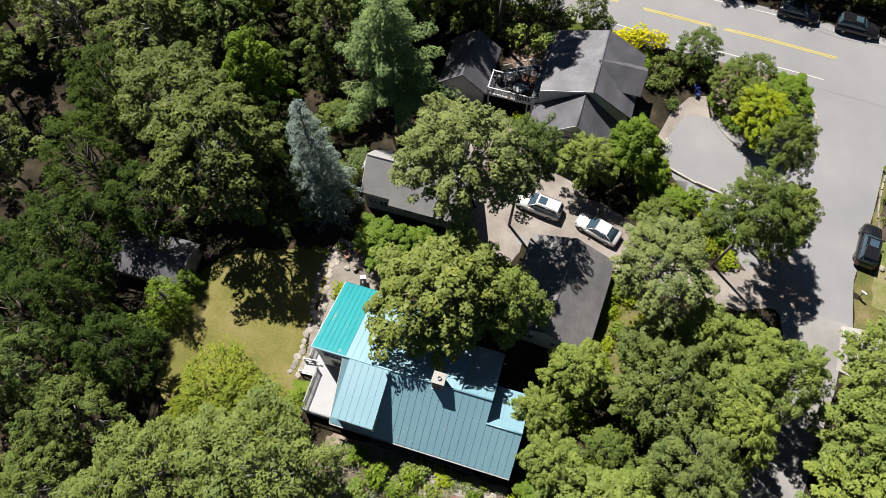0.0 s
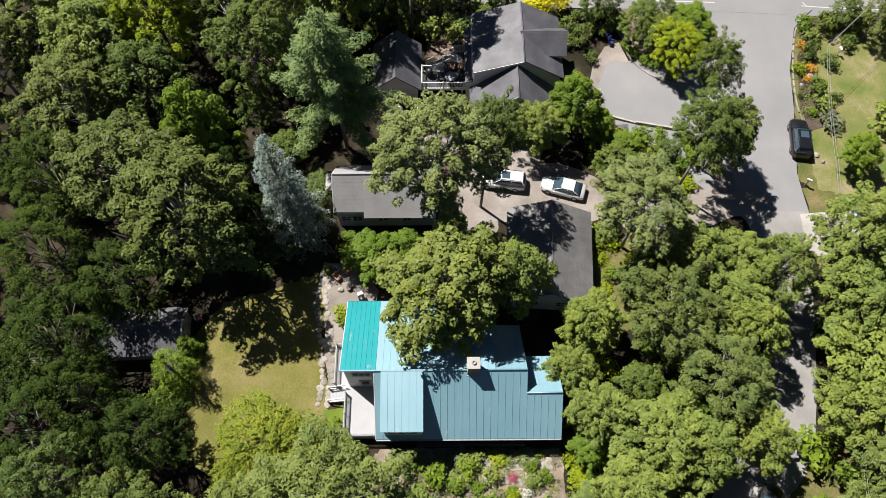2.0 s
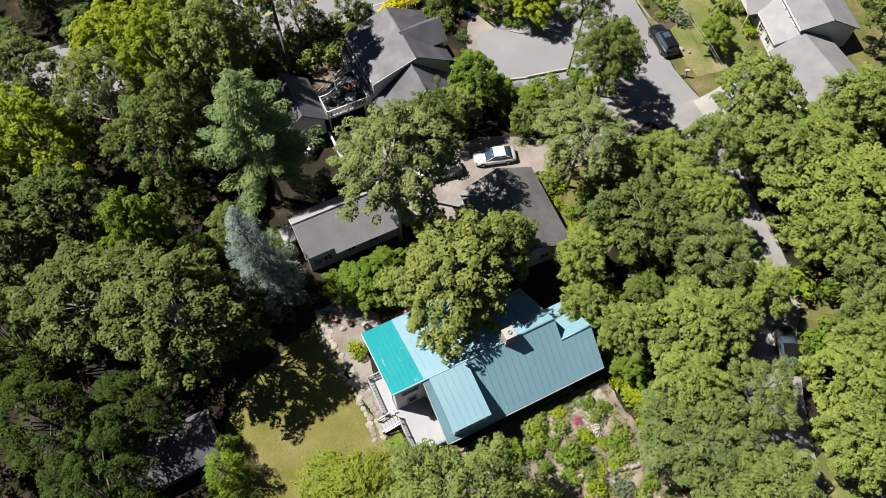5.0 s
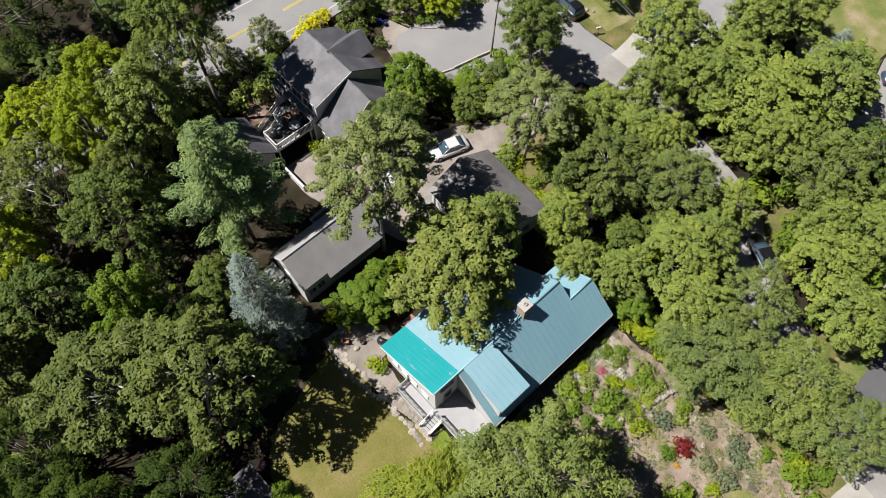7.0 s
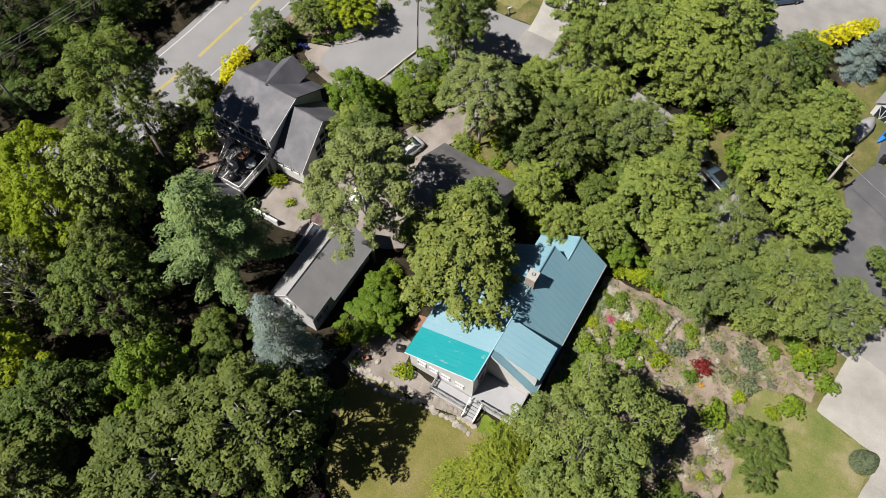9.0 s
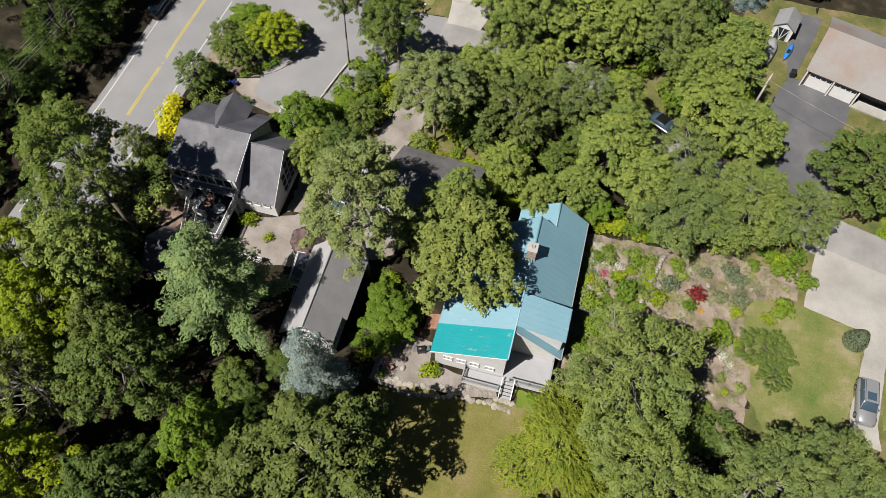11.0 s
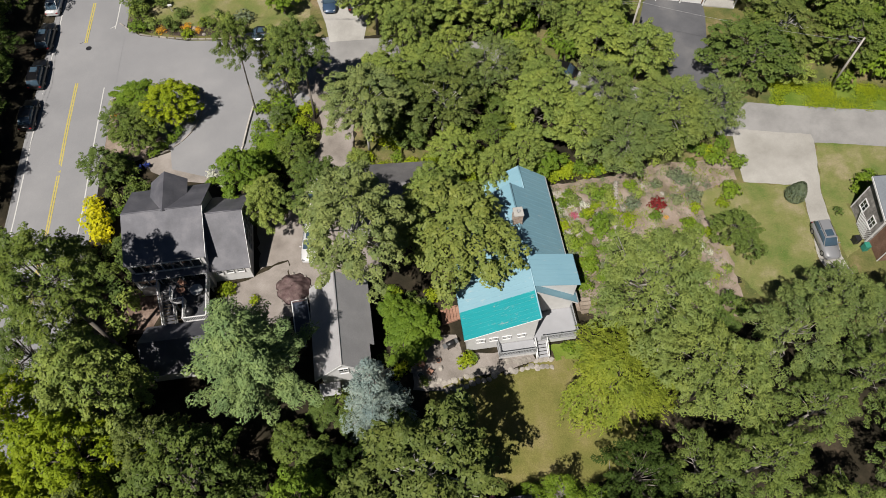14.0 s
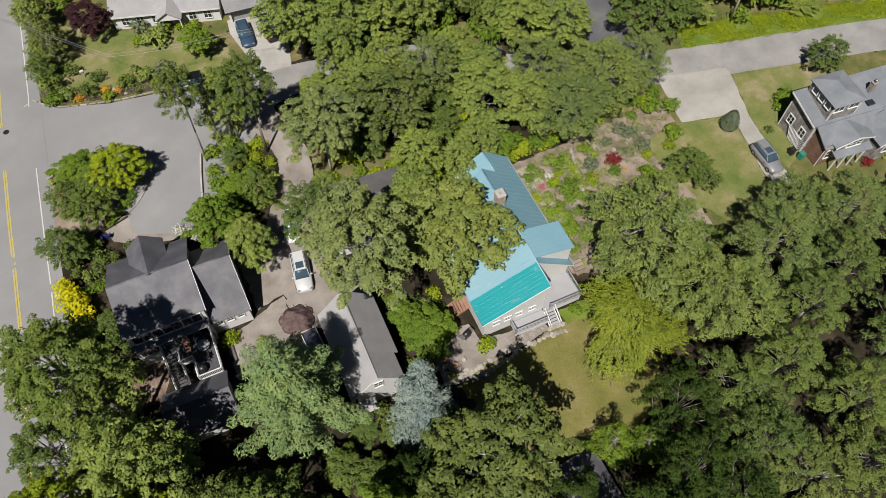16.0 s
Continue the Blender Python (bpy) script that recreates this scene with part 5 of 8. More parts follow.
def broad_tree(seed, R=5.0, H=11.0, base=3.2, clumps=64, per=95, mat=M_OAK, bark=M_BARK, flat=0.6, size=(0.26, 0.52), slim=0.58, open_=0.0, tall=1.0, inner=0.06, clump=(0.095, 0.17)):
    """Meshes of a broad-crowned tree: clumps over a domed crown, limbs that reach them."""
    rng = np.random.default_rng(seed)
    C, Rr = [], []
    gold = 2.399963
    lobes = rng.uniform(0, 6.283, 3)
    clumps = int(clumps * 2.3)
    for i in range(clumps):
        f = (i + 0.5) / clumps
        el = math.asin(max(-0.3, 1 - 1.28 * f))
        az = i * gold + rng.normal() * 0.3
        rr = R * (0.80 + 0.28 * rng.random()) * (0.90 + 0.14 * math.sin(2 * az + lobes[0]) + 0.16 * math.sin(5 * az + lobes[1]) + 0.08 * math.sin(9 * az + lobes[2]))
        x, y = rr * math.cos(el) * math.cos(az) * 0.9, rr * math.cos(el) * math.sin(az) * 0.9
        z = base + (H - base) * (0.36 + 0.54 * math.sin(max(el, -0.3)) * tall) + rng.normal() * 0.04 * H
        if rng.random() < open_:
            continue
        C.append((x, y, z))
        Rr.append(R * 0.6 * rng.uniform(*clump))
    for i in range(int(70 * inner)):
        a, q = rng.uniform(0, 6.283), R * rng.uniform(0.1, 0.75)
        C.append((q * math.cos(a), q * math.sin(a), base + (H - base) * rng.uniform(0.12, 0.5)))
        Rr.append(R * rng.uniform(0.16, 0.24))
    C = np.array(C)
    P, N, L, W = puffs(rng, C, Rr, per * 2.9, flat, 0.95, (size[0] * 0.68, size[1] * 0.68), slim, 1.5)
    crown = leaf_mesh("crown", P, N, L, W, mat, rng, 0.08)
    lean = rng.normal(size=2) * 0.25
    trunk = [(0, 0, -0.3), (lean[0] * 0.4, lean[1] * 0.4, base * 0.6), (lean[0], lean[1], base + 0.8), (lean[0] * 1.4, lean[1] * 1.4, base + (H - base) * 0.45), (lean[0] * 1.2, lean[1] * 1.6, base + (H - base) * 0.75)]
    limbs = []
    for i in rng.permutation(len(C))[:(26 if R > 4 else 11)]:
        s = Vector(trunk[2]).lerp(Vector(trunk[3]), rng.uniform(-0.4, 1))
        e = Vector(C[i])
        m = s.lerp(e, 0.5) + Vector(rng.normal(size=3)) * 0.35 + Vector((0, 0, 0.2))
        limbs.append(([s, m, s.lerp(e, 0.8) + Vector(rng.normal(size=3)) * 0.2, e + Vector((0, 0, 0.30))], rng.uniform(0.05, 0.11)))
    return limbs_mesh("trunk", trunk, limbs, bark, 0.24), crown


def whorled_tree(seed, R=4.0, H=16.0, base=2.0, tiers=13, arms=7, mat=M_WHITEPINE, bark=M_PINEBARK, droop=0.1, per=70, point=0.9, size=(0.26, 0.5), puff=0.62):
    """Meshes of a conifer: whorls of boughs that shorten towards the tip."""
    rng = np.random.default_rng(seed)
    C, Rr, limbs, out = [], [], [], []
    for t in range(tiers):
        f = t / (tiers - 1)
        z = base + (H - base) * f ** 0.92
        reach = R * (1 - f) ** point * (0.85 + 0.3 * rng.random()) + 0.25
        k = max(3, int(arms * (1 - 0.5 * f)))
        a0 = rng.uniform(0, 6.28)
        for j in range(k):
            a = a0 + 6.283 * j / k + rng.normal() * 0.22
            r = reach * rng.uniform(0.72, 1.12)
            e = np.array((r * math.cos(a), r * math.sin(a), z - droop * r + rng.normal() * 0.15))
            s = np.array((0, 0, z - 0.1))
            if r > 0.8:
                limbs.append(([Vector(s), Vector(s + (e - s) * 0.5), Vector(e)], 0.05))
            m = max(1, int(r / 0.62))
            for q in range(m):
                w = (q + 1) / m
                p = s + (e - s) * (0.25 + 0.75 * w)
                C.append(p + rng.normal(size=3) * 0.1)
                Rr.append(puff * (0.75 + 0.35 * math.sin(math.pi * min(1, w))) * rng.uniform(0.85, 1.2))
    C.append((0, 0, H + 0.1))
    Rr.append(0.32)
    C = np.array(C)
    P, N, L, W = puffs(rng, C, Rr, per * 2.3, 0.5, 0.8, (size[0] * 0.68, size[1] * 0.68), 0.42)
    rad = P.copy()
    rad[:, 2] = 0.15 * np.abs(rad[:, 2]) / H
    rad /= np.linalg.norm(rad, axis=1)[:, None] + 1e-6
    crown = leaf_mesh("crown", P, N, L, W, mat, rng, droop=0.05, along=rad)
    trunk = [(0, 0, -0.3), (0, 0, H * 0.35), (0.05, 0.03, H * 0.7), (0, 0, H)]
    return limbs_mesh("trunk", trunk, limbs, bark, 0.22), crown


def willow_tree(seed, R=5.0, H=6.5, mat=M_WILLOW):
    rng = np.random.default_rng(seed)
    n = 760
    a = rng.uniform(0, 6.283, n)
    q = R * rng.random(n) ** 0.62 * (0.85 + 0.2 * np.sin(3 * a))
    top = H * (1 - 0.55 * (q / R) ** 2) + rng.normal(size=n) * 0.3
    P, A, N, S = [], [], [], []
    limbs = []
    for i in range(n):
        c = np.array((q[i] * math.cos(a[i]), q[i] * math.sin(a[i]), top[i]))
        d = np.array((math.cos(a[i] + 0.5 + rng.normal() * 0.9), math.sin(a[i] + 0.5 + rng.normal() * 0.9), 0.1))
        k = 17
        for j in range(k):
            s = j / k * rng.uniform(1.2, 2.0)
            p = c + d * s * 0.75 + np.array((0, 0, 0.22 * s - 0.50 * s * s)) + rng.normal(size=3) * 0.07
            P.append(p)
            A.append(d + np.array((0, 0, 0.2 - 0.9 * s)))
            N.append(np.array((d[0] * 0.5, d[1] * 0.5, 1.0)) + rng.normal(size=3) * 0.4)
            S.append(rng.uniform(0.24, 0.40))
        if i % 22 == 0:
            limbs.append(([Vector((0, 0, 1.2)), Vector((c[0] * 0.5, c[1] * 0.5, top[i] * 0.75)), Vector(c)], 0.06))
    P, A, N, S = map(np.array, (P, A, N, S))
    crown = leaf_mesh("crown", P, N, S, S * 0.3, mat, rng, 0.05, A)
    return limbs_mesh("trunk", [(0, 0, -0.2), (0, 0, 1.0), (0.1, 0, 2.0)], limbs, M_BARK, 0.2), crown


def shrub_meshes(seed, R=1.0, H=1.2, mat=M_BRIGHT, per=150, clumps=11, size=(0.14, 0.28), slim=0.62):
    rng = np.random.default_rng(seed)
    C, Rr = [], []
    for i in range(clumps):
        a, q = i * 2.4 + rng.normal() * 0.3, R * 0.68 * math.sqrt((i + 0.3) / clumps)
        C.append((q * math.cos(a), q * math.sin(a), H * (0.72 - 0.42 * (q / R) ** 2) + rng.normal() * 0.06))
        Rr.append(R * rng.uniform(0.30, 0.44))
    C.append((0, 0, H * 0.4))
    Rr.append(R * 0.5)
    P, N, L, W = puffs(rng, np.array(C), Rr, per / max(0.3, R) ** 0.6, 0.8, 0.6, size, slim)
    P[:, 2] = np.maximum(P[:, 2], 0.04)
    crown = leaf_mesh("foliage", P, N, L, W, mat, rng)
    limbs = [([Vector((0, 0, 0)), Vector((c[0] * 0.5, c[1] * 0.5, c[2] * 0.6)), Vector(c)], 0.025) for c in C[:7]]
    return limbs_mesh("stem", [(0, 0, -0.1), (0, 0, H * 0.3), (0, 0, H * 0.5)], limbs, M_BARK, 0.04, 4), crown


def plant(name, meshes, label, category, names=("trunk", "crown"), group=""):
    ob = thing(name, label, category, group=group)
    for n, me in zip(names, meshes):
        c = new(n, me)
        c.parent = ob
    return ob


FIRST = {}


def grow(key, make, x, y, scale=1.0, tall=1.0, rz=None, label=None):
    """Stands a plant of a kind at x, y: the first one is built, the rest are copies."""
    rng = random.Random(int(x * 131 + y * 17))
    m = pose(x, y, land(x, y), rng.uniform(-2, 2), rng.uniform(-2, 2), rng.uniform(0, 360) if rz is None else rz)
    s = Matrix.Diagonal((scale, scale, scale * tall, 1))
    if key not in FIRST:
        ob = make()
        FIRST[key] = ob
        ob.matrix_basis = m @ s
    else:
        src = FIRST[key]
        ob = copy_thing(src, Matrix.Identity(4))
        ob.matrix_basis = m @ s
    if label:
        ob["label"] = label
    return ob


OAK_L = "broad oak with olive-green leaves in a clumped crown"
KINDS = {
    "oak_a": (lambda: plant("tree", broad_tree(11, 5.0, 11, 3.2, 132, flat=0.5), OAK_L, "tree")),
    "oak_b": (lambda: plant("tree", broad_tree(12, 5.0, 11, 3.0, 120, flat=0.6, clump=(0.10, 0.18)), OAK_L, "tree")),
    "oak_d": (lambda: plant("tree", broad_tree(15, 5.0, 11, 3.0, 138, flat=0.5, mat=M_OAK_MID), "broad oak with deep olive leaves leaning over the teal roof", "tree")),
    "oak_c": (lambda: plant("tree", broad_tree(13, 5.0, 12, 3.6, 138, open_=0.25, mat=M_OAK_DEEP, bark=M_PALEBARK), "oak with a gappy crown and pale bare limbs", "tree")),
    "dark_a": (lambda: plant("tree", broad_tree(21, 5.0, 11, 2.6, 105, 88, inner=0.03, open_=0.2, mat=M_DARK), "dark green broadleaf tree at the wood's edge", "tree")),
    "dark_b": (lambda: plant("tree", broad_tree(22, 5.0, 12, 3.0, 124, 88, mat=M_OAK_DEEP, bark=M_PALEBARK, inner=0.03, open_=0.4), "olive woodland tree with pale twigs and a gappy crown", "tree")),
    "pine_a": (lambda: plant("tree", broad_tree(31, 5.0, 11, 4.0, 150, 112, mat=M_PINE, bark=M_PINEBARK, flat=0.8, size=(0.28, 0.46), slim=0.36, clump=(0.085, 0.15)), "pitch pine with rounded tufts of grey-green needles", "tree")),
    "pine_b": (lambda: plant("tree", broad_tree(32, 5.0, 12, 4.5, 140, 118, mat=M_PINE, bark=M_PINEBARK, flat=0.8, size=(0.28, 0.46), slim=0.36, open_=0.18, clump=(0.085, 0.15)), "open-crowned pitch pine with grey-green needles", "tree")),
    "pine_c": (lambda: plant("tree", broad_tree(34, 5.0, 12, 4.0, 150, 118, mat=M_PINE_DEEP, bark=M_PINEBARK, flat=0.8, size=(0.28, 0.46), slim=0.4, open_=0.38, inner=0.0, clump=(0.09, 0.16)), "gappy pitch pine with olive tufts and grey twigs", "tree")),
    "hemlock": (lambda: plant("tree", broad_tree(25, 5.0, 12, 2.0, 124, 92, mat=M_HEMLOCK, bark=M_BARK, flat=0.6, slim=0.4, open_=0.3), "very dark green hemlock in the shaded wood", "tree")),
    "tall_oak": (lambda: plant("tree", broad_tree(14, 6.0, 18, 9.5, 150, 95, open_=0.2, mat=M_OAK_GREY, bark=M_PALEBARK), "tall oak with a high olive-green crown beside the driveway", "tree")),
    "tall_pine": (lambda: plant("tree", broad_tree(33, 5.0, 20.5, 12.0, 140, 112, mat=M_DARK, bark=M_BARK, flat=0.7, size=(0.28, 0.48), slim=0.5, open_=0.12), "tall bare-stemmed tree with a high green crown", "tree")),
    "understory": (lambda: plant("tree", broad_tree(23, 3.0, 6.5, 1.2, 34, 105, mat=M_DARK, size=(0.24, 0.46), clump=(0.17, 0.27)), "young dark green tree in the undergrowth", "tree")),
    "understory_b": (lambda: plant("tree", broad_tree(24, 3.0, 6.0, 0.8, 32, 105, mat=M_OAK, size=(0.24, 0.46), clump=(0.17, 0.27)), "young olive-green tree in the undergrowth", "tree")),
    "bright": (lambda: plant("tree", broad_tree(41, 3.0, 7.5, 1.6, 44, 170, mat=M_BRIGHT, flat=0.8, size=(0.24, 0.44), clump=(0.16, 0.26)), "young maple with fresh bright green leaves", "tree")),
    "yellowish": (lambda: plant("tree", broad_tree(42, 5.0, 11, 2.8, 115, mat=M_LIME, flat=0.6), "broadleaf tree with yellow-green leaves", "tree")),
    "white_pine": (lambda: plant("tree", whorled_tree(51, 4.9, 17.5, 6.0, 12, 9, droop=-0.05, per=62, puff=0.78, point=0.62), "white pine with feathery pale green boughs", "tree")),
    "blue_spruce": (lambda: plant("tree", whorled_tree(52, 3.3, 15.6, 0.8, 17, 9, mat=M_SPRUCE, droop=0.22, per=85, puff=0.58, point=0.85, size=(0.2, 0.38)), "blue spruce with silvery blue-grey needles", "tree")),
    "young_fir": (lambda: plant("tree", whorled_tree(53, 2.0, 5.5, 0.5, 9, 7, mat=M_BRIGHT, droop=0.05, per=95, puff=0.55, size=(0.2, 0.36)), "young light green conifer", "tree")),
    "willow": (lambda: plant("tree", willow_tree(61), "drooping yellow-green willow beside the lawn", "tree")),
    "shrub": (lambda: plant("shrub", shrub_meshes(71, 1.0, 1.2, M_BRIGHT), "rounded fresh bright green shrub", "shrub", ("stem", "foliage"))),
    "shrub_dark": (lambda: plant("shrub", shrub_meshes(72, 1.0, 1.3, M_DARK), "rounded dense dark green shrub", "shrub", ("stem", "foliage"))),
    "shrub_olive": (lambda: plant("shrub", shrub_meshes(73, 1.0, 1.1, M_OAK), "rounded olive-green shrub in the garden", "shrub", ("stem", "foliage"))),
    "shrub_lime": (lambda: plant("shrub", shrub_meshes(74, 1.0, 1.0, M_LIME), "low yellow-green shrub in the garden", "shrub", ("stem", "foliage"))),
    "golden": (lambda: plant("shrub", shrub_meshes(75, 1.0, 1.9, M_YELLOW), "tall shrub with glowing golden-yellow leaves", "shrub", ("stem", "foliage"))),
    "purple": (lambda: plant("tree", broad_tree(43, 3.0, 7.0, 1.4, 44, 160, mat=M_PURPLE, flat=0.8, size=(0.22, 0.4), clump=(0.16, 0.26)), "copper tree with dark purple leaves", "tree")),
    "red_shrub": (lambda: plant("shrub", shrub_meshes(76, 1.0, 1.1, M_RED), "small dark red-leaved shrub", "shrub", ("stem", "foliage"))),
    "grey_shrub": (lambda: plant("shrub", shrub_meshes(77, 1.0, 0.8, M_GREY_GREEN), "low grey-green garden shrub", "shrub", ("stem", "foliage"))),
    "white_flowers": (lambda: plant("flowering_plant", shrub_meshes(78, 1.0, 0.8, M_WHITE_FLOWER, size=(0.1, 0.2)), "mound of white flowers", "flowers", ("stem", "foliage"))),
    "pink_flowers": (lambda: plant("flowering_plant", shrub_meshes(79, 1.0, 0.8, M_PINK_FLOWER, size=(0.1, 0.2)), "mound of pink-red flowers", "flowers", ("stem", "foliage"))),
    "orange_flowers": (lambda: plant("flowering_plant", shrub_meshes(80, 1.0, 0.7, M_ORANGE_FLOWER, size=(0.1, 0.2)), "mound of orange-yellow flowers", "flowers", ("stem", "foliage"))),
}
BASE_R = {"tall_oak": 6.0, "understory": 3.0, "understory_b": 3.0, "bright": 3.0, "white_pine": 4.6, "blue_spruce": 3.3, "young_fir": 2.0, "purple": 3.0}
BASE_H = {"tall_oak": 18.0, "tall_pine": 20.5, "understory": 6.5, "understory_b": 6.0, "oak_c": 12.0, "dark_b": 12.0, "hemlock": 12.0, "pine_b": 12.0, "pine_c": 12.0, "bright": 7.5, "white_pine": 17.5, "blue_spruce": 15.6, "young_fir": 5.5, "willow": 6.5, "purple": 7.0}


def put(key, x, y, r, h=None, rz=None):
    """A plant of crown radius r and height h."""
    small = "shrub" in key or "flowers" in key or key == "golden"
    br = 1.0 if small else BASE_R.get(key, 5.0)
    s = r / br
    tall = 1.0
    if h:
        bh = (1.9 if key == "golden" else 1.1) if small else BASE_H.get(key, 11.0)
        tall = h / (bh * s)
    return grow(key, KINDS[key], x, y, s, tall, rz)


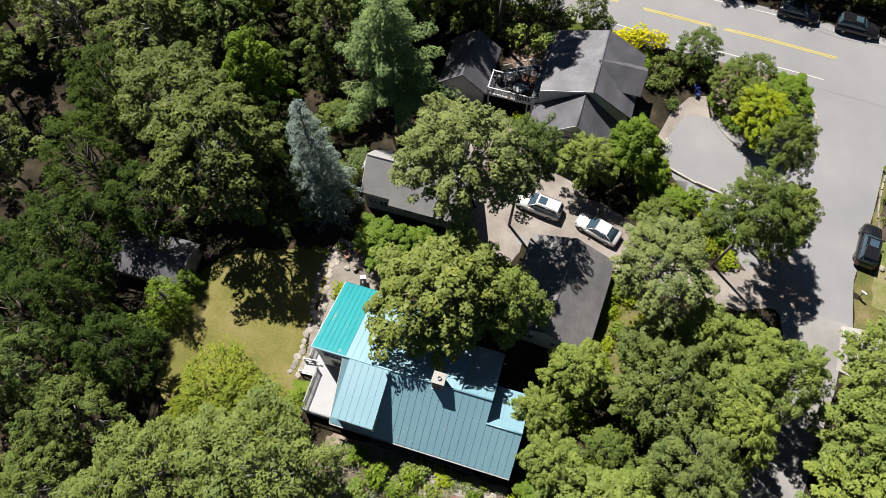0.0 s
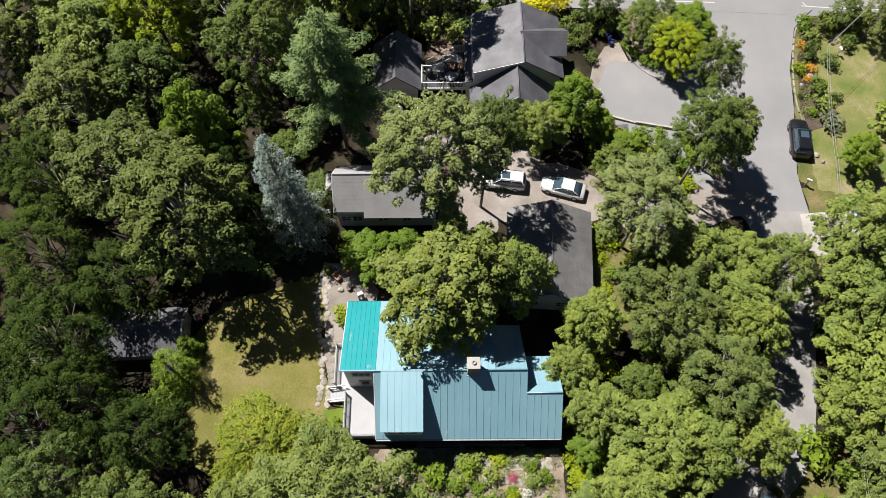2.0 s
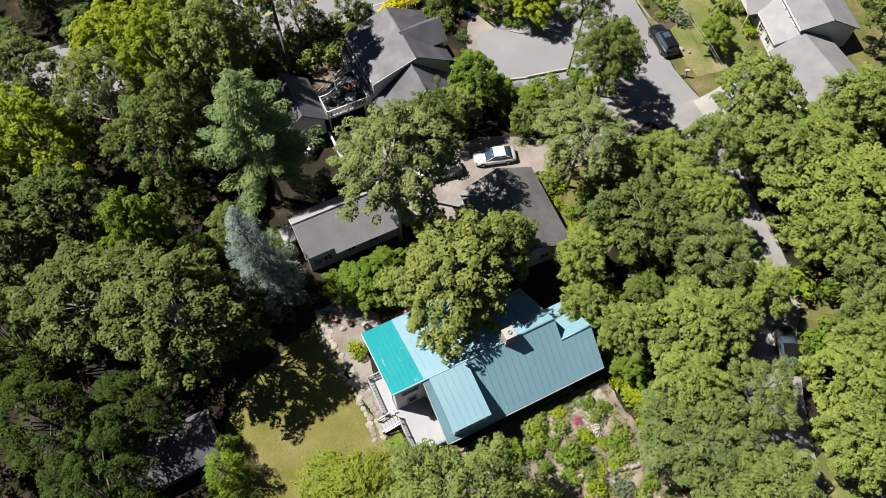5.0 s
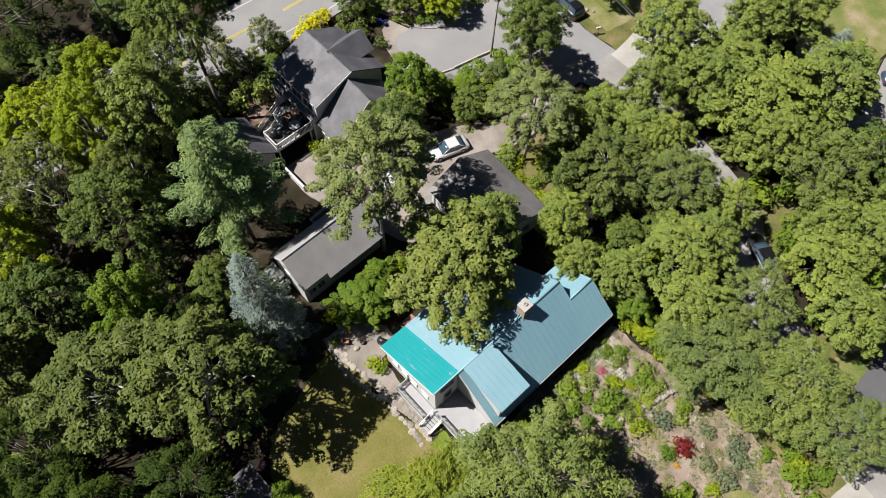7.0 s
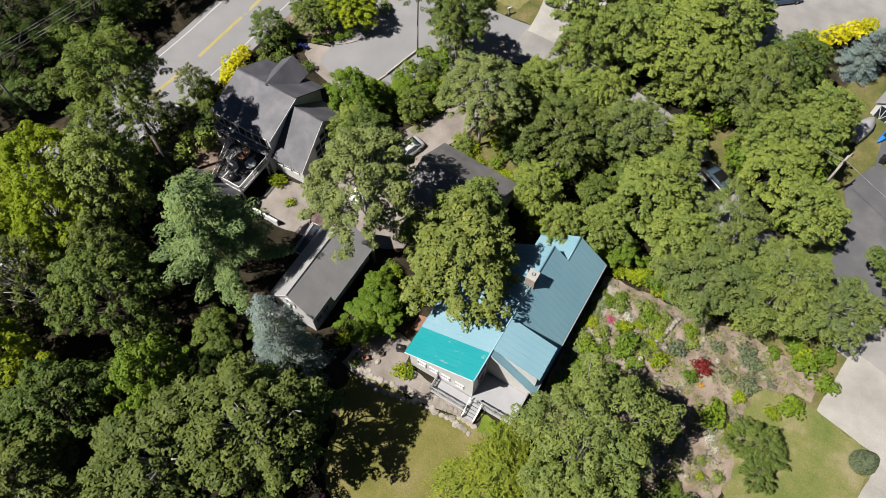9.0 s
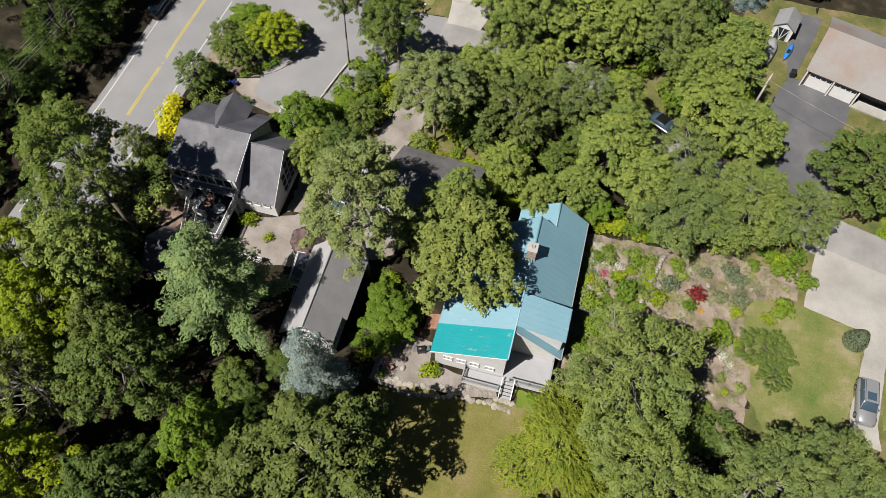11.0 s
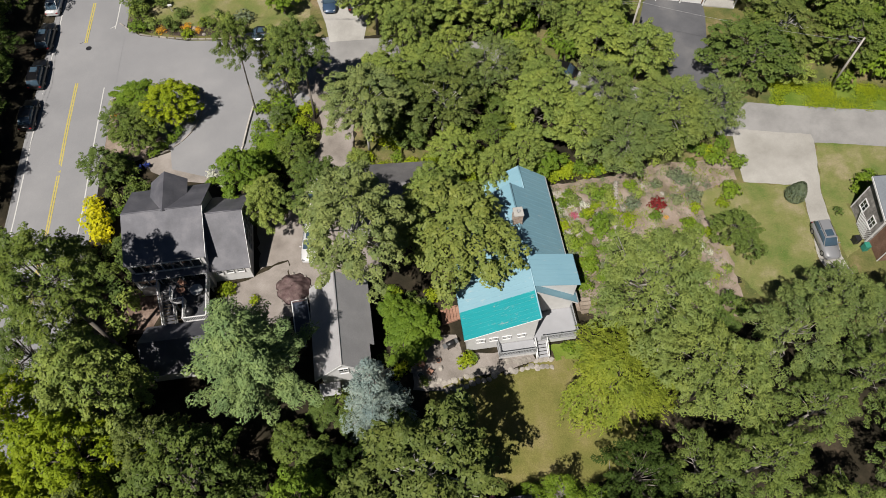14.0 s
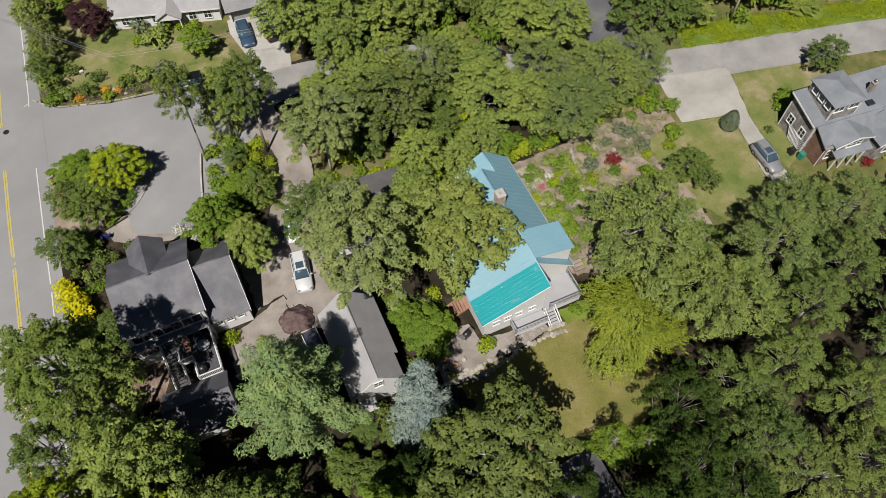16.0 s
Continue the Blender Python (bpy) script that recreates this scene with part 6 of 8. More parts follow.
TREES = [
    # round the teal house
    ("oak_d", -6.9, -2.0, 6.2, 14.2), ("oak_b", -7.8, 3.2, 3.9, 11.5),
    ("tall_oak", -16.2, -3.4, 5.4, 19.5), ("tall_pine", -18.9, 1.4, 3.1, 17.0), ("oak_b", -25.6, 7.0, 3.2, 7.5),
    ("bright", -28.2, 10.9, 2.9, 8.4), ("bright", -27.0, 13.6, 2.0, 4.6),
    ("blue_spruce", -16.3, -16.8, 3.3, 16.4), ("white_pine", -26.3, -12.6, 4.5, 19.6),
    ("bright", -12.2, -9.4, 2.9, 4.8), ("bright", -13.6, -6.4, 1.9, 3.6),
    ("willow", 6.4, -16.8, 5.4, 6.2),
    ("pine_a", 10.4, -10.4, 6.4, 14.0), ("pine_a", 13.8, -18.8, 5.9, 12.5),
    # grove to the north-east
    ("pine_a", 14.4, 10.0, 5.6, 8.2), ("pine_a", 20.4, 12.4, 5.6, 8.6), ("pine_b", 25.8, 12.4, 4.4, 8.2), ("oak_b", 9.8, 12.6, 4.0, 8.0),
    ("oak_c", -5.2, 17.2, 5.0, 10.5), ("pine_b", 0.6, 20.4, 4.4, 10.5), ("oak_a", 5.4, 15.2, 4.8, 10.5), ("oak_b", 5.4, 23.6, 2.6, 8.5), 
    ("oak_b", -6.6, 23.0, 4.0, 9.5), ("oak_b", -0.8, 8.4, 2.4, 6.5), ("oak_a", 2.8, 10.2, 2.8, 6.5), ("bright", 5.4, 10.0, 2.0, 3.6), ("oak_a", -4.8, 10.6, 3.2, 7.0),
    ("oak_b", 0.2, 35.6, 6.6, 12.0), ("oak_a", -11.3, 34.2, 4.9, 10.5), ("oak_b", -5.6, 37.6, 5.0, 10.0), ("pine_b", 9.7, 33.0, 5.0, 10.5), ("oak_a", 15.3, 25.4, 4.6, 9.0), ("oak_b", 17.4, 34.4, 4.4, 9.5), ("dark_a", 12.4, 30.0, 3.6, 8.0), ("oak_a", 17.2, 30.2, 3.8, 9.5), ("dark_b", -41.0, 47.8, 2.2, 6.5), ("understory", -42.4, 43.6, 1.8, 4.4),
    ("oak_b", -12.2, 25.2, 2.6, 6.0), ("oak_a", -10.6, 20.4, 3.4, 8.0), ("oak_a", 4.0, 41.4, 5.6, 10.5), ("dark_a", 12.5, 40.0, 4.6, 9.0),
    ("tall_oak", -14.2, 15.2, 4.5, 13.0), ("oak_b", -22.8, 24.6, 2.9, 11.5), ("tall_pine", -20.2, 21.3, 3.3, 15.0), ("tall_pine", -27.2, 22.8, 2.3, 15.0), ("bright", -25.0, 16.2, 1.9, 3.4), ("dark_a", -22.9, 15.2, 2.4, 4.2), ("understory", -24.2, 20.6, 1.6, 3.2), ("grey_shrub", -25.8, 28.4, 1.5, 2.2),
    ("dark_a", 33.0, 20.4, 6.2, 8.0), ("dark_b", 38.6, 24.0, 5.4, 8.0), ("dark_a", 46.5, 21.5, 5.0, 8.0), ("oak_b", 54, 19, 5.0, 8.0), ("oak_a", 63, 16.5, 5.0, 8.0), ("dark_a", 40, 30, 4.4, 7.5), ("oak_b", 49, 29, 5.4, 8.0), ("dark_b", 58, 27, 5.4, 8.5),
    ("dark_a", 23.9, -2.0, 2.7, 4.0), ("dark_a", 25.0, -4.2, 1.7, 3.2), ("pine_b", 23.0, -16.2, 5.4, 10.5), ("pine_a", 29.6, -12.6, 4.0, 8.5), ("pine_b", 33.5, -15.5, 5.0, 9.0), ("oak_b", 43.5, -16.5, 3.2, 6.0),
    ("oak_b", -8.4, 26.6, 3.4, 10.0), ("oak_a", -3.6, 23.8, 2.8, 8.5), ("oak_b", -5.4, 33.2, 4.8, 10.5), ("oak_b", 4.4, 31.4, 4.0, 10.0), ("oak_b", 13.4, 27.8, 3.4, 9.0), ("pine_b", 13.6, 16.2, 4.4, 9.0), ("oak_b", 20.0, 22.0, 4.0, 9.0),
    # wood to the south and west
    # hemlocks at x -15.2 and -19.6 are added, standing in for deep shade
    ("oak_c", -12.8, -24.6, 6.2, 17.5), ("oak_c", -17.6, -30.4, 6.0, 15.5), ("bright", -22.6, -25.4, 3.2, 14.5), ("hemlock", -8.6, -31.2, 4.2, 10.5), ("hemlock", -15.2, -19.8, 2.6, 8.5), ("hemlock", -19.6, -22.6, 3.0, 10.0),
    ("dark_a", -32.6, -21.6, 5.4, 14.0), ("oak_b", -39.4, -13.4, 4.8, 16.0), ("yellowish", -41.4, -18.8, 4.6, 15.0), ("dark_b", -35.4, -18.4, 4.2, 13.0), ("yellowish", -36.4, -32.0, 5.2, 14.5), ("dark_b", -39.6, -25.4, 5.2, 14.0), ("dark_a", -28.5, -31.5, 5.2, 13.0),
    ("tall_pine", -41.2, -5.8, 4.7, 21.0), ("dark_a", -43.6, -8.8, 2.8, 8.5), ("dark_b", -45.3, -0.8, 1.5, 4.5), ("yellowish", -46.4, -22.5, 4.8, 12.5), ("dark_b", -46.5, -31.5, 5.0, 13.0), ("oak_b", -33.5, -37.5, 5.4, 13.5),
    ("oak_c", -25.8, -37.5, 5.6, 13.5), ("hemlock", -18.5, -39.0, 5.0, 13.0), ("hemlock", -10.6, -37.6, 4.8, 12.5), ("hemlock", -2.6, -35.0, 5.0, 13.0), ("hemlock", 4.2, -35.6, 4.8, 11.5), ("hemlock", 5.2, -26.8, 3.8, 11.5), ("hemlock", 2.4, -31.4, 3.6, 13.0), ("pine_c", 8.8, -32.4, 4.2, 13.0),
    ("young_fir", -1.2, -26.4, 2.1, 6.6), ("young_fir", 2.0, -27.4, 1.9, 5.0), ("young_fir", -3.6, -25.8, 1.3, 3.6),
    ("pine_c", 10.5, -27.5, 5.0, 10.5), ("pine_c", 16.0, -26.6, 5.0, 10.5), ("pine_c", 22.0, -23.0, 5.0, 10.5), ("pine_c", 28.0, -21.0, 5.0, 10.0), ("pine_c", 35.0, -24.0, 5.0, 10.0), ("dark_b", 12.0, -35.5, 5.2, 10.5), ("pine_c", 20.0, -32.5, 5.2, 10.5), ("pine_c", 29.0, -29.5, 5.2, 10.0), ("dark_a", 8.0, -42.5, 5.4, 11.0), ("oak_b", 42.0, -22.0, 5.0, 9.5), ("dark_a", 41.0, -33.0, 5.4, 9.5), ("dark_b", -9.0, -46.5, 5.4, 12.0), ("oak_b", -40.5, -42.0, 5.6, 13.0), ("dark_a", -50.5, -40.5, 5.0, 13.0), ("dark_b", -25, -48, 5.4, 13), ("hemlock", 1.0, -46, 5.4, 12), ("dark_b", -33, -49, 5.4, 13), ("dark_a", -18, -54, 5.4, 12), ("oak_b", -26, -58, 5.4, 12), ("dark_a", -35, -58, 5.4, 12), ("dark_b", -11, -56, 5.4, 12), ("oak_b", -44, -52, 5.4, 13), ("dark_b", -2, -55, 5.4, 12), ("pine_c", 17.6, -38.0, 5.0, 10.0),
    # far side of the main road
    ("hemlock", -65.0, -16, 5.6, 12.0), ("hemlock", -66.5, -5, 5.4, 9.0), ("hemlock", -63.4, 6, 5.2, 11.0), ("hemlock", -60.6, 16, 5.2, 10.0), ("hemlock", -60.2, 25, 5.4, 10.0), ("hemlock", -59.8, 35, 5.4, 10.0), ("hemlock", -59.4, 45, 5.4, 10.0), ("hemlock", -58.8, 55, 5.4, 10.0), ("hemlock", -71, 0, 6, 12), ("dark_a", -69, 20, 6, 14), ("dark_b", -68, 42, 6, 13), ("hemlock", -64, -29, 5.6, 13),
    # by the dark-roofed house, the island and the north lawn
    ("dark_b", -45.4, 3.4, 1.9, 6.5), ("yellowish", -47.4, -14.6, 4.4, 13.5), ("dark_a", -46.6, -8.0, 3.8, 11.5), ("dark_b", -46.6, -2.6, 2.6, 9.0), ("yellowish", -36.5, 22.9, 3.2, 6.2), ("bright", -40.6, 25.4, 3.0, 4.0), ("dark_a", -39.2, 22.4, 3.0, 4.6), ("dark_a", -44.0, 15.6, 2.6, 5.0), ("dark_a", -40.8, 19.6, 2.6, 4.8), ("dark_a", -42.6, 21.6, 2.4, 4.6),
    ("purple", -35.4, 49.8, 2.9, 5.0), ("dark_b", -40.6, 46.0, 2.2, 6.5), ("oak_b", -42.0, 53.0, 2.4, 6.0),
    ("bright", -23.2, 39.9, 2.1, 5.0), ("oak_b", -6.6, 44.0, 4.6, 9.0), ("blue_spruce", 1.6, 46.6, 3.0, 9.0), ("oak_a", -5.0, 50.0, 4.6, 9.0), ("oak_b", 26.0, 52.0, 4.0, 8.0), ("oak_a", -30, 60, 5.5, 11), ("dark_a", -15, 58, 5.5, 11), ("oak_b", 46, 42, 5.5, 10), ("dark_a", 49.8, 5.3, 2.7, 5.0), ("blue_spruce", 19.6, 48.6, 2.7, 7.0),
]
for key, x, y, r, h in TREES:
    if key[:3] in ("oak", "dar", "pin") and h < 13 and r > 3:
        r *= 0.9
    if key in ("oak_a", "oak_b") and x > -13 and y > 8:
        h *= 0.84 + 0.36 * random.Random(int(x * 31 + y * 7)).random()
    if key[:3] == "dar" and y < -12 and h < 14.4:
        r *= 0.9
    if key == "pine_c" and y < -20:
        r *= 0.88
    put(key, x, y, r, h)


def undergrowth(poly, n, gap, keys, seed, rr=(1.8, 3.2), hh=(3.0, 7.0)):
    """Young trees and bushes scattered inside a region of the wood."""
    rng = random.Random(seed)
    done = []
    for _ in range(n * 30):
        x, y = rng.uniform(min(p[0] for p in poly), max(p[0] for p in poly)), rng.uniform(min(p[1] for p in poly), max(p[1] for p in poly))
        inside = False
        for (ax, ay), (bx, by) in zip(poly, poly[1:] + poly[:1]):
            if (ay > y) != (by > y) and x < (bx - ax) * (y - ay) / (by - ay) + ax:
                inside = not inside
        if not inside or any((x - a) ** 2 + (y - b) ** 2 < gap * gap for a, b in done):
            continue
        done.append((x, y))
        put(rng.choice(keys), x, y, rng.uniform(*rr), rng.uniform(*hh))
        if len(done) >= n:
            break


undergrowth([(-48, -10.5), (-30.5, -11.5), (-22.5, -16), (-20.0, -21), (-12, -21), (-10.5, -26), (-12, -34), (-2, -36), (6, -30), (10, -24), (36, -20), (36, -34), (6, -46), (-30, -52), (-50, -46)], 16, 5.0, ["understory", "understory", "understory_b"], 5)
undergrowth([(-57.5, -40), (-58, -5), (-58.5, 50), (-66, 50), (-66, -40)], 26, 3.6, ["understory"], 6, (2.0, 3.0), (3, 5))
undergrowth([(-27.2, 15), (-22, 13.2), (-20.4, 17), (-20.2, 22), (-22.4, 26), (-26.8, 25.6), (-27.6, 20)], 20, 1.7, ["shrub", "shrub", "shrub_lime", "shrub_olive"], 7, (0.9, 1.5), (0.9, 2.0))
undergrowth([(-16, 20), (-16, 13.4), (-8, 13), (-3, 9.5), (6, 9), (6, 12), (8, 22), (2, 26), (-8, 27), (-15, 25)], 30, 2.3, ["shrub", "shrub_lime", "shrub_olive", "understory_b"], 8, (1.0, 1.9), (0.9, 2.4))
undergrowth([(6, 8.6), (14, 8.9), (20, 9.2), (27.5, 9.0), (29, 12), (18, 17), (8, 12)], 24, 1.7, ["shrub", "shrub_lime", "shrub_olive"], 9, (0.9, 1.5), (0.8, 1.8))
undergrowth([(10, 26), (20, 21), (23, 24), (21, 34), (12, 44), (2, 44), (-12, 40), (-12, 35), (2, 31)], 36, 3.0, ["understory_b", "understory", "shrub"], 10, (1.4, 2.8), (2.0, 6.0))
undergrowth([(36, 17.5), (44, 16), (62, 12), (66, 24), (52, 34), (36, 30)], 30, 2.8, ["understory_b", "understory", "shrub"], 11, (1.4, 2.8), (1.6, 5.0))
undergrowth([(-15.8, 12.6), (-8, 12.2), (-4, 8.6), (8, 8.2), (14, 8.6), (14, 10), (2, 10.4), (-6, 13.2), (-16, 14.4)], 30, 1.3, ["shrub_lime", "shrub", "shrub_lime"], 14, (0.7, 1.3), (0.7, 1.4))
undergrowth([(-15.4, -10.6), (-13.6, -12.4), (-9.8, -8.2), (-10.2, -3.4), (-15.2, -2.6)], 16, 1.2, ["shrub_lime", "shrub", "shrub_dark"], 15, (0.6, 1.2), (0.7, 1.6))
undergrowth([(6.0, 6.6), (6.0, -5.5), (9, -5.5), (12.6, -2.5), (12.6, 6.6)], 26, 1.3, ["shrub_lime", "shrub_olive", "shrub_olive", "shrub", "grey_shrub"], 16, (0.7, 1.25), (0.6, 1.2))
undergrowth([(-46, -11), (-40.6, -11), (-40.2, 0), (-41, 6), (-45.6, 6)], 20, 1.7, ["shrub_dark", "understory", "shrub_olive"], 17, (1.0, 1.9), (1.4, 3.6))
undergrowth([(9, -14), (16, -13), (22, -12), (22, -9), (15, -8.5), (9, -12)], 14, 1.5, ["shrub_dark", "shrub_olive", "understory"], 18, (0.9, 1.6), (1.0, 2.6))
undergrowth([(-24, -15.5), (-14.5, -19.5), (-12, -20.5), (-15, -15), (-19, -14.4)], 16, 1.4, ["shrub_dark", "understory", "shrub_dark"], 19, (0.9, 1.7), (1.0, 3.0))
put("oak_b", 6.6, 18.4, 3.0, 9.0)
# dark young trees added to darken gaps where the sunlit floor showed
for x, y in ((1.8, 17.6), (-9.6, 15.8), (-11.4, 17.8), (0.2, 14.6), (10.4, 16.0), (-24.6, -18.4), (-22.2, -20.2)):
    put("understory", x, y, 2.2, 4.6)


def garden_cover(poly, n, mat, seed, label, size=(0.25, 0.6), leaf=(0.07, 0.17)):
    """Low garden plants in loose drifts, joined into one sheet of stuff."""
    rng = np.random.default_rng(seed)
    C, Rr = [], []
    xs, ys = [q[0] for q in poly], [q[1] for q in poly]
    while len(C) < n:
        x, y = rng.uniform(min(xs), max(xs)), rng.uniform(min(ys), max(ys))
        inside = False
        for (ax, ay), (bx, by) in zip(poly, poly[1:] + poly[:1]):
            if (ay > y) != (by > y) and x < (bx - ax) * (y - ay) / (by - ay) + ax:
                inside = not inside
        if not inside or math.sin(x * 0.9 + seed) * math.sin(y * 1.1 + seed * 2) < -0.25:
            continue
        r = rng.uniform(*size)
        C.append((x, y, land(x, y) + 0.35 * r))
        Rr.append(r)
    P, N, L, W = puffs(rng, np.array(C), Rr, 150, 0.6, 0.6, leaf, 0.55)
    ob = new("garden_plants", leaf_mesh("garden_plants", P, N, L, W, mat, rng))
    tagged(ob, label, "plants", kind="stuff")


GARDEN = [(5.4, 7.4), (5.4, -7), (8, -8.5), (13, -5.5), (18, -9.5), (22, -10.5), (22.8, -5), (22.2, 4.0), (27, 5.6), (27, 8.4), (20, 8.8), (13, 8.0)]
garden_cover(GARDEN, 230, M_LIME, 31, "drifts of yellow-green perennials in the garden bed")
garden_cover(GARDEN, 300, M_GREY_GREEN, 32, "drifts of grey-green herbs in the garden bed")
garden_cover(GARDEN, 240, M_OAK, 33, "drifts of olive-green perennials in the garden bed")
garden_cover(GARDEN, 40, M_WHITE_FLOWER, 34, "scattered white flowers in the garden bed", (0.12, 0.3), (0.05, 0.1))
garden_cover(GARDEN, 24, M_PINK_FLOWER, 35, "scattered pink flowers in the garden bed", (0.12, 0.28), (0.05, 0.1))
garden_cover([(-44.4, 41.6), (-42.4, 39.2), (-36, 37.4), (-30, 36.6), (-28, 38), (-35, 39.4), (-41, 41.6), (-43, 50), (-44.2, 50)], 110, M_OAK, 36, "low green plants in the flower bed along the kerb")
garden_cover([(-15.8, 12.6), (-8, 12.2), (-4, 8.6), (8, 8.2), (14, 8.6), (14, 9.6), (2, 10.2), (-6, 13.0), (-16, 14.2)], 150, M_LIME, 37, "bright rough grass and weeds at the grove's edge", (0.3, 0.7))
garden_cover([(-28, 13), (-21, 12.6), (-20.2, 17), (-20.2, 22), (-22.4, 26.6), (-27, 26), (-28, 20)], 150, M_LIME, 38, "bright weeds and grass on the bank beside the lane", (0.3, 0.7))
garden_cover([(36, 15.6), (43, 14.2), (55, 11.6), (70, 8.4), (70, 12), (55, 15), (43, 18), (37, 19.5)], 380, M_LIME, 39, "tall yellow-green weeds along the lane", (0.4, 1.0))
undergrowth([(-43.5, 10.4), (-40.6, 10.4), (-39.6, 13.5), (-41.5, 17.4), (-44.6, 17.6)], 14, 1.2, ["shrub_dark", "shrub_olive", "shrub"], 20, (0.8, 1.4), (0.9, 2.0))

# ---- vehicles ----


def loft(rows, close=True):
    """A skin through rings of points."""
    bm = bmesh.new()
    rings = [[bm.verts.new(p) for p in r] for r in rows]
    n = len(rings[0])
    for a, b in zip(rings, rings[1:]):
        for i in range(n):
            j = (i + 1) % n
            bm.faces.new((a[i], a[j], b[j], b[i])).smooth = True
    bm.faces.new(rings[0][::-1])
    bm.faces.new(rings[-1])
    bmesh.ops.recalc_face_normals(bm, faces=bm.faces)
    return bm


def ring_at(x, hw, z0, z1, inset):
    """A rounded box section across a car at x."""
    return [(x, -hw * 0.92, z0), (x, hw * 0.92, z0), (x, hw, z0 + 0.12), (x, hw, (z0 + z1) / 2 + 0.08), (x, hw - inset, z1), (x, -hw + inset, z1), (x, -hw, (z0 + z1) / 2 + 0.08), (x, -hw, z0 + 0.12)]


def car(x, y, rz, paint, label, L=4.6, W=1.85, H=1.5, kind="saloon"):
    """A parked car that faces along its own +x."""
    t = thing("car" if kind != "pickup" else "pickup_truck", label, "car" if kind != "pickup" else "truck", pose(x, y, land(x, y) + 0.06, 0, 0, rz))
    hw, h = W / 2, L / 2
    belt = H * (0.60 if kind != "suv" else 0.58)
    body = [(-h, hw * 0.80, 0.34, belt * 0.86, 0.10), (-h + 0.12, hw * 0.93, 0.26, belt * 0.97, 0.09), (-h + 0.7, hw, 0.22, belt, 0.08), (-0.2, hw, 0.20, belt, 0.07), (h * 0.38, hw, 0.20, belt * 0.99, 0.08),
            (h * 0.62, hw * 0.98, 0.22, belt * 0.93, 0.14), (h - 0.35, hw * 0.93, 0.24, belt * 0.84, 0.20), (h - 0.08, hw * 0.80, 0.28, belt * 0.72, 0.2), (h, hw * 0.66, 0.34, belt * 0.58, 0.16)]
    part("body", loft([ring_at(*r) for r in body]), paint, t)
    # glass house and roof
    back, front = {"saloon": (-h * 0.80, h * 0.46), "suv": (-h * 0.96, h * 0.42), "pickup": (-h * 0.14, h * 0.44)}[kind]
    rb, rf = {"saloon": (-h * 0.46, h * 0.06), "suv": (-h * 0.84, h * 0.10), "pickup": (-h * 0.08, h * 0.12)}[kind]
    g = [(back, hw * 0.86, belt - 0.05, belt + 0.01, 0.03), (rb, hw * 0.84, belt - 0.05, H - 0.05, 0.16), ((rb + rf) / 2, hw * 0.85, belt - 0.05, H - 0.02, 0.16), (rf, hw * 0.84, belt - 0.05, H - 0.06, 0.16), (front, hw * 0.82, belt - 0.06, belt, 0.05)]
    part("cabin", loft([ring_at(*r) for r in g]), M_GLASSBLUE, t, "cabin of dark tinted glass")
    rw = hw * 0.85 - 0.15
    bm = bmesh.new()
    box(bm, rb - 0.06, rf + 0.05, -rw - 0.02, rw + 0.02, H - 0.075, H + 0.012, bevel=0.03)
    part("roof", bm, paint, t)
    for s in (-1, 1):
        for q in ((rf, front), (rb, back)):
            bm = bmesh.new()
            tube(bm, (q[0], s * (rw + 0.02), H - 0.05), (q[1], s * hw * 0.82, belt), 0.035, 0.045, 6)
            part("pillar", bm, paint, t)
        if kind != "pickup":
            bm = bmesh.new()
            tube(bm, ((rb + rf) / 2, s * (rw + 0.02), H - 0.05), ((rb + rf) / 2 - 0.05, s * hw * 0.87, belt), 0.035, 0.04, 6)
            part("pillar", bm, paint, t)
        part("wing_mirror", boxes((front - 0.35, front - 0.2, min(s * hw * 0.95, s * (hw + 0.17)), max(s * hw * 0.95, s * (hw + 0.17)), belt, belt + 0.13), bevel=0.03), paint, t)
        part("headlight", boxes((h - 0.30, h - 0.06, min(s * hw * 0.48, s * hw * 0.80), max(s * hw * 0.48, s * hw * 0.80), belt * 0.62, belt * 0.76), bevel=0.03), M_STEEL, t)
        part("tail_light", boxes((-h - 0.01, -h + 0.16, min(s * hw * 0.56, s * hw * 0.86), max(s * hw * 0.56, s * hw * 0.86), belt * 0.66, belt * 0.86), bevel=0.02), M_REDLAMP, t)
        for wx in (-h * 0.60, h * 0.62):
            bm = bmesh.new()
            tube(bm, (0, -0.11, 0), (0, 0.11, 0), 0.33, 0.33, 18)
            w = part("wheel", bm, M_RUBBER, t, "black rubber tyre")
            w.matrix_basis = pose(wx, s * (hw - 0.10), 0.33)
            bm = bmesh.new()
            tube(bm, (0, s * 0.10, 0), (0, s * 0.125, 0), 0.21, 0.19, 12)
            part("rim", bm, M_STEEL, w, "grey alloy rim")
    if kind == "suv":
        for s in (-1, 1):
            bm = bmesh.new()
            tube(bm, (rb + 0.1, s * (rw - 0.05), H + 0.05), (rf - 0.05, s * (rw - 0.05), H + 0.05), 0.02, 0.02, 6)
            part("roof_rail", bm, M_BLACK, t)
        part("sunroof", boxes((rf - 0.95, rf - 0.15, -0.42, 0.42, H + 0.012, H + 0.02)), M_GLASSBLUE, t)
    if kind == "pickup":
        part("bed", boxes((-h + 0.12, back - 0.12, -hw * 0.78, hw * 0.78, belt - 0.02, belt + 0.012)), M_BLACK, t)
        for s in (-1, 1):
            part("bed_rail", boxes((-h + 0.06, back - 0.05, s * hw * 0.86 - 0.06, s * hw * 0.86 + 0.06, belt - 0.05, belt + 0.06), bevel=0.02), paint, t)
    return t


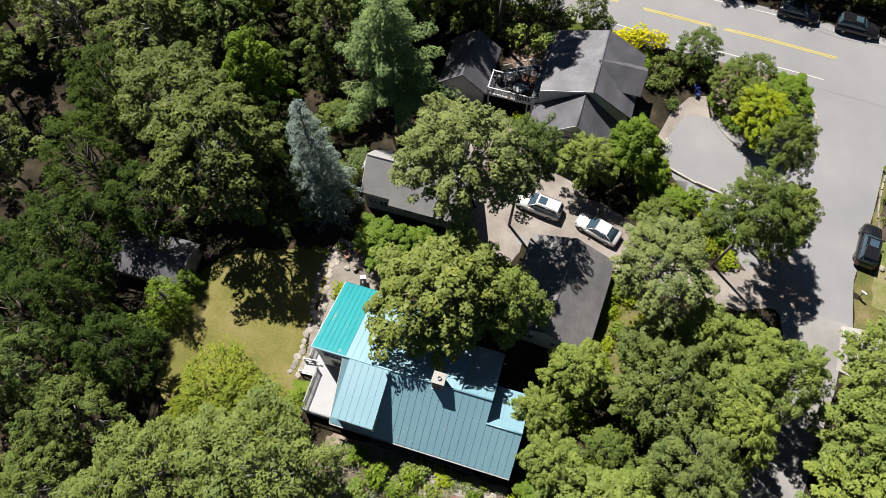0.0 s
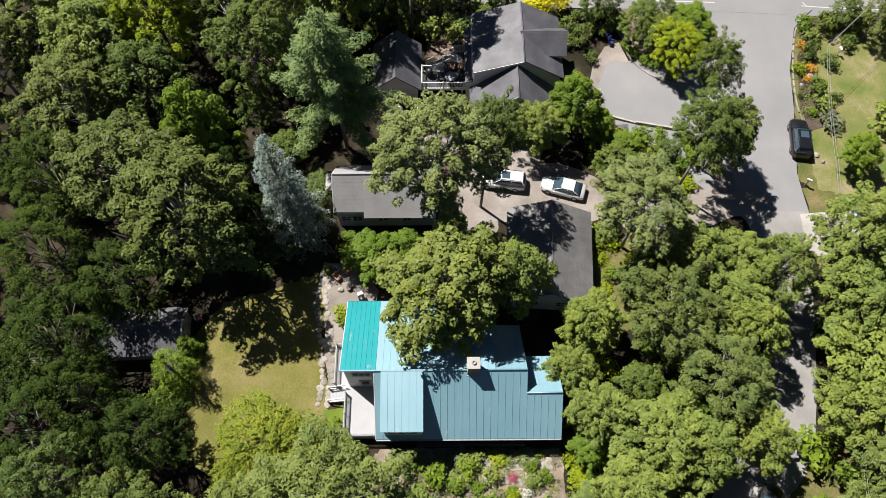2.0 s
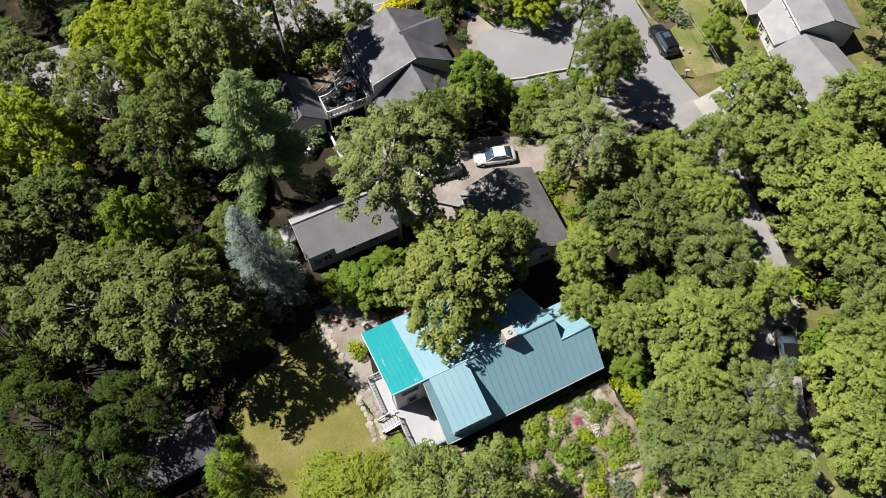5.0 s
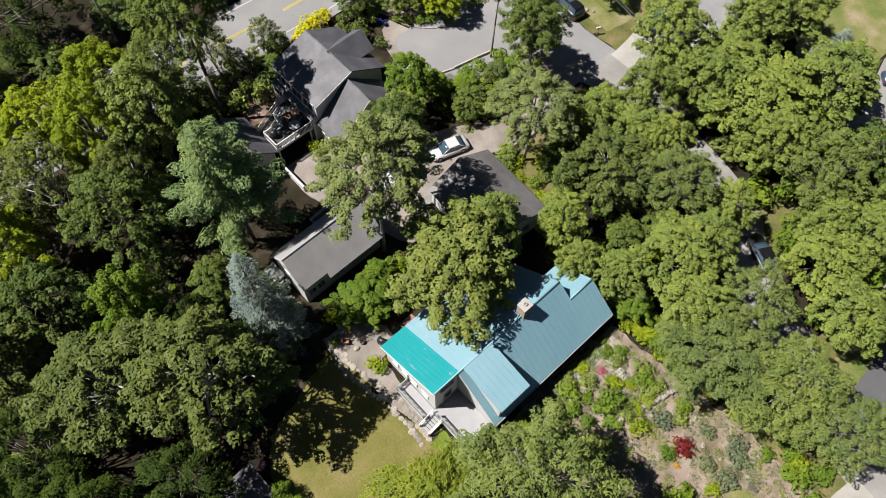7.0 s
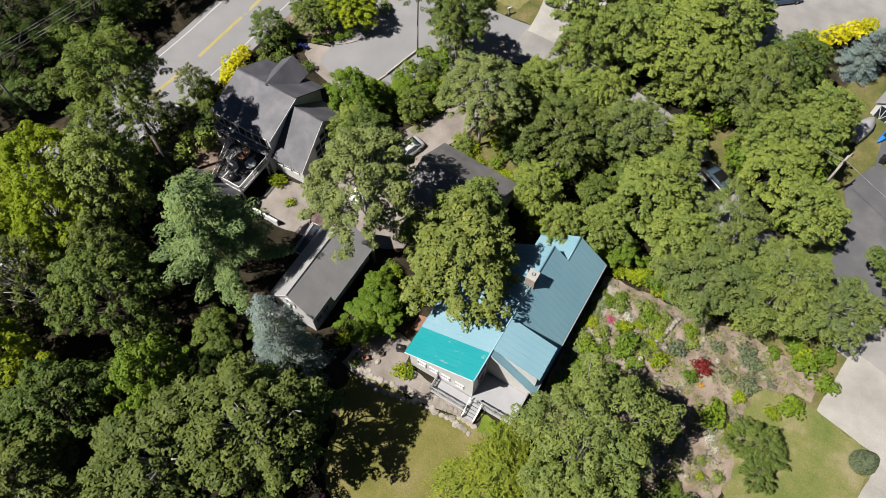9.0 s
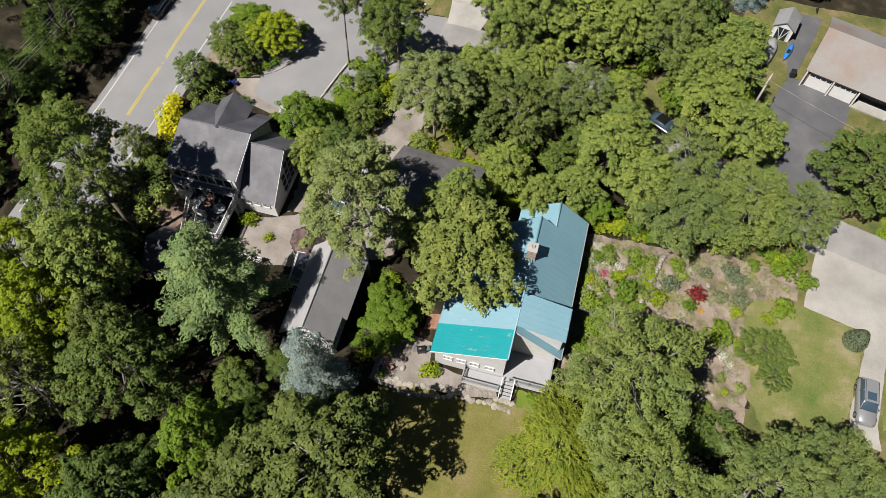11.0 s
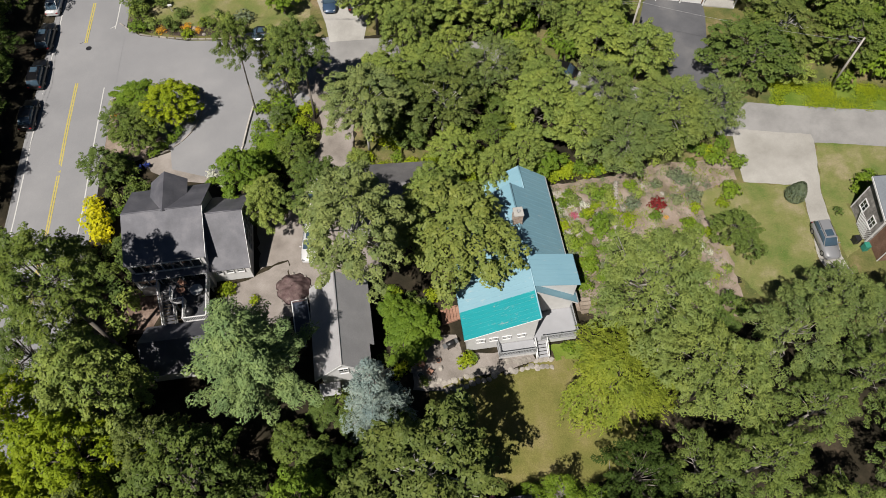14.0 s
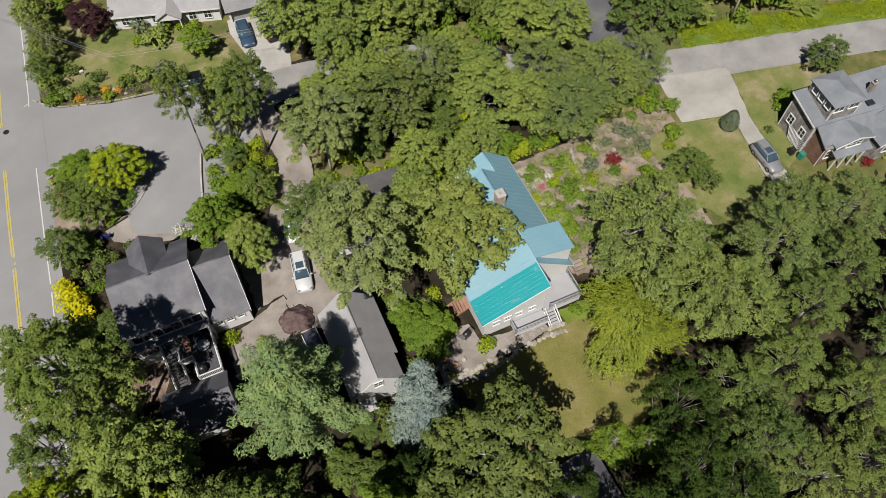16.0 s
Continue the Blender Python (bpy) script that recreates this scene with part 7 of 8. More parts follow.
M_REDLAMP = plain("red_lamp_glass", (0.21, 0.012, 0.012), 0.2)
car(-21.7, 3.7, 262, M_CAR_WHITE, "white estate car parked on the gravel court", 4.75, 1.9, 1.68, "suv")
car(-20.8, 9.9, 253, M_CAR_WHITE, "white sports saloon parked on the gravel court", 4.55, 1.85, 1.38)
car(34.0, -4.2, 268, M_CAR_SILVER, "silver grey crossover car on the pale drive", 4.6, 1.88, 1.62, "suv")
car(-17.1, 40.8, 268, M_CAR_BLUE, "dark blue hatchback before the double garage", 4.4, 1.85, 1.5, "suv")
car(-13.7, 40.9, 88, M_CAR_BLACK, "black pickup truck before the double garage", 5.3, 1.98, 1.8, "pickup")
car(-26.4, 35.3, 172, M_CAR_BLACK, "black estate car parked beside the flower bed", 4.8, 1.92, 1.72, "suv")
car(10.6, 24.2, 150, M_CAR_BLACK, "black car parked in the tree shade", 4.7, 1.88, 1.5)
car(-54.2, 26.2, 87, M_CAR_BLACK, "black car parked beside the main road", 4.7, 1.85, 1.5)
car(-53.9, 32.7, 87, M_CAR_BLACK, "black estate car parked beside the main road", 4.8, 1.9, 1.7, "suv")
car(-53.7, 39.2, 87, M_CAR_BLACK, "black estate car parked beside the main road", 4.8, 1.9, 1.7, "suv")
car(-53.4, 45.6, 87, M_CAR_WHITE, "white car parked beside the main road", 4.7, 1.85, 1.5)
car(8.2, 55.2, 40, M_CAR_BLUE, "dark blue car on the far drive", 4.6, 1.85, 1.5)


def trailer():
    t = thing("trailer", "dark utility trailer with pale rails beside the outbuilding", "trailer", pose(-23.15, -5.1, 0.03, 0, 0, 4))
    part("bed", boxes((-0.8, 0.8, -1.9, 1.9, 0.5, 0.58)), M_DARKTARP, t)
    for s in (-0.8, 0.8):
        part("side_rail", boxes((s - 0.03, s + 0.03, -1.9, 1.9, 0.58, 0.66), (s - 0.03, s + 0.03, -1.9, 1.9, 0.95, 1.0)), M_WHITE, t)
    for y in (-1.9, 1.9):
        part("end_rail", boxes((-0.8, 0.8, y - 0.03, y + 0.03, 0.95, 1.0), (-0.83, -0.77, y - 0.03, y + 0.03, 0.58, 1.0), (0.77, 0.83, y - 0.03, y + 0.03, 0.58, 1.0)), M_WHITE, t)
    bm = bmesh.new()
    tube(bm, (0, -1.9, 0.5), (0, -3.2, 0.45), 0.05, 0.05, 6)
    part("drawbar", bm, M_STEEL, t)
    part("jack", boxes((-0.05, 0.05, -3.2, -3.1, 0, 0.5)), M_STEEL, t)
    for s in (-0.92, 0.92):
        bm = bmesh.new()
        tube(bm, (s - 0.1, 0, 0.32), (s + 0.1, 0, 0.32), 0.32, 0.32, 16)
        part("wheel", bm, M_RUBBER, t)


trailer()


def tarp_heap(x, y, r, h):
    """A pile under a rumpled tarpaulin: an uneven, eight-cornered sheet with folds, and stones that hold it down."""
    t = thing("tarpaulin", "rumpled faded maroon tarpaulin over a low pile", "tarpaulin", pose(x, y, land(x, y) + 0.05, 0, 0, 22))
    rng = random.Random(17)
    na, nr = 64, 14
    bump = [(rng.uniform(-0.6, 0.6) * r, rng.uniform(-0.6, 0.6) * r, rng.uniform(0.25, 0.5) * r, rng.uniform(0.1, 0.3)) for _ in range(9)]
    bm = bmesh.new()
    top = bm.verts.new((0, 0, h))
    rings = []
    for j in range(1, nr + 1):
        f = j / nr
        ring = []
        for i in range(na):
            a = math.tau * i / na
            edge = r * (1 - 0.07 * abs(math.sin(4 * a)) + 0.05 * math.sin(3 * a + 1))
            px, py = edge * f * math.cos(a), edge * f * math.sin(a)
            z = h * (1 - f ** 2.4) + 0.035 * f * f * math.sin(9 * a + 7 * f)
            z += 0.05 * (1 - f ** 4) * (math.sin(6.1 * px + 2.3 * py) + math.sin(3.7 * py - 5.9 * px + 1.1) + 0.7 * math.sin(9.3 * py + 4.1 * px))
            z += sum(k * math.exp(-((px - u) ** 2 + (py - v) ** 2) / (w * w)) for u, v, w, k in bump) * (1 - f ** 3)
            ring.append(bm.verts.new((px, py, max(0.01, z))))
        rings.append(ring)
    for i in range(na):
        bm.faces.new((top, rings[0][i], rings[0][(i + 1) % na]))
    for p, q in zip(rings, rings[1:]):
        for i in range(na):
            k = (i + 1) % na
            bm.faces.new((p[i], q[i], q[k], p[k]))
    bmesh.ops.solidify(bm, geom=bm.faces[:], thickness=0.012)
    for f in bm.faces:
        f.smooth = True
    part("sheet", bm, M_BROWNTARP, t)
    for i in range(8):
        a = math.tau * (i + 0.5) / 8
        bm = bmesh.new()
        bmesh.ops.create_icosphere(bm, subdivisions=2, radius=0.13, matrix=pose(r * 0.93 * math.cos(a), r * 0.93 * math.sin(a), 0.1))
        for v in bm.verts:
            v.co += Vector((rng.uniform(-1, 1), rng.uniform(-1, 1), rng.uniform(-1, 0.4))) * 0.025
        part("weight_stone", bm, M_STONE, t)


tarp_heap(-23.9, -1.3, 1.95, 0.55)

# ---- poles and wires ----


def utility_pole(x, y, h, rz, lamp=False, arm=True, label="weathered wooden utility pole with a cross arm"):
    t = thing("utility_pole", label, "utility pole", pose(x, y, land(x, y), 0, 0, rz))
    bm = bmesh.new()
    tube(bm, (0, 0, -0.3), (0, 0, h), 0.16, 0.11, 10)
    part("pole", bm, M_POLE, t)
    if arm:
        part("cross_arm", boxes((-1.1, 1.1, -0.06, 0.06, h - 0.7, h - 0.56)), M_POLE, t)
        for s in (-1.0, -0.5, 0.5, 1.0):
            bm = bmesh.new()
            lathe(bm, [(0.05, 0), (0.06, 0.06), (0.03, 0.14)], 8, (s, 0, h - 0.56))
            part("insulator", bm, M_STEEL, t)
    if lamp:
        bm = bmesh.new()
        tube(bm, (0, 0, h - 0.5), (1.3, 0, h - 0.1), 0.035, 0.03, 6)
        a = part("lamp_arm", bm, M_STEEL, t)
        part("lamp_head", boxes((1.2, 1.75, -0.13, 0.13, h - 0.16, h - 0.02), bevel=0.04), M_STEEL, a)
    return t


utility_pole(20.8, 28.1, 7.6, 70)
utility_pole(44.2, 17.2, 8.2, 160, lamp=True, arm=False, label="wooden pole with a street lamp on an arm")
utility_pole(-61.6, -8.5, 10.0, 96)
utility_pole(-62.4, -46.0, 10.0, 90)
utility_pole(-56.8, 62.0, 9.5, 90)


def wire(points, label, sag=0.5, r=0.016):
    bm = bmesh.new()
    for a, b in zip(points, points[1:]):
        a, b = Vector(a), Vector(b)
        prev = a
        n = 12
        for i in range(1, n + 1):
            f = i / n
            p = a.lerp(b, f) - Vector((0, 0, sag * 4 * f * (1 - f)))
            tube(bm, prev, p, r, r, 4)
            prev = p
    tagged(part("overhead_wire", bm, M_WIRE), label, "wire", group="overhead wires")


for off in (-1.0, -0.5, 0.5, 1.0):
    wire([(-62.4 + off, -46, 9.5), (-61.6 + off, -8.5, 9.5), (-56.8 + off, 27, 9.2), (-56.8 + off, 62, 9.0)], "weathered grey overhead wire along the main road", 0.9)
wire([(-56.8, 62, 8.7), (-33.5, 37.0, 7.4), (-19, 34.2, 7.8), (20.8, 28.1, 7.0)], "weathered grey overhead wire over the side road", 0.4)
wire([(-56.8, 62, 8.3), (-33.5, 37.0, 7.0), (-19, 34.2, 7.4), (20.8, 28.1, 6.7)], "weathered grey overhead wire over the side road", 0.4)
wire([(20.8, 28.1, 7.0), (44.2, 17.2, 7.6)], "weathered grey overhead wire between two poles", 0.5)

# ---- garden, shrubs and small things ----
SHRUBS = [
    ("white_flowers", 9.1, 4.5, 0.8), ("pink_flowers", 7.7, 3.4, 0.6), ("shrub", 10.9, 5.6, 1.2), ("shrub_lime", 9.3, 3.3, 0.9), ("shrub", 10.0, 1.6, 1.6), ("shrub_lime", 13.5, 1.9, 1.2), ("grey_shrub", 14.6, 4.0, 1.2),
    ("shrub_olive", 12.0, 5.0, 1.0), ("red_shrub", 17.4, 3.4, 1.2), ("shrub", 16.9, 2.0, 0.9), ("orange_flowers", 18.1, 1.9, 0.4), ("grey_shrub", 18.1, 6.2, 0.9), ("grey_shrub", 20.7, 6.9, 1.3), ("grey_shrub", 21.6, 6.1, 1.1),
    ("grey_shrub", 19.9, 3.8, 1.0), ("grey_shrub", 21.9, 3.8, 1.2), ("shrub", 22.9, 8.3, 0.9), ("shrub_lime", 21.5, 2.4, 0.9), ("shrub", 19.8, 1.0, 0.5), ("shrub", 19.9, -0.7, 1.7), ("shrub_lime", 22.0, -1.0, 0.8),
    ("shrub_lime", 23.7, -2.6, 0.7), ("shrub", 26.0, 3.7, 1.5), ("shrub_lime", 24.7, 2.4, 0.9), ("shrub", 25.8, 8.3, 1.6), ("shrub", 28.0, 7.5, 1.4), ("shrub_olive", 8.0, 5.2, 1.0), ("shrub", 6.9, -0.5, 1.2),
    ("shrub", 15.1, 6.2, 1.0), ("shrub_olive", 15.7, 5.2, 0.9), ("shrub_lime", 12.3, 3.1, 0.7), ("shrub_dark", 11.7, 2.4, 0.8), ("shrub", 24.3, 9.6, 1.3), ("shrub", 7.6, -3.4, 1.4), ("shrub_olive", 9.6, -4.4, 1.3), ("shrub", 6.6, -5.6, 1.1),
    ("shrub_olive", 12.6, -2.6, 1.3), ("shrub_dark", 15.0, -4.4, 1.3), ("shrub", 8.4, -1.6, 1.0), ("pink_flowers", 6.4, 2.0, 0.45), ("white_flowers", 6.2, 4.4, 0.45), ("white_flowers", 10.4, 3.2, 0.45), ("shrub_dark", 5.5, 3.2, 0.5), ("shrub_dark", 5.5, 0.8, 0.5), ("shrub_dark", 5.6, 5.6, 0.5), ("white_flowers", 20.6, -2.6, 0.7), ("white_flowers", 21.4, -3.4, 0.5), ("shrub_olive", 20.6, -5.0, 0.6), ("shrub_lime", 21.0, -6.4, 0.5), ("shrub_olive", 22.4, -5.8, 0.7),
    # patio and lawn's edge
    ("shrub_lime", -7.2, -12.1, 1.15), ("shrub", -6.6, -11.9, 0.8), ("shrub", -10.0, -6.6, 1.1), ("shrub_olive", -11.4, -5.4, 1.2), ("shrub_lime", -9.6, -4.4, 1.0), ("shrub", -13.6, -3.6, 1.1), ("shrub_dark", -11.6, -13.6, 0.7), ("shrub", 3.2, -12.2, 0.9), ("shrub_olive", 2.4, 9.0, 1.4),
    # by the dark-roofed house and the island
    ("golden", -44.6, 9.6, 1.8), ("golden", -43.8, 7.2, 1.5), ("golden", -45.2, 11.6, 1.4), ("golden", -44.2, 8.3, 1.7), ("shrub", -39.3, 18.6, 0.9), ("shrub", -38.2, 19.4, 0.9), ("shrub", -37.2, 20.3, 0.9), ("shrub", -36.4, 21.4, 0.9), ("shrub_dark", -37.7, 14.5, 1.0), ("shrub_lime", -30.3, 14.6, 0.9), ("white_flowers", -31.2, 13.2, 0.9), ("shrub_olive", -35.0, 23.0, 0.8), ("shrub_olive", -43.6, 26.4, 1.2), ("shrub_lime", -42.4, 28.0, 0.9), ("orange_flowers", -44.0, 24.6, 0.8), ("shrub_dark", -43.4, 17.6, 1.4), ("shrub", -35.0, 27.2, 1.2), ("shrub_dark", -38.4, 28.2, 1.2),
    ("shrub_lime", -30.6, -0.4, 0.9), ("shrub_dark", -41.0, 4.6, 1.0), ("shrub_dark", -40.8, 2.6, 0.9), ("shrub_lime", -28.0, -2.2, 0.7),
    # north lawn
    ("shrub", -42.2, 39.4, 1.4), ("shrub_olive", -40.5, 39.9, 1.2), ("orange_flowers", -39.3, 38.6, 0.9), ("shrub_dark", -37.5, 38.8, 1.0), ("orange_flowers", -36.0, 38.9, 0.9), ("shrub_lime", -35.8, 37.4, 1.0), ("shrub_dark", -33.1, 38.7, 1.3), ("shrub_dark", -36.6, 41.0, 1.2),
    ("shrub_olive", -27.9, 44.7, 2.1), ("grey_shrub", -29.6, 47.9, 1.7), ("shrub_lime", -30.4, 45.6, 1.0), ("shrub", -26.4, 47.0, 1.2), ("shrub_lime", -26.6, 45.6, 0.5), ("shrub_lime", -24.6, 46.0, 0.9), ("shrub_lime", -22.9, 45.4, 1.1), ("shrub_olive", -30.9, 39.0, 1.5), ("grey_shrub", -28.6, 39.2, 1.6), ("shrub_lime", -33.4, 39.2, 1.1),
    ("shrub_dark", -31.9, 40.6, 0.8), ("shrub", -29.9, 37.6, 0.7), ("shrub_dark", -32.3, 36.8, 0.5), ("shrub_dark", -41.9, 57.2, 1.5), ("shrub", -38.9, 56.4, 1.8), ("shrub_olive", -42.6, 43.2, 1.5), ("shrub", -43.0, 46.2, 1.4), ("shrub_olive", -43.0, 49.5, 1.6), ("shrub_dark", -39.4, 43.6, 1.3),
    # by the shingled house
    ("shrub", 41.1, 2.6, 1.2), ("shrub", 42.4, 3.2, 1.2), ("shrub", 40.4, 1.6, 1.0), ("shrub_dark", 37.1, -0.7, 0.7), ("shrub_lime", 47.6, -9.2, 1.0), ("red_shrub", 44.6, -9.6, 0.9),
    # fruiting hedge over the far drive
    ("golden", 11.6, 44.6, 1.7), ("golden", 12.8, 46.6, 1.8), ("golden", 14.2, 48.6, 1.9), ("golden", 15.8, 50.6, 1.9), ("golden", 17.4, 52.6, 1.8), ("golden", 18.8, 54.6, 1.6),
]
for k, x, y, r in SHRUBS:
    put(k, x, y, r)


def cone_shrub(x, y):
    """A clipped, drop-shaped bush."""
    rng = np.random.default_rng(9)
    n = 2600
    a = rng.uniform(0, 6.283, n)
    f = rng.random(n) ** 0.8
    r = 1.15 * np.sqrt(np.maximum(0.02, 1 - f)) * (0.55 + 0.6 * np.minimum(1, 3 * f + 0.3)) * rng.uniform(0.9, 1.04, n)
    P = np.stack([r * np.cos(a), r * np.sin(a), 0.05 + 2.9 * f], 1)
    N = np.stack([np.cos(a), np.sin(a), 0.35 + 0 * a], 1) + rng.normal(size=(n, 3)) * 0.35
    S = rng.uniform(0.1, 0.22, n)
    ob = thing("shrub", "clipped grey-green drop-shaped bush on the lawn", "shrub", pose(x, y, land(x, y)))
    c = new("foliage", leaf_mesh("foliage", P, N, S, S * 0.6, M_GREY_GREEN, rng))
    c.parent = ob
    bm = bmesh.new()
    tube(bm, (0, 0, -0.1), (0, 0, 1.6), 0.1, 0.03, 6)
    part("stem", bm, M_BARK, ob)


cone_shrub(33.0, 2.0)


def rock_mesh(seed, r, h):
    rng = random.Random(seed)
    bm = bmesh.new()
    bmesh.ops.create_icosphere(bm, subdivisions=2, radius=1.0)
    for v in bm.verts:
        q = 1 + 0.22 * noise.noise(v.co * 1.7 + Vector((seed * 3.1, 0, 0)))
        v.co = Vector((v.co.x * r * q * rng.uniform(0.96, 1.04), v.co.y * r * 0.8 * q, max(-0.5, v.co.z) * h * q))
    return mesh_of("stone", bm, M_STONE)


ROCKS = [rock_mesh(i, 0.42, 0.10) for i in range(5)]
BOULDERS = [rock_mesh(i + 9, 0.35, 0.28) for i in range(4)]
rng = random.Random(4)
path = smooth_line([(-12.4, -11.6), (-11.4, -13.2), (-9.6, -14.2), (-7.4, -14.0), (-5.2, -13.6), (-3.0, -13.2), (-0.8, -13.2), (1.2, -13.4)], 0.5)
for i, p in enumerate(path):
    for k in range(2):
        ob = new("stepping_stone", rng.choice(ROCKS))
        x, y = p[0] + rng.uniform(-0.15, 0.15), p[1] + (k - 0.5) * 0.85 + rng.uniform(-0.2, 0.2)
        s = rng.uniform(0.6, 1.05)
        ob.matrix_basis = pose(x, y, land(x, y) + 0.05, 0, 0, rng.uniform(0, 360)) @ Matrix.Diagonal((s, s, 0.8, 1))
        tagged(ob, "flat pale field stone set in the path", "stone", group="stepping stones")
# dry stone wall through the garden, and loose boulders
wall = thing("garden_wall", "low dry-stone wall across the flower garden", "wall")
for i in range(46):
    f = i / 45
    x, y = 13.6 - 1.9 * f + rng.uniform(-0.1, 0.1), 7.2 - 7.4 * f
    piece("stone", rng.choice(BOULDERS), wall, pose(x, y, land(x, y) + 0.12 + 0.16 * (i % 2), 0, 0, rng.uniform(0, 360)) @ Matrix.Diagonal((0.75, 0.75, 0.8, 1)))
for x, y, s in ((13.6, 3.7, 1.2), (12.2, 1.0, 0.9), (18.6, 5.0, 0.8), (20.4, 5.2, 0.7), (16.6, 6.4, 0.9), (22.6, 7.0, 0.8), (19.0, -2.8, 0.7), (18.4, -4.0, 0.6), (21.8, -4.4, 0.6), (20.0, -7.0, 0.8), (23.0, 5.6, 0.9), (9.8, 0.0, 0.8), (-35.0, 38.6, 1.2), (-33.8, 37.4, 0.8), (-24.6, 36.9, 1.0), (-23.8, 37.4, 0.7), (-9.8, -12.4, 0.9), (-12.6, -12.2, 0.9), (20.2, 27.2, 0.9), (21.5, 27.3, 0.7), (-20.4, 26.6, 0.8)):
    ob = new("boulder", rng.choice(BOULDERS))
    ob.matrix_basis = pose(x, y, land(x, y) + 0.08, 0, 0, rng.uniform(0, 360)) @ Matrix.Diagonal((s, s, s, 1))
    tagged(ob, "grey field stone lying on the ground", "stone", group="field stones")
# flagstones of the garden walk along the house
for i in range(7):
    for j in range(2):
        x, y = 6.5 + j * 1.25 + rng.uniform(-0.08, 0.08), -1.2 + i * 1.25 + rng.uniform(-0.08, 0.08)
        ob = part("flagstone", boxes((-0.52, 0.52, -0.55, 0.55, 0, 0.07), bevel=0.02), M_STONE)
        ob.matrix_basis = pose(x, y, land(x, y) + 0.0, 0, 0, rng.uniform(-6, 6))
        tagged(ob, "square pale flagstone in the garden walk", "flagstone", group="garden flagstones")


def timber_steps(x, y, rz, n, w, label):
    t = thing("garden_steps", label, "steps", pose(x, y, land(x, y), 0, 0, rz))
    for i in range(n):
        part("tread", boxes((-w / 2, w / 2, 0.4 * i, 0.4 * i + 0.38, 0, 0.12 + 0.14 * i), bevel=0.015), M_WOOD, t)


timber_steps(6.2, -8.6, 0, 4, 1.2, "weathered timber garden steps beside the deck")
timber_steps(13.2, -0.6, 90, 3, 1.0, "weathered timber garden steps in the wall")


def red_stair():
    t = thing("wooden_stair", "red-brown wooden stair beside the teal house", "stair")
    for i in range(5):
        part("tread", boxes((-8.9 + 0.3 * i, -8.62 + 0.3 * i, -7.7, -6.2, 0.14 + 0.17 * i, 0.2 + 0.17 * i), bevel=0.01), M_REDWOOD, t)
    for y in (-7.76, -6.2):
        part("stringer", prism([(-8.95, 0), (-8.6, 0), (-7.35, 0.72), (-7.35, 1.0), (-8.95, 0.16)], "y", y, y + 0.06), M_REDWOOD, t)
    part("landing", boxes((-7.4, -6.95, -7.76, -6.14, 0.9, 0.98)), M_REDWOOD, t)


red_stair()


def grill(x, y, rz):
    t = thing("barbecue", "black covered gas barbecue on the patio", "barbecue", pose(x, y, land(x, y) + 0.04, 0, 0, rz))
    part("cabinet", boxes((-0.4, 0.4, -0.27, 0.27, 0.12, 0.8), bevel=0.02), M_BLACK, t)
    part("lid", loft([[(-0.42, 0.3 * c, 0.82 + 0.3 * s) for c, s in ((-1, 0), (-0.8, 0.6), (0, 1), (0.8, 0.6), (1, 0))], [(0.42, 0.3 * c, 0.82 + 0.3 * s) for c, s in ((-1, 0), (-0.8, 0.6), (0, 1), (0.8, 0.6), (1, 0))]]), M_BLACK, t)
    for s in (-0.62, 0.62):
        part("side_shelf", boxes((s - 0.2, s + 0.2, -0.25, 0.25, 0.78, 0.82)), M_STEEL, t)
    for sx in (-0.35, 0.35):
        for sy in (-0.22, 0.22):
            bm = bmesh.new()
            tube(bm, (sx - 0.03, sy, 0.06), (sx + 0.03, sy, 0.06), 0.06, 0.06, 10)
            part("castor", bm, M_RUBBER, t)


grill(-8.5, -10.2, 20)
for x, y, a in ((-10.9, -12.7, 140), (-11.6, -11.9, 60)):
    garden_chair(x, y, land(x, y) + 0.045, a, M_REDWOOD, "red-brown wooden garden chair on the patio")
garden_chair(-6.9, -25.6, land(-6.9, -25.6) + 0.03, 30, M_PINKPL, "pink plastic garden chair beside the old shed")
for x, y, a in ((-40.8, 16.7, 200), (-39.9, 16.9, 160)):
    garden_chair(x, y, land(x, y) + 0.045, a, M_NAVY, "navy blue garden chair beside the planting island")


def gas_tank(x, y, rz):
    t = thing("gas_tank", "white gas tank on short legs beside the dark shed", "tank", pose(x, y, land(x, y), 0, 0, rz))
    bm = bmesh.new()
    lathe(bm, [(0.02, -1.0), (0.26, -0.95), (0.40, -0.75), (0.42, 0.75), (0.27, 0.95), (0.02, 1.0)], 16)
    bm.transform(pose(0, 0, 0.75, 90))
    part("vessel", bm, M_WHITE, t)
    bm = bmesh.new()
    lathe(bm, [(0.14, 1.14), (0.14, 1.28), (0.06, 1.33)], 12)
    part("valve_cap", bm, M_TRIMGREY, t)
    for y0 in (-0.55, 0.55):
        part("leg", boxes((-0.3, 0.3, y0 - 0.06, y0 + 0.06, 0, 0.42)), M_CONCRETE, t)


gas_tank(-30.3, -7.6, 40)


def tub(x, y, mat, label, r=0.28, h=0.5, cat="tub"):
    t = thing("tub", label, cat, pose(x, y, land(x, y) + 0.02))
    bm = bmesh.new()
    lathe(bm, [(r * 0.8, 0), (r, h), (r * 0.9, h), (r * 0.86, h - 0.06)], 14)
    part("bucket", bm, mat, t)
    bm = bmesh.new()
    lathe(bm, [(r * 0.84, h - 0.07), (r * 0.84, h - 0.05)], 14)
    part("soil", bm, M_BLACK, t)


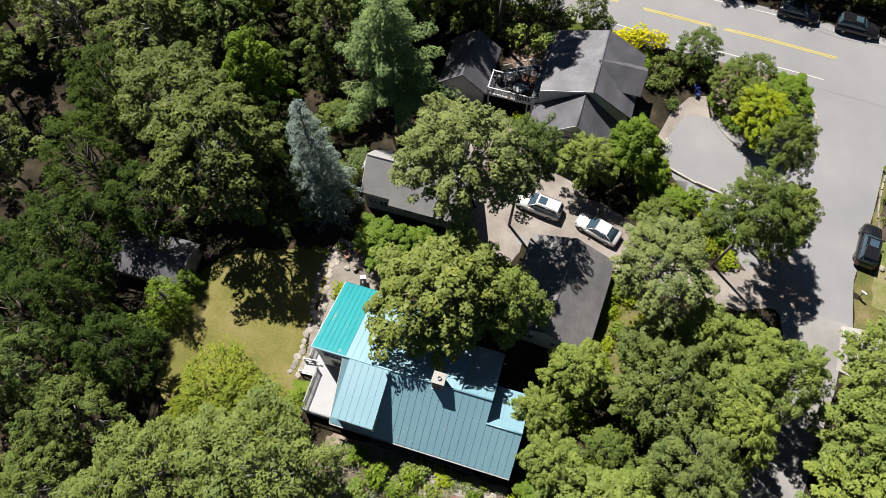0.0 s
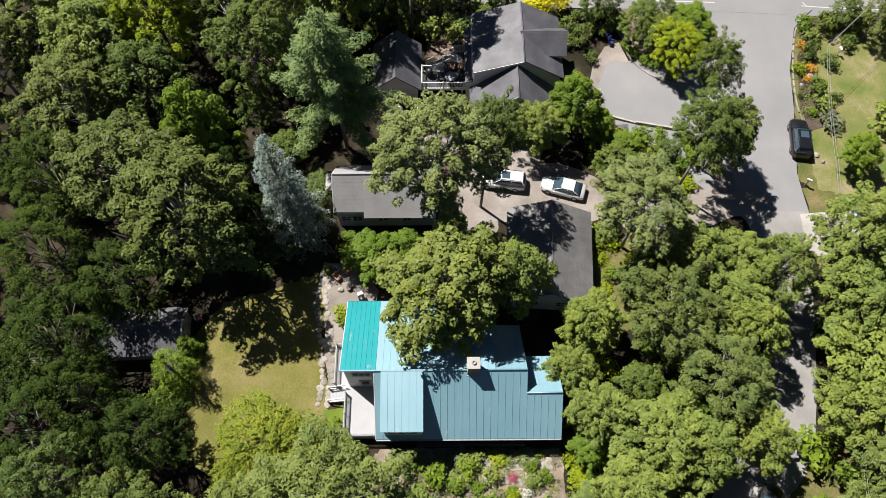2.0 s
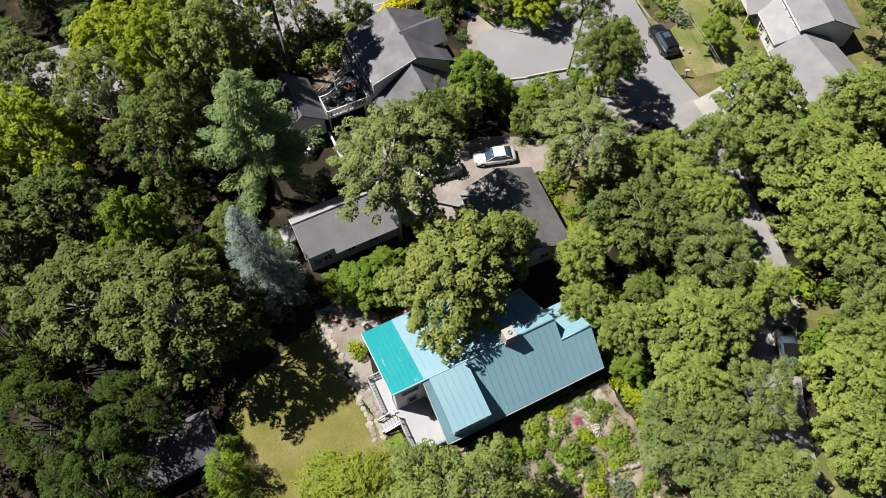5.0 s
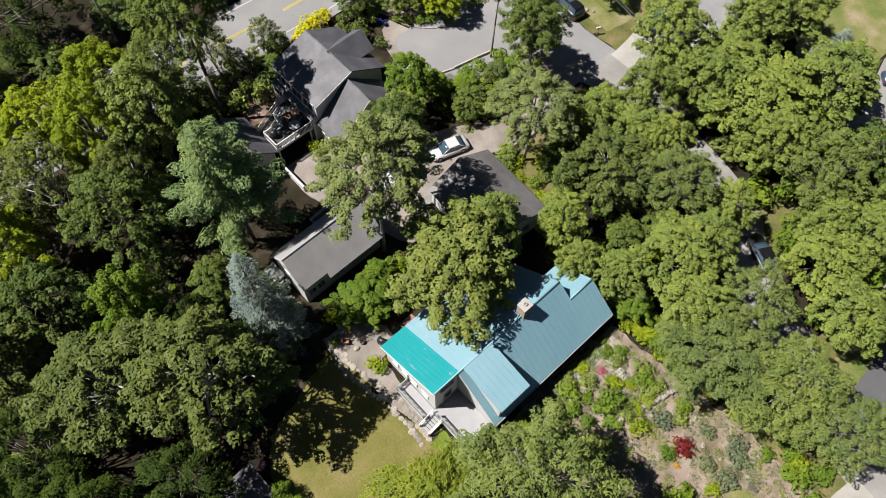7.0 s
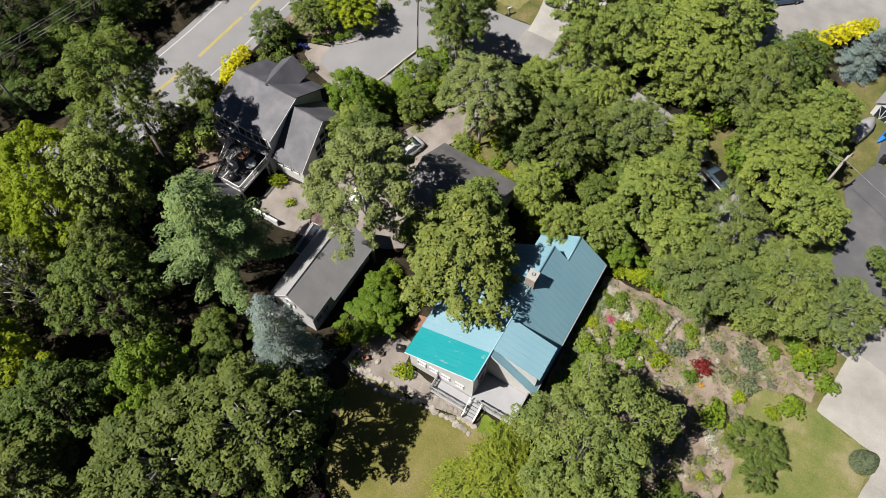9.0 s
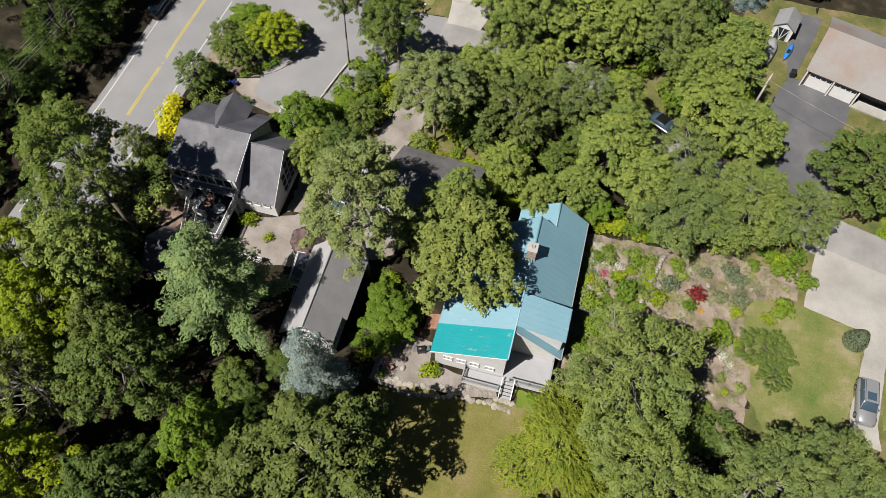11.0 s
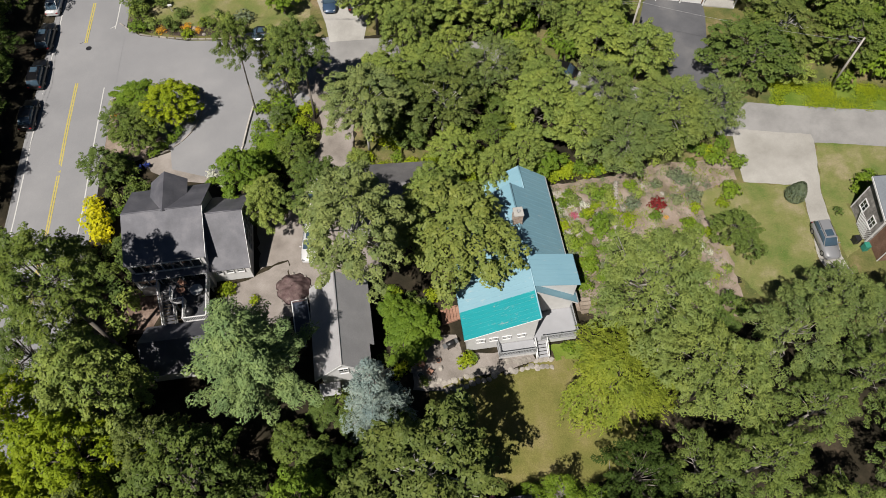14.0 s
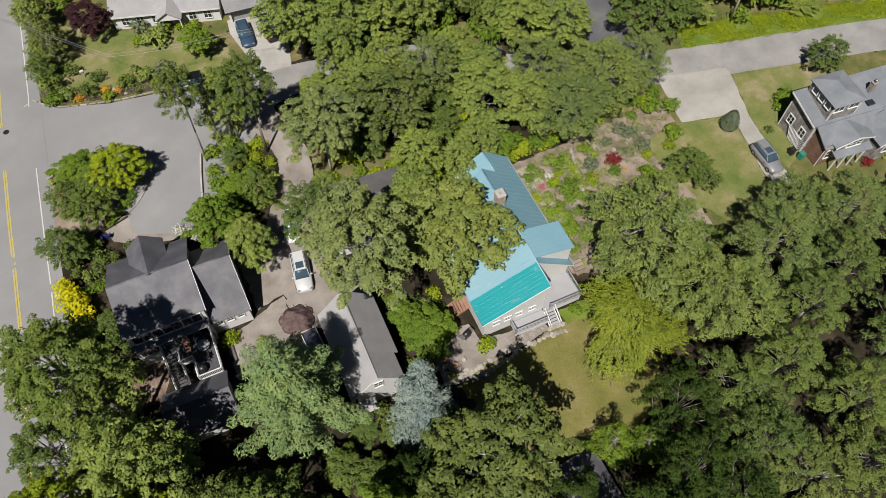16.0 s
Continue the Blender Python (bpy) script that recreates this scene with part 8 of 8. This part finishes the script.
tub(21.4, -8.5, M_CAR_WHITE, "pale blue-white garden tub on the path")
tub(-9.9, -11.6, M_REDWOOD, "terracotta pot on the patio", 0.25, 0.4, "pot")
tub(-11.9, -12.9, M_CREAM, "pale glazed pot on the patio", 0.3, 0.45, "pot")


def bin_(x, y, mat, label):
    t = thing("wheeled_bin", label, "bin", pose(x, y, land(x, y)))
    part("body", boxes((-0.28, 0.28, -0.32, 0.32, 0.06, 0.95), bevel=0.03), mat, t)
    part("lid", boxes((-0.30, 0.30, -0.35, 0.34, 0.95, 1.03), bevel=0.03), mat, t)
    for s in (-0.26, 0.26):
        bm = bmesh.new()
        tube(bm, (s - 0.03, 0.3, 0.1), (s + 0.03, 0.3, 0.1), 0.1, 0.1, 10)
        part("wheel", bm, M_RUBBER, t)


bin_(38.0, -5.6, M_GREENPL, "green wheeled bin beside the shingled house")
bin_(37.4, -4.6, M_BLACK, "black wheeled bin beside the shingled house")
bin_(25.9, 36.6, M_BLACK, "black wheeled bin beside the double garage")


def kayak(x, y, rz, mat, label):
    t = thing("kayak", label, "kayak", pose(x, y, land(x, y) + 0.25, 0, 0, rz))
    part("hull", loft([[(x0, w * c, 0.16 * s) for c, s in ((-1, 0.4), (-0.6, -1), (0.6, -1), (1, 0.4), (0.4, 0.9), (-0.4, 0.9))] for x0, w in ((-1.6, 0.04), (-1.1, 0.24), (-0.3, 0.34), (0.5, 0.33), (1.2, 0.2), (1.6, 0.04))]), mat, t)
    part("cockpit", boxes((-0.45, 0.35, -0.2, 0.2, 0.13, 0.17), bevel=0.01), M_BLACK, t)


kayak(25.3, 40.4, 70, M_BLUE, "bright blue kayak beside the tan-roofed house")


def boat_cover(x, y, rz):
    t = thing("covered_boat", "boat under a white cover on the dark drive", "boat", pose(x, y, land(x, y), 0, 0, rz))
    part("cover", loft([[(x0, w * c, 0.35 + hh * s) for c, s in ((-1, 0), (1, 0), (0.85, 0.6), (0, 1), (-0.85, 0.6))] for x0, w, hh in ((-2.2, 0.75, 0.7), (-1.0, 0.9, 0.95), (0.6, 0.9, 1.0), (1.7, 0.6, 0.8), (2.3, 0.1, 0.5))]), M_WHITE_DECK, t)
    part("keel", boxes((-2.0, 2.0, -0.3, 0.3, 0, 0.36)), M_STEEL, t)


boat_cover(22.7, 39.6, 72)


def small_shed(x, y, rz):
    t = thing("shed", "small white gabled garden shed with a barred door", "shed", pose(x, y, land(x, y), 0, 0, rz))
    part("wall", prism([(-1.2, 0), (1.2, 0), (1.2, 1.9), (0, 2.8), (-1.2, 1.9)], "y", -1.4, 1.4), M_WHITE, t)
    for e in (-1.45, 1.45):
        part("roof", slab(((0, -1.6, 2.96), (0, 1.6, 2.96), (e, 1.6, 1.9), (e, -1.6, 1.9)), 0.08), M_SHINGLE_BLUE, t)
    d = part("door", boxes((-0.75, 0.75, -1.46, -1.41, 0.05, 1.85)), M_GLASS, t, "dark door with white bars")
    for x0 in (-0.75, 0.0, 0.75):
        part("bar", boxes((x0 - 0.04, x0 + 0.04, -1.5, -1.465, 0.05, 1.85)), M_WHITE, d)
    for k in (-1, 1):
        part("brace", boxes((-0.03, 0.03, -0.02, 0.015, -0.95, 0.95), m=pose(0.375 * k, -1.48, 0.95, 0, 22 * k)), M_WHITE, d)


small_shed(24.4, 44.0, -14)


def mailbox(x, y, rz):
    t = thing("mailbox", "white mailbox on a wooden post", "mailbox", pose(x, y, land(x, y), 0, 0, rz))
    part("post", boxes((-0.05, 0.05, -0.05, 0.05, 0, 1.0)), M_POLE, t)
    part("box", prism([(-0.1, 1.0), (0.1, 1.0), (0.1, 1.14), (0.06, 1.22), (-0.06, 1.22), (-0.1, 1.14)], "x", -0.25, 0.25), M_WHITE, t)


mailbox(-42.8, 42.0, 100)
mailbox(-38.1, 42.4, 10)
mailbox(-21.0, 34.9, 60)


def manhole(x, y):
    bm = bmesh.new()
    lathe(bm, [(0.36, 0.055), (0.36, 0.07)], 20)
    ob = part("manhole_cover", bm, M_BLACK)
    ob.matrix_basis = pose(x, y, land(x, y))
    tagged(ob, "dark round iron manhole cover in the road", "manhole cover")


manhole(-48.4, 36.9)


def kerb(points, label):
    """A low rounded stone kerb."""
    line = smooth_line(points, 0.9)
    t = thing("kerb", label, "kerb", kind="structure")
    me = mesh_of("kerb_stone", boxes((0, 0.86, -0.08, 0.08, -0.1, 0.13), bevel=0.02), M_STONE)
    for a, b in zip(line, line[1:]):
        piece("kerb_stone", me, t, pose(a[0], a[1], land(a[0], a[1]) + 0.03, 0, 0, math.degrees(math.atan2(b[1] - a[1], b[0] - a[0]))))


kerb([(-45.0, 27.6), (-41.2, 29.3), (-38.3, 29.7), (-35.6, 29.0), (-33.7, 27.4), (-33.6, 25), (-34.6, 22.1), (-35.6, 20.6), (-37.4, 19.1), (-40.0, 18.2)], "worn stone kerb round the planting island")
kerb([(-44.8, 41.0), (-42.2, 38.7), (-36.4, 37.0), (-31.0, 36.3), (-28.0, 36.6)], "worn stone kerb along the north lawn")


def retaining_wall():
    t = thing("retaining_wall", "low timber retaining wall at the parking bay's edge", "wall")
    pts = [(-30.0, 15.2), (-28.9, 18.4), (-28.3, 21.2), (-27.6, 24.0)]
    for a, b in zip(pts, pts[1:]):
        d = math.degrees(math.atan2(b[1] - a[1], b[0] - a[0]))
        L = math.hypot(b[0] - a[0], b[1] - a[1])
        me = mesh_of("timber", boxes((0, L - 0.02, -0.1, 0.1, 0, 0.19), bevel=0.015), M_POLE)
        for k in range(2):
            piece("timber", me, t, pose(a[0], a[1], land(*a) + 0.02 + 0.2 * k, 0, 0, d))


retaining_wall()


def litter():
    """Grass tufts and low weeds over the lawns and the verges."""
    rng = np.random.default_rng(3)
    P = []
    for x0, x1, y0, y1, n in ((-10, 6, -25, -12.8, 1800), (23, 34, -9, 4.5, 1500), (-44, -20, 37, 50, 2600), (36, 52, -4, 9, 900), (5.5, 27, -10, 8.5, 1700)):
        q = np.stack([rng.uniform(x0, x1, n), rng.uniform(y0, y1, n)], 1)
        P.append(q)
    P = np.concatenate(P)
    Z = np.array([land(x, y) + 0.03 for x, y in P])
    P = np.c_[P, Z]
    N = rng.normal(size=P.shape) * 0.3 + np.array((0, 0, 1.0))
    S = rng.uniform(0.06, 0.2, len(P))
    ob = new("grass_tufts", leaf_mesh("grass_tufts", P, N, S, S * 0.45, M_TUFT, rng))
    tagged(ob, "scattered tufts of dry grass and weeds", "grass", kind="stuff")


M_TUFT = foliage("grass_blades", (0.096, 0.096, 0.03), (0.126, 0.117, 0.042), (0.162, 0.138, 0.063), thin=0.3)
litter()

put("shrub_lime", -30.9, -0.9, 1.0, 1.5)
put("white_flowers", -32.3, 14.3, 1.1, 1.4)

for x, y, k, r, h in ((-38.1, 38.9, "shrub_dark", 1.0, 1.9), (-34.6, 38.2, "orange_flowers", 0.7, 0.7), (-41.6, 41.4, "shrub_dark", 1.5, 2.4), (-41.8, 44.8, "shrub_olive", 1.6, 2.6), (-40.6, 48.6, "shrub_dark", 1.7, 2.8)):
    put(k, x, y, r, h)
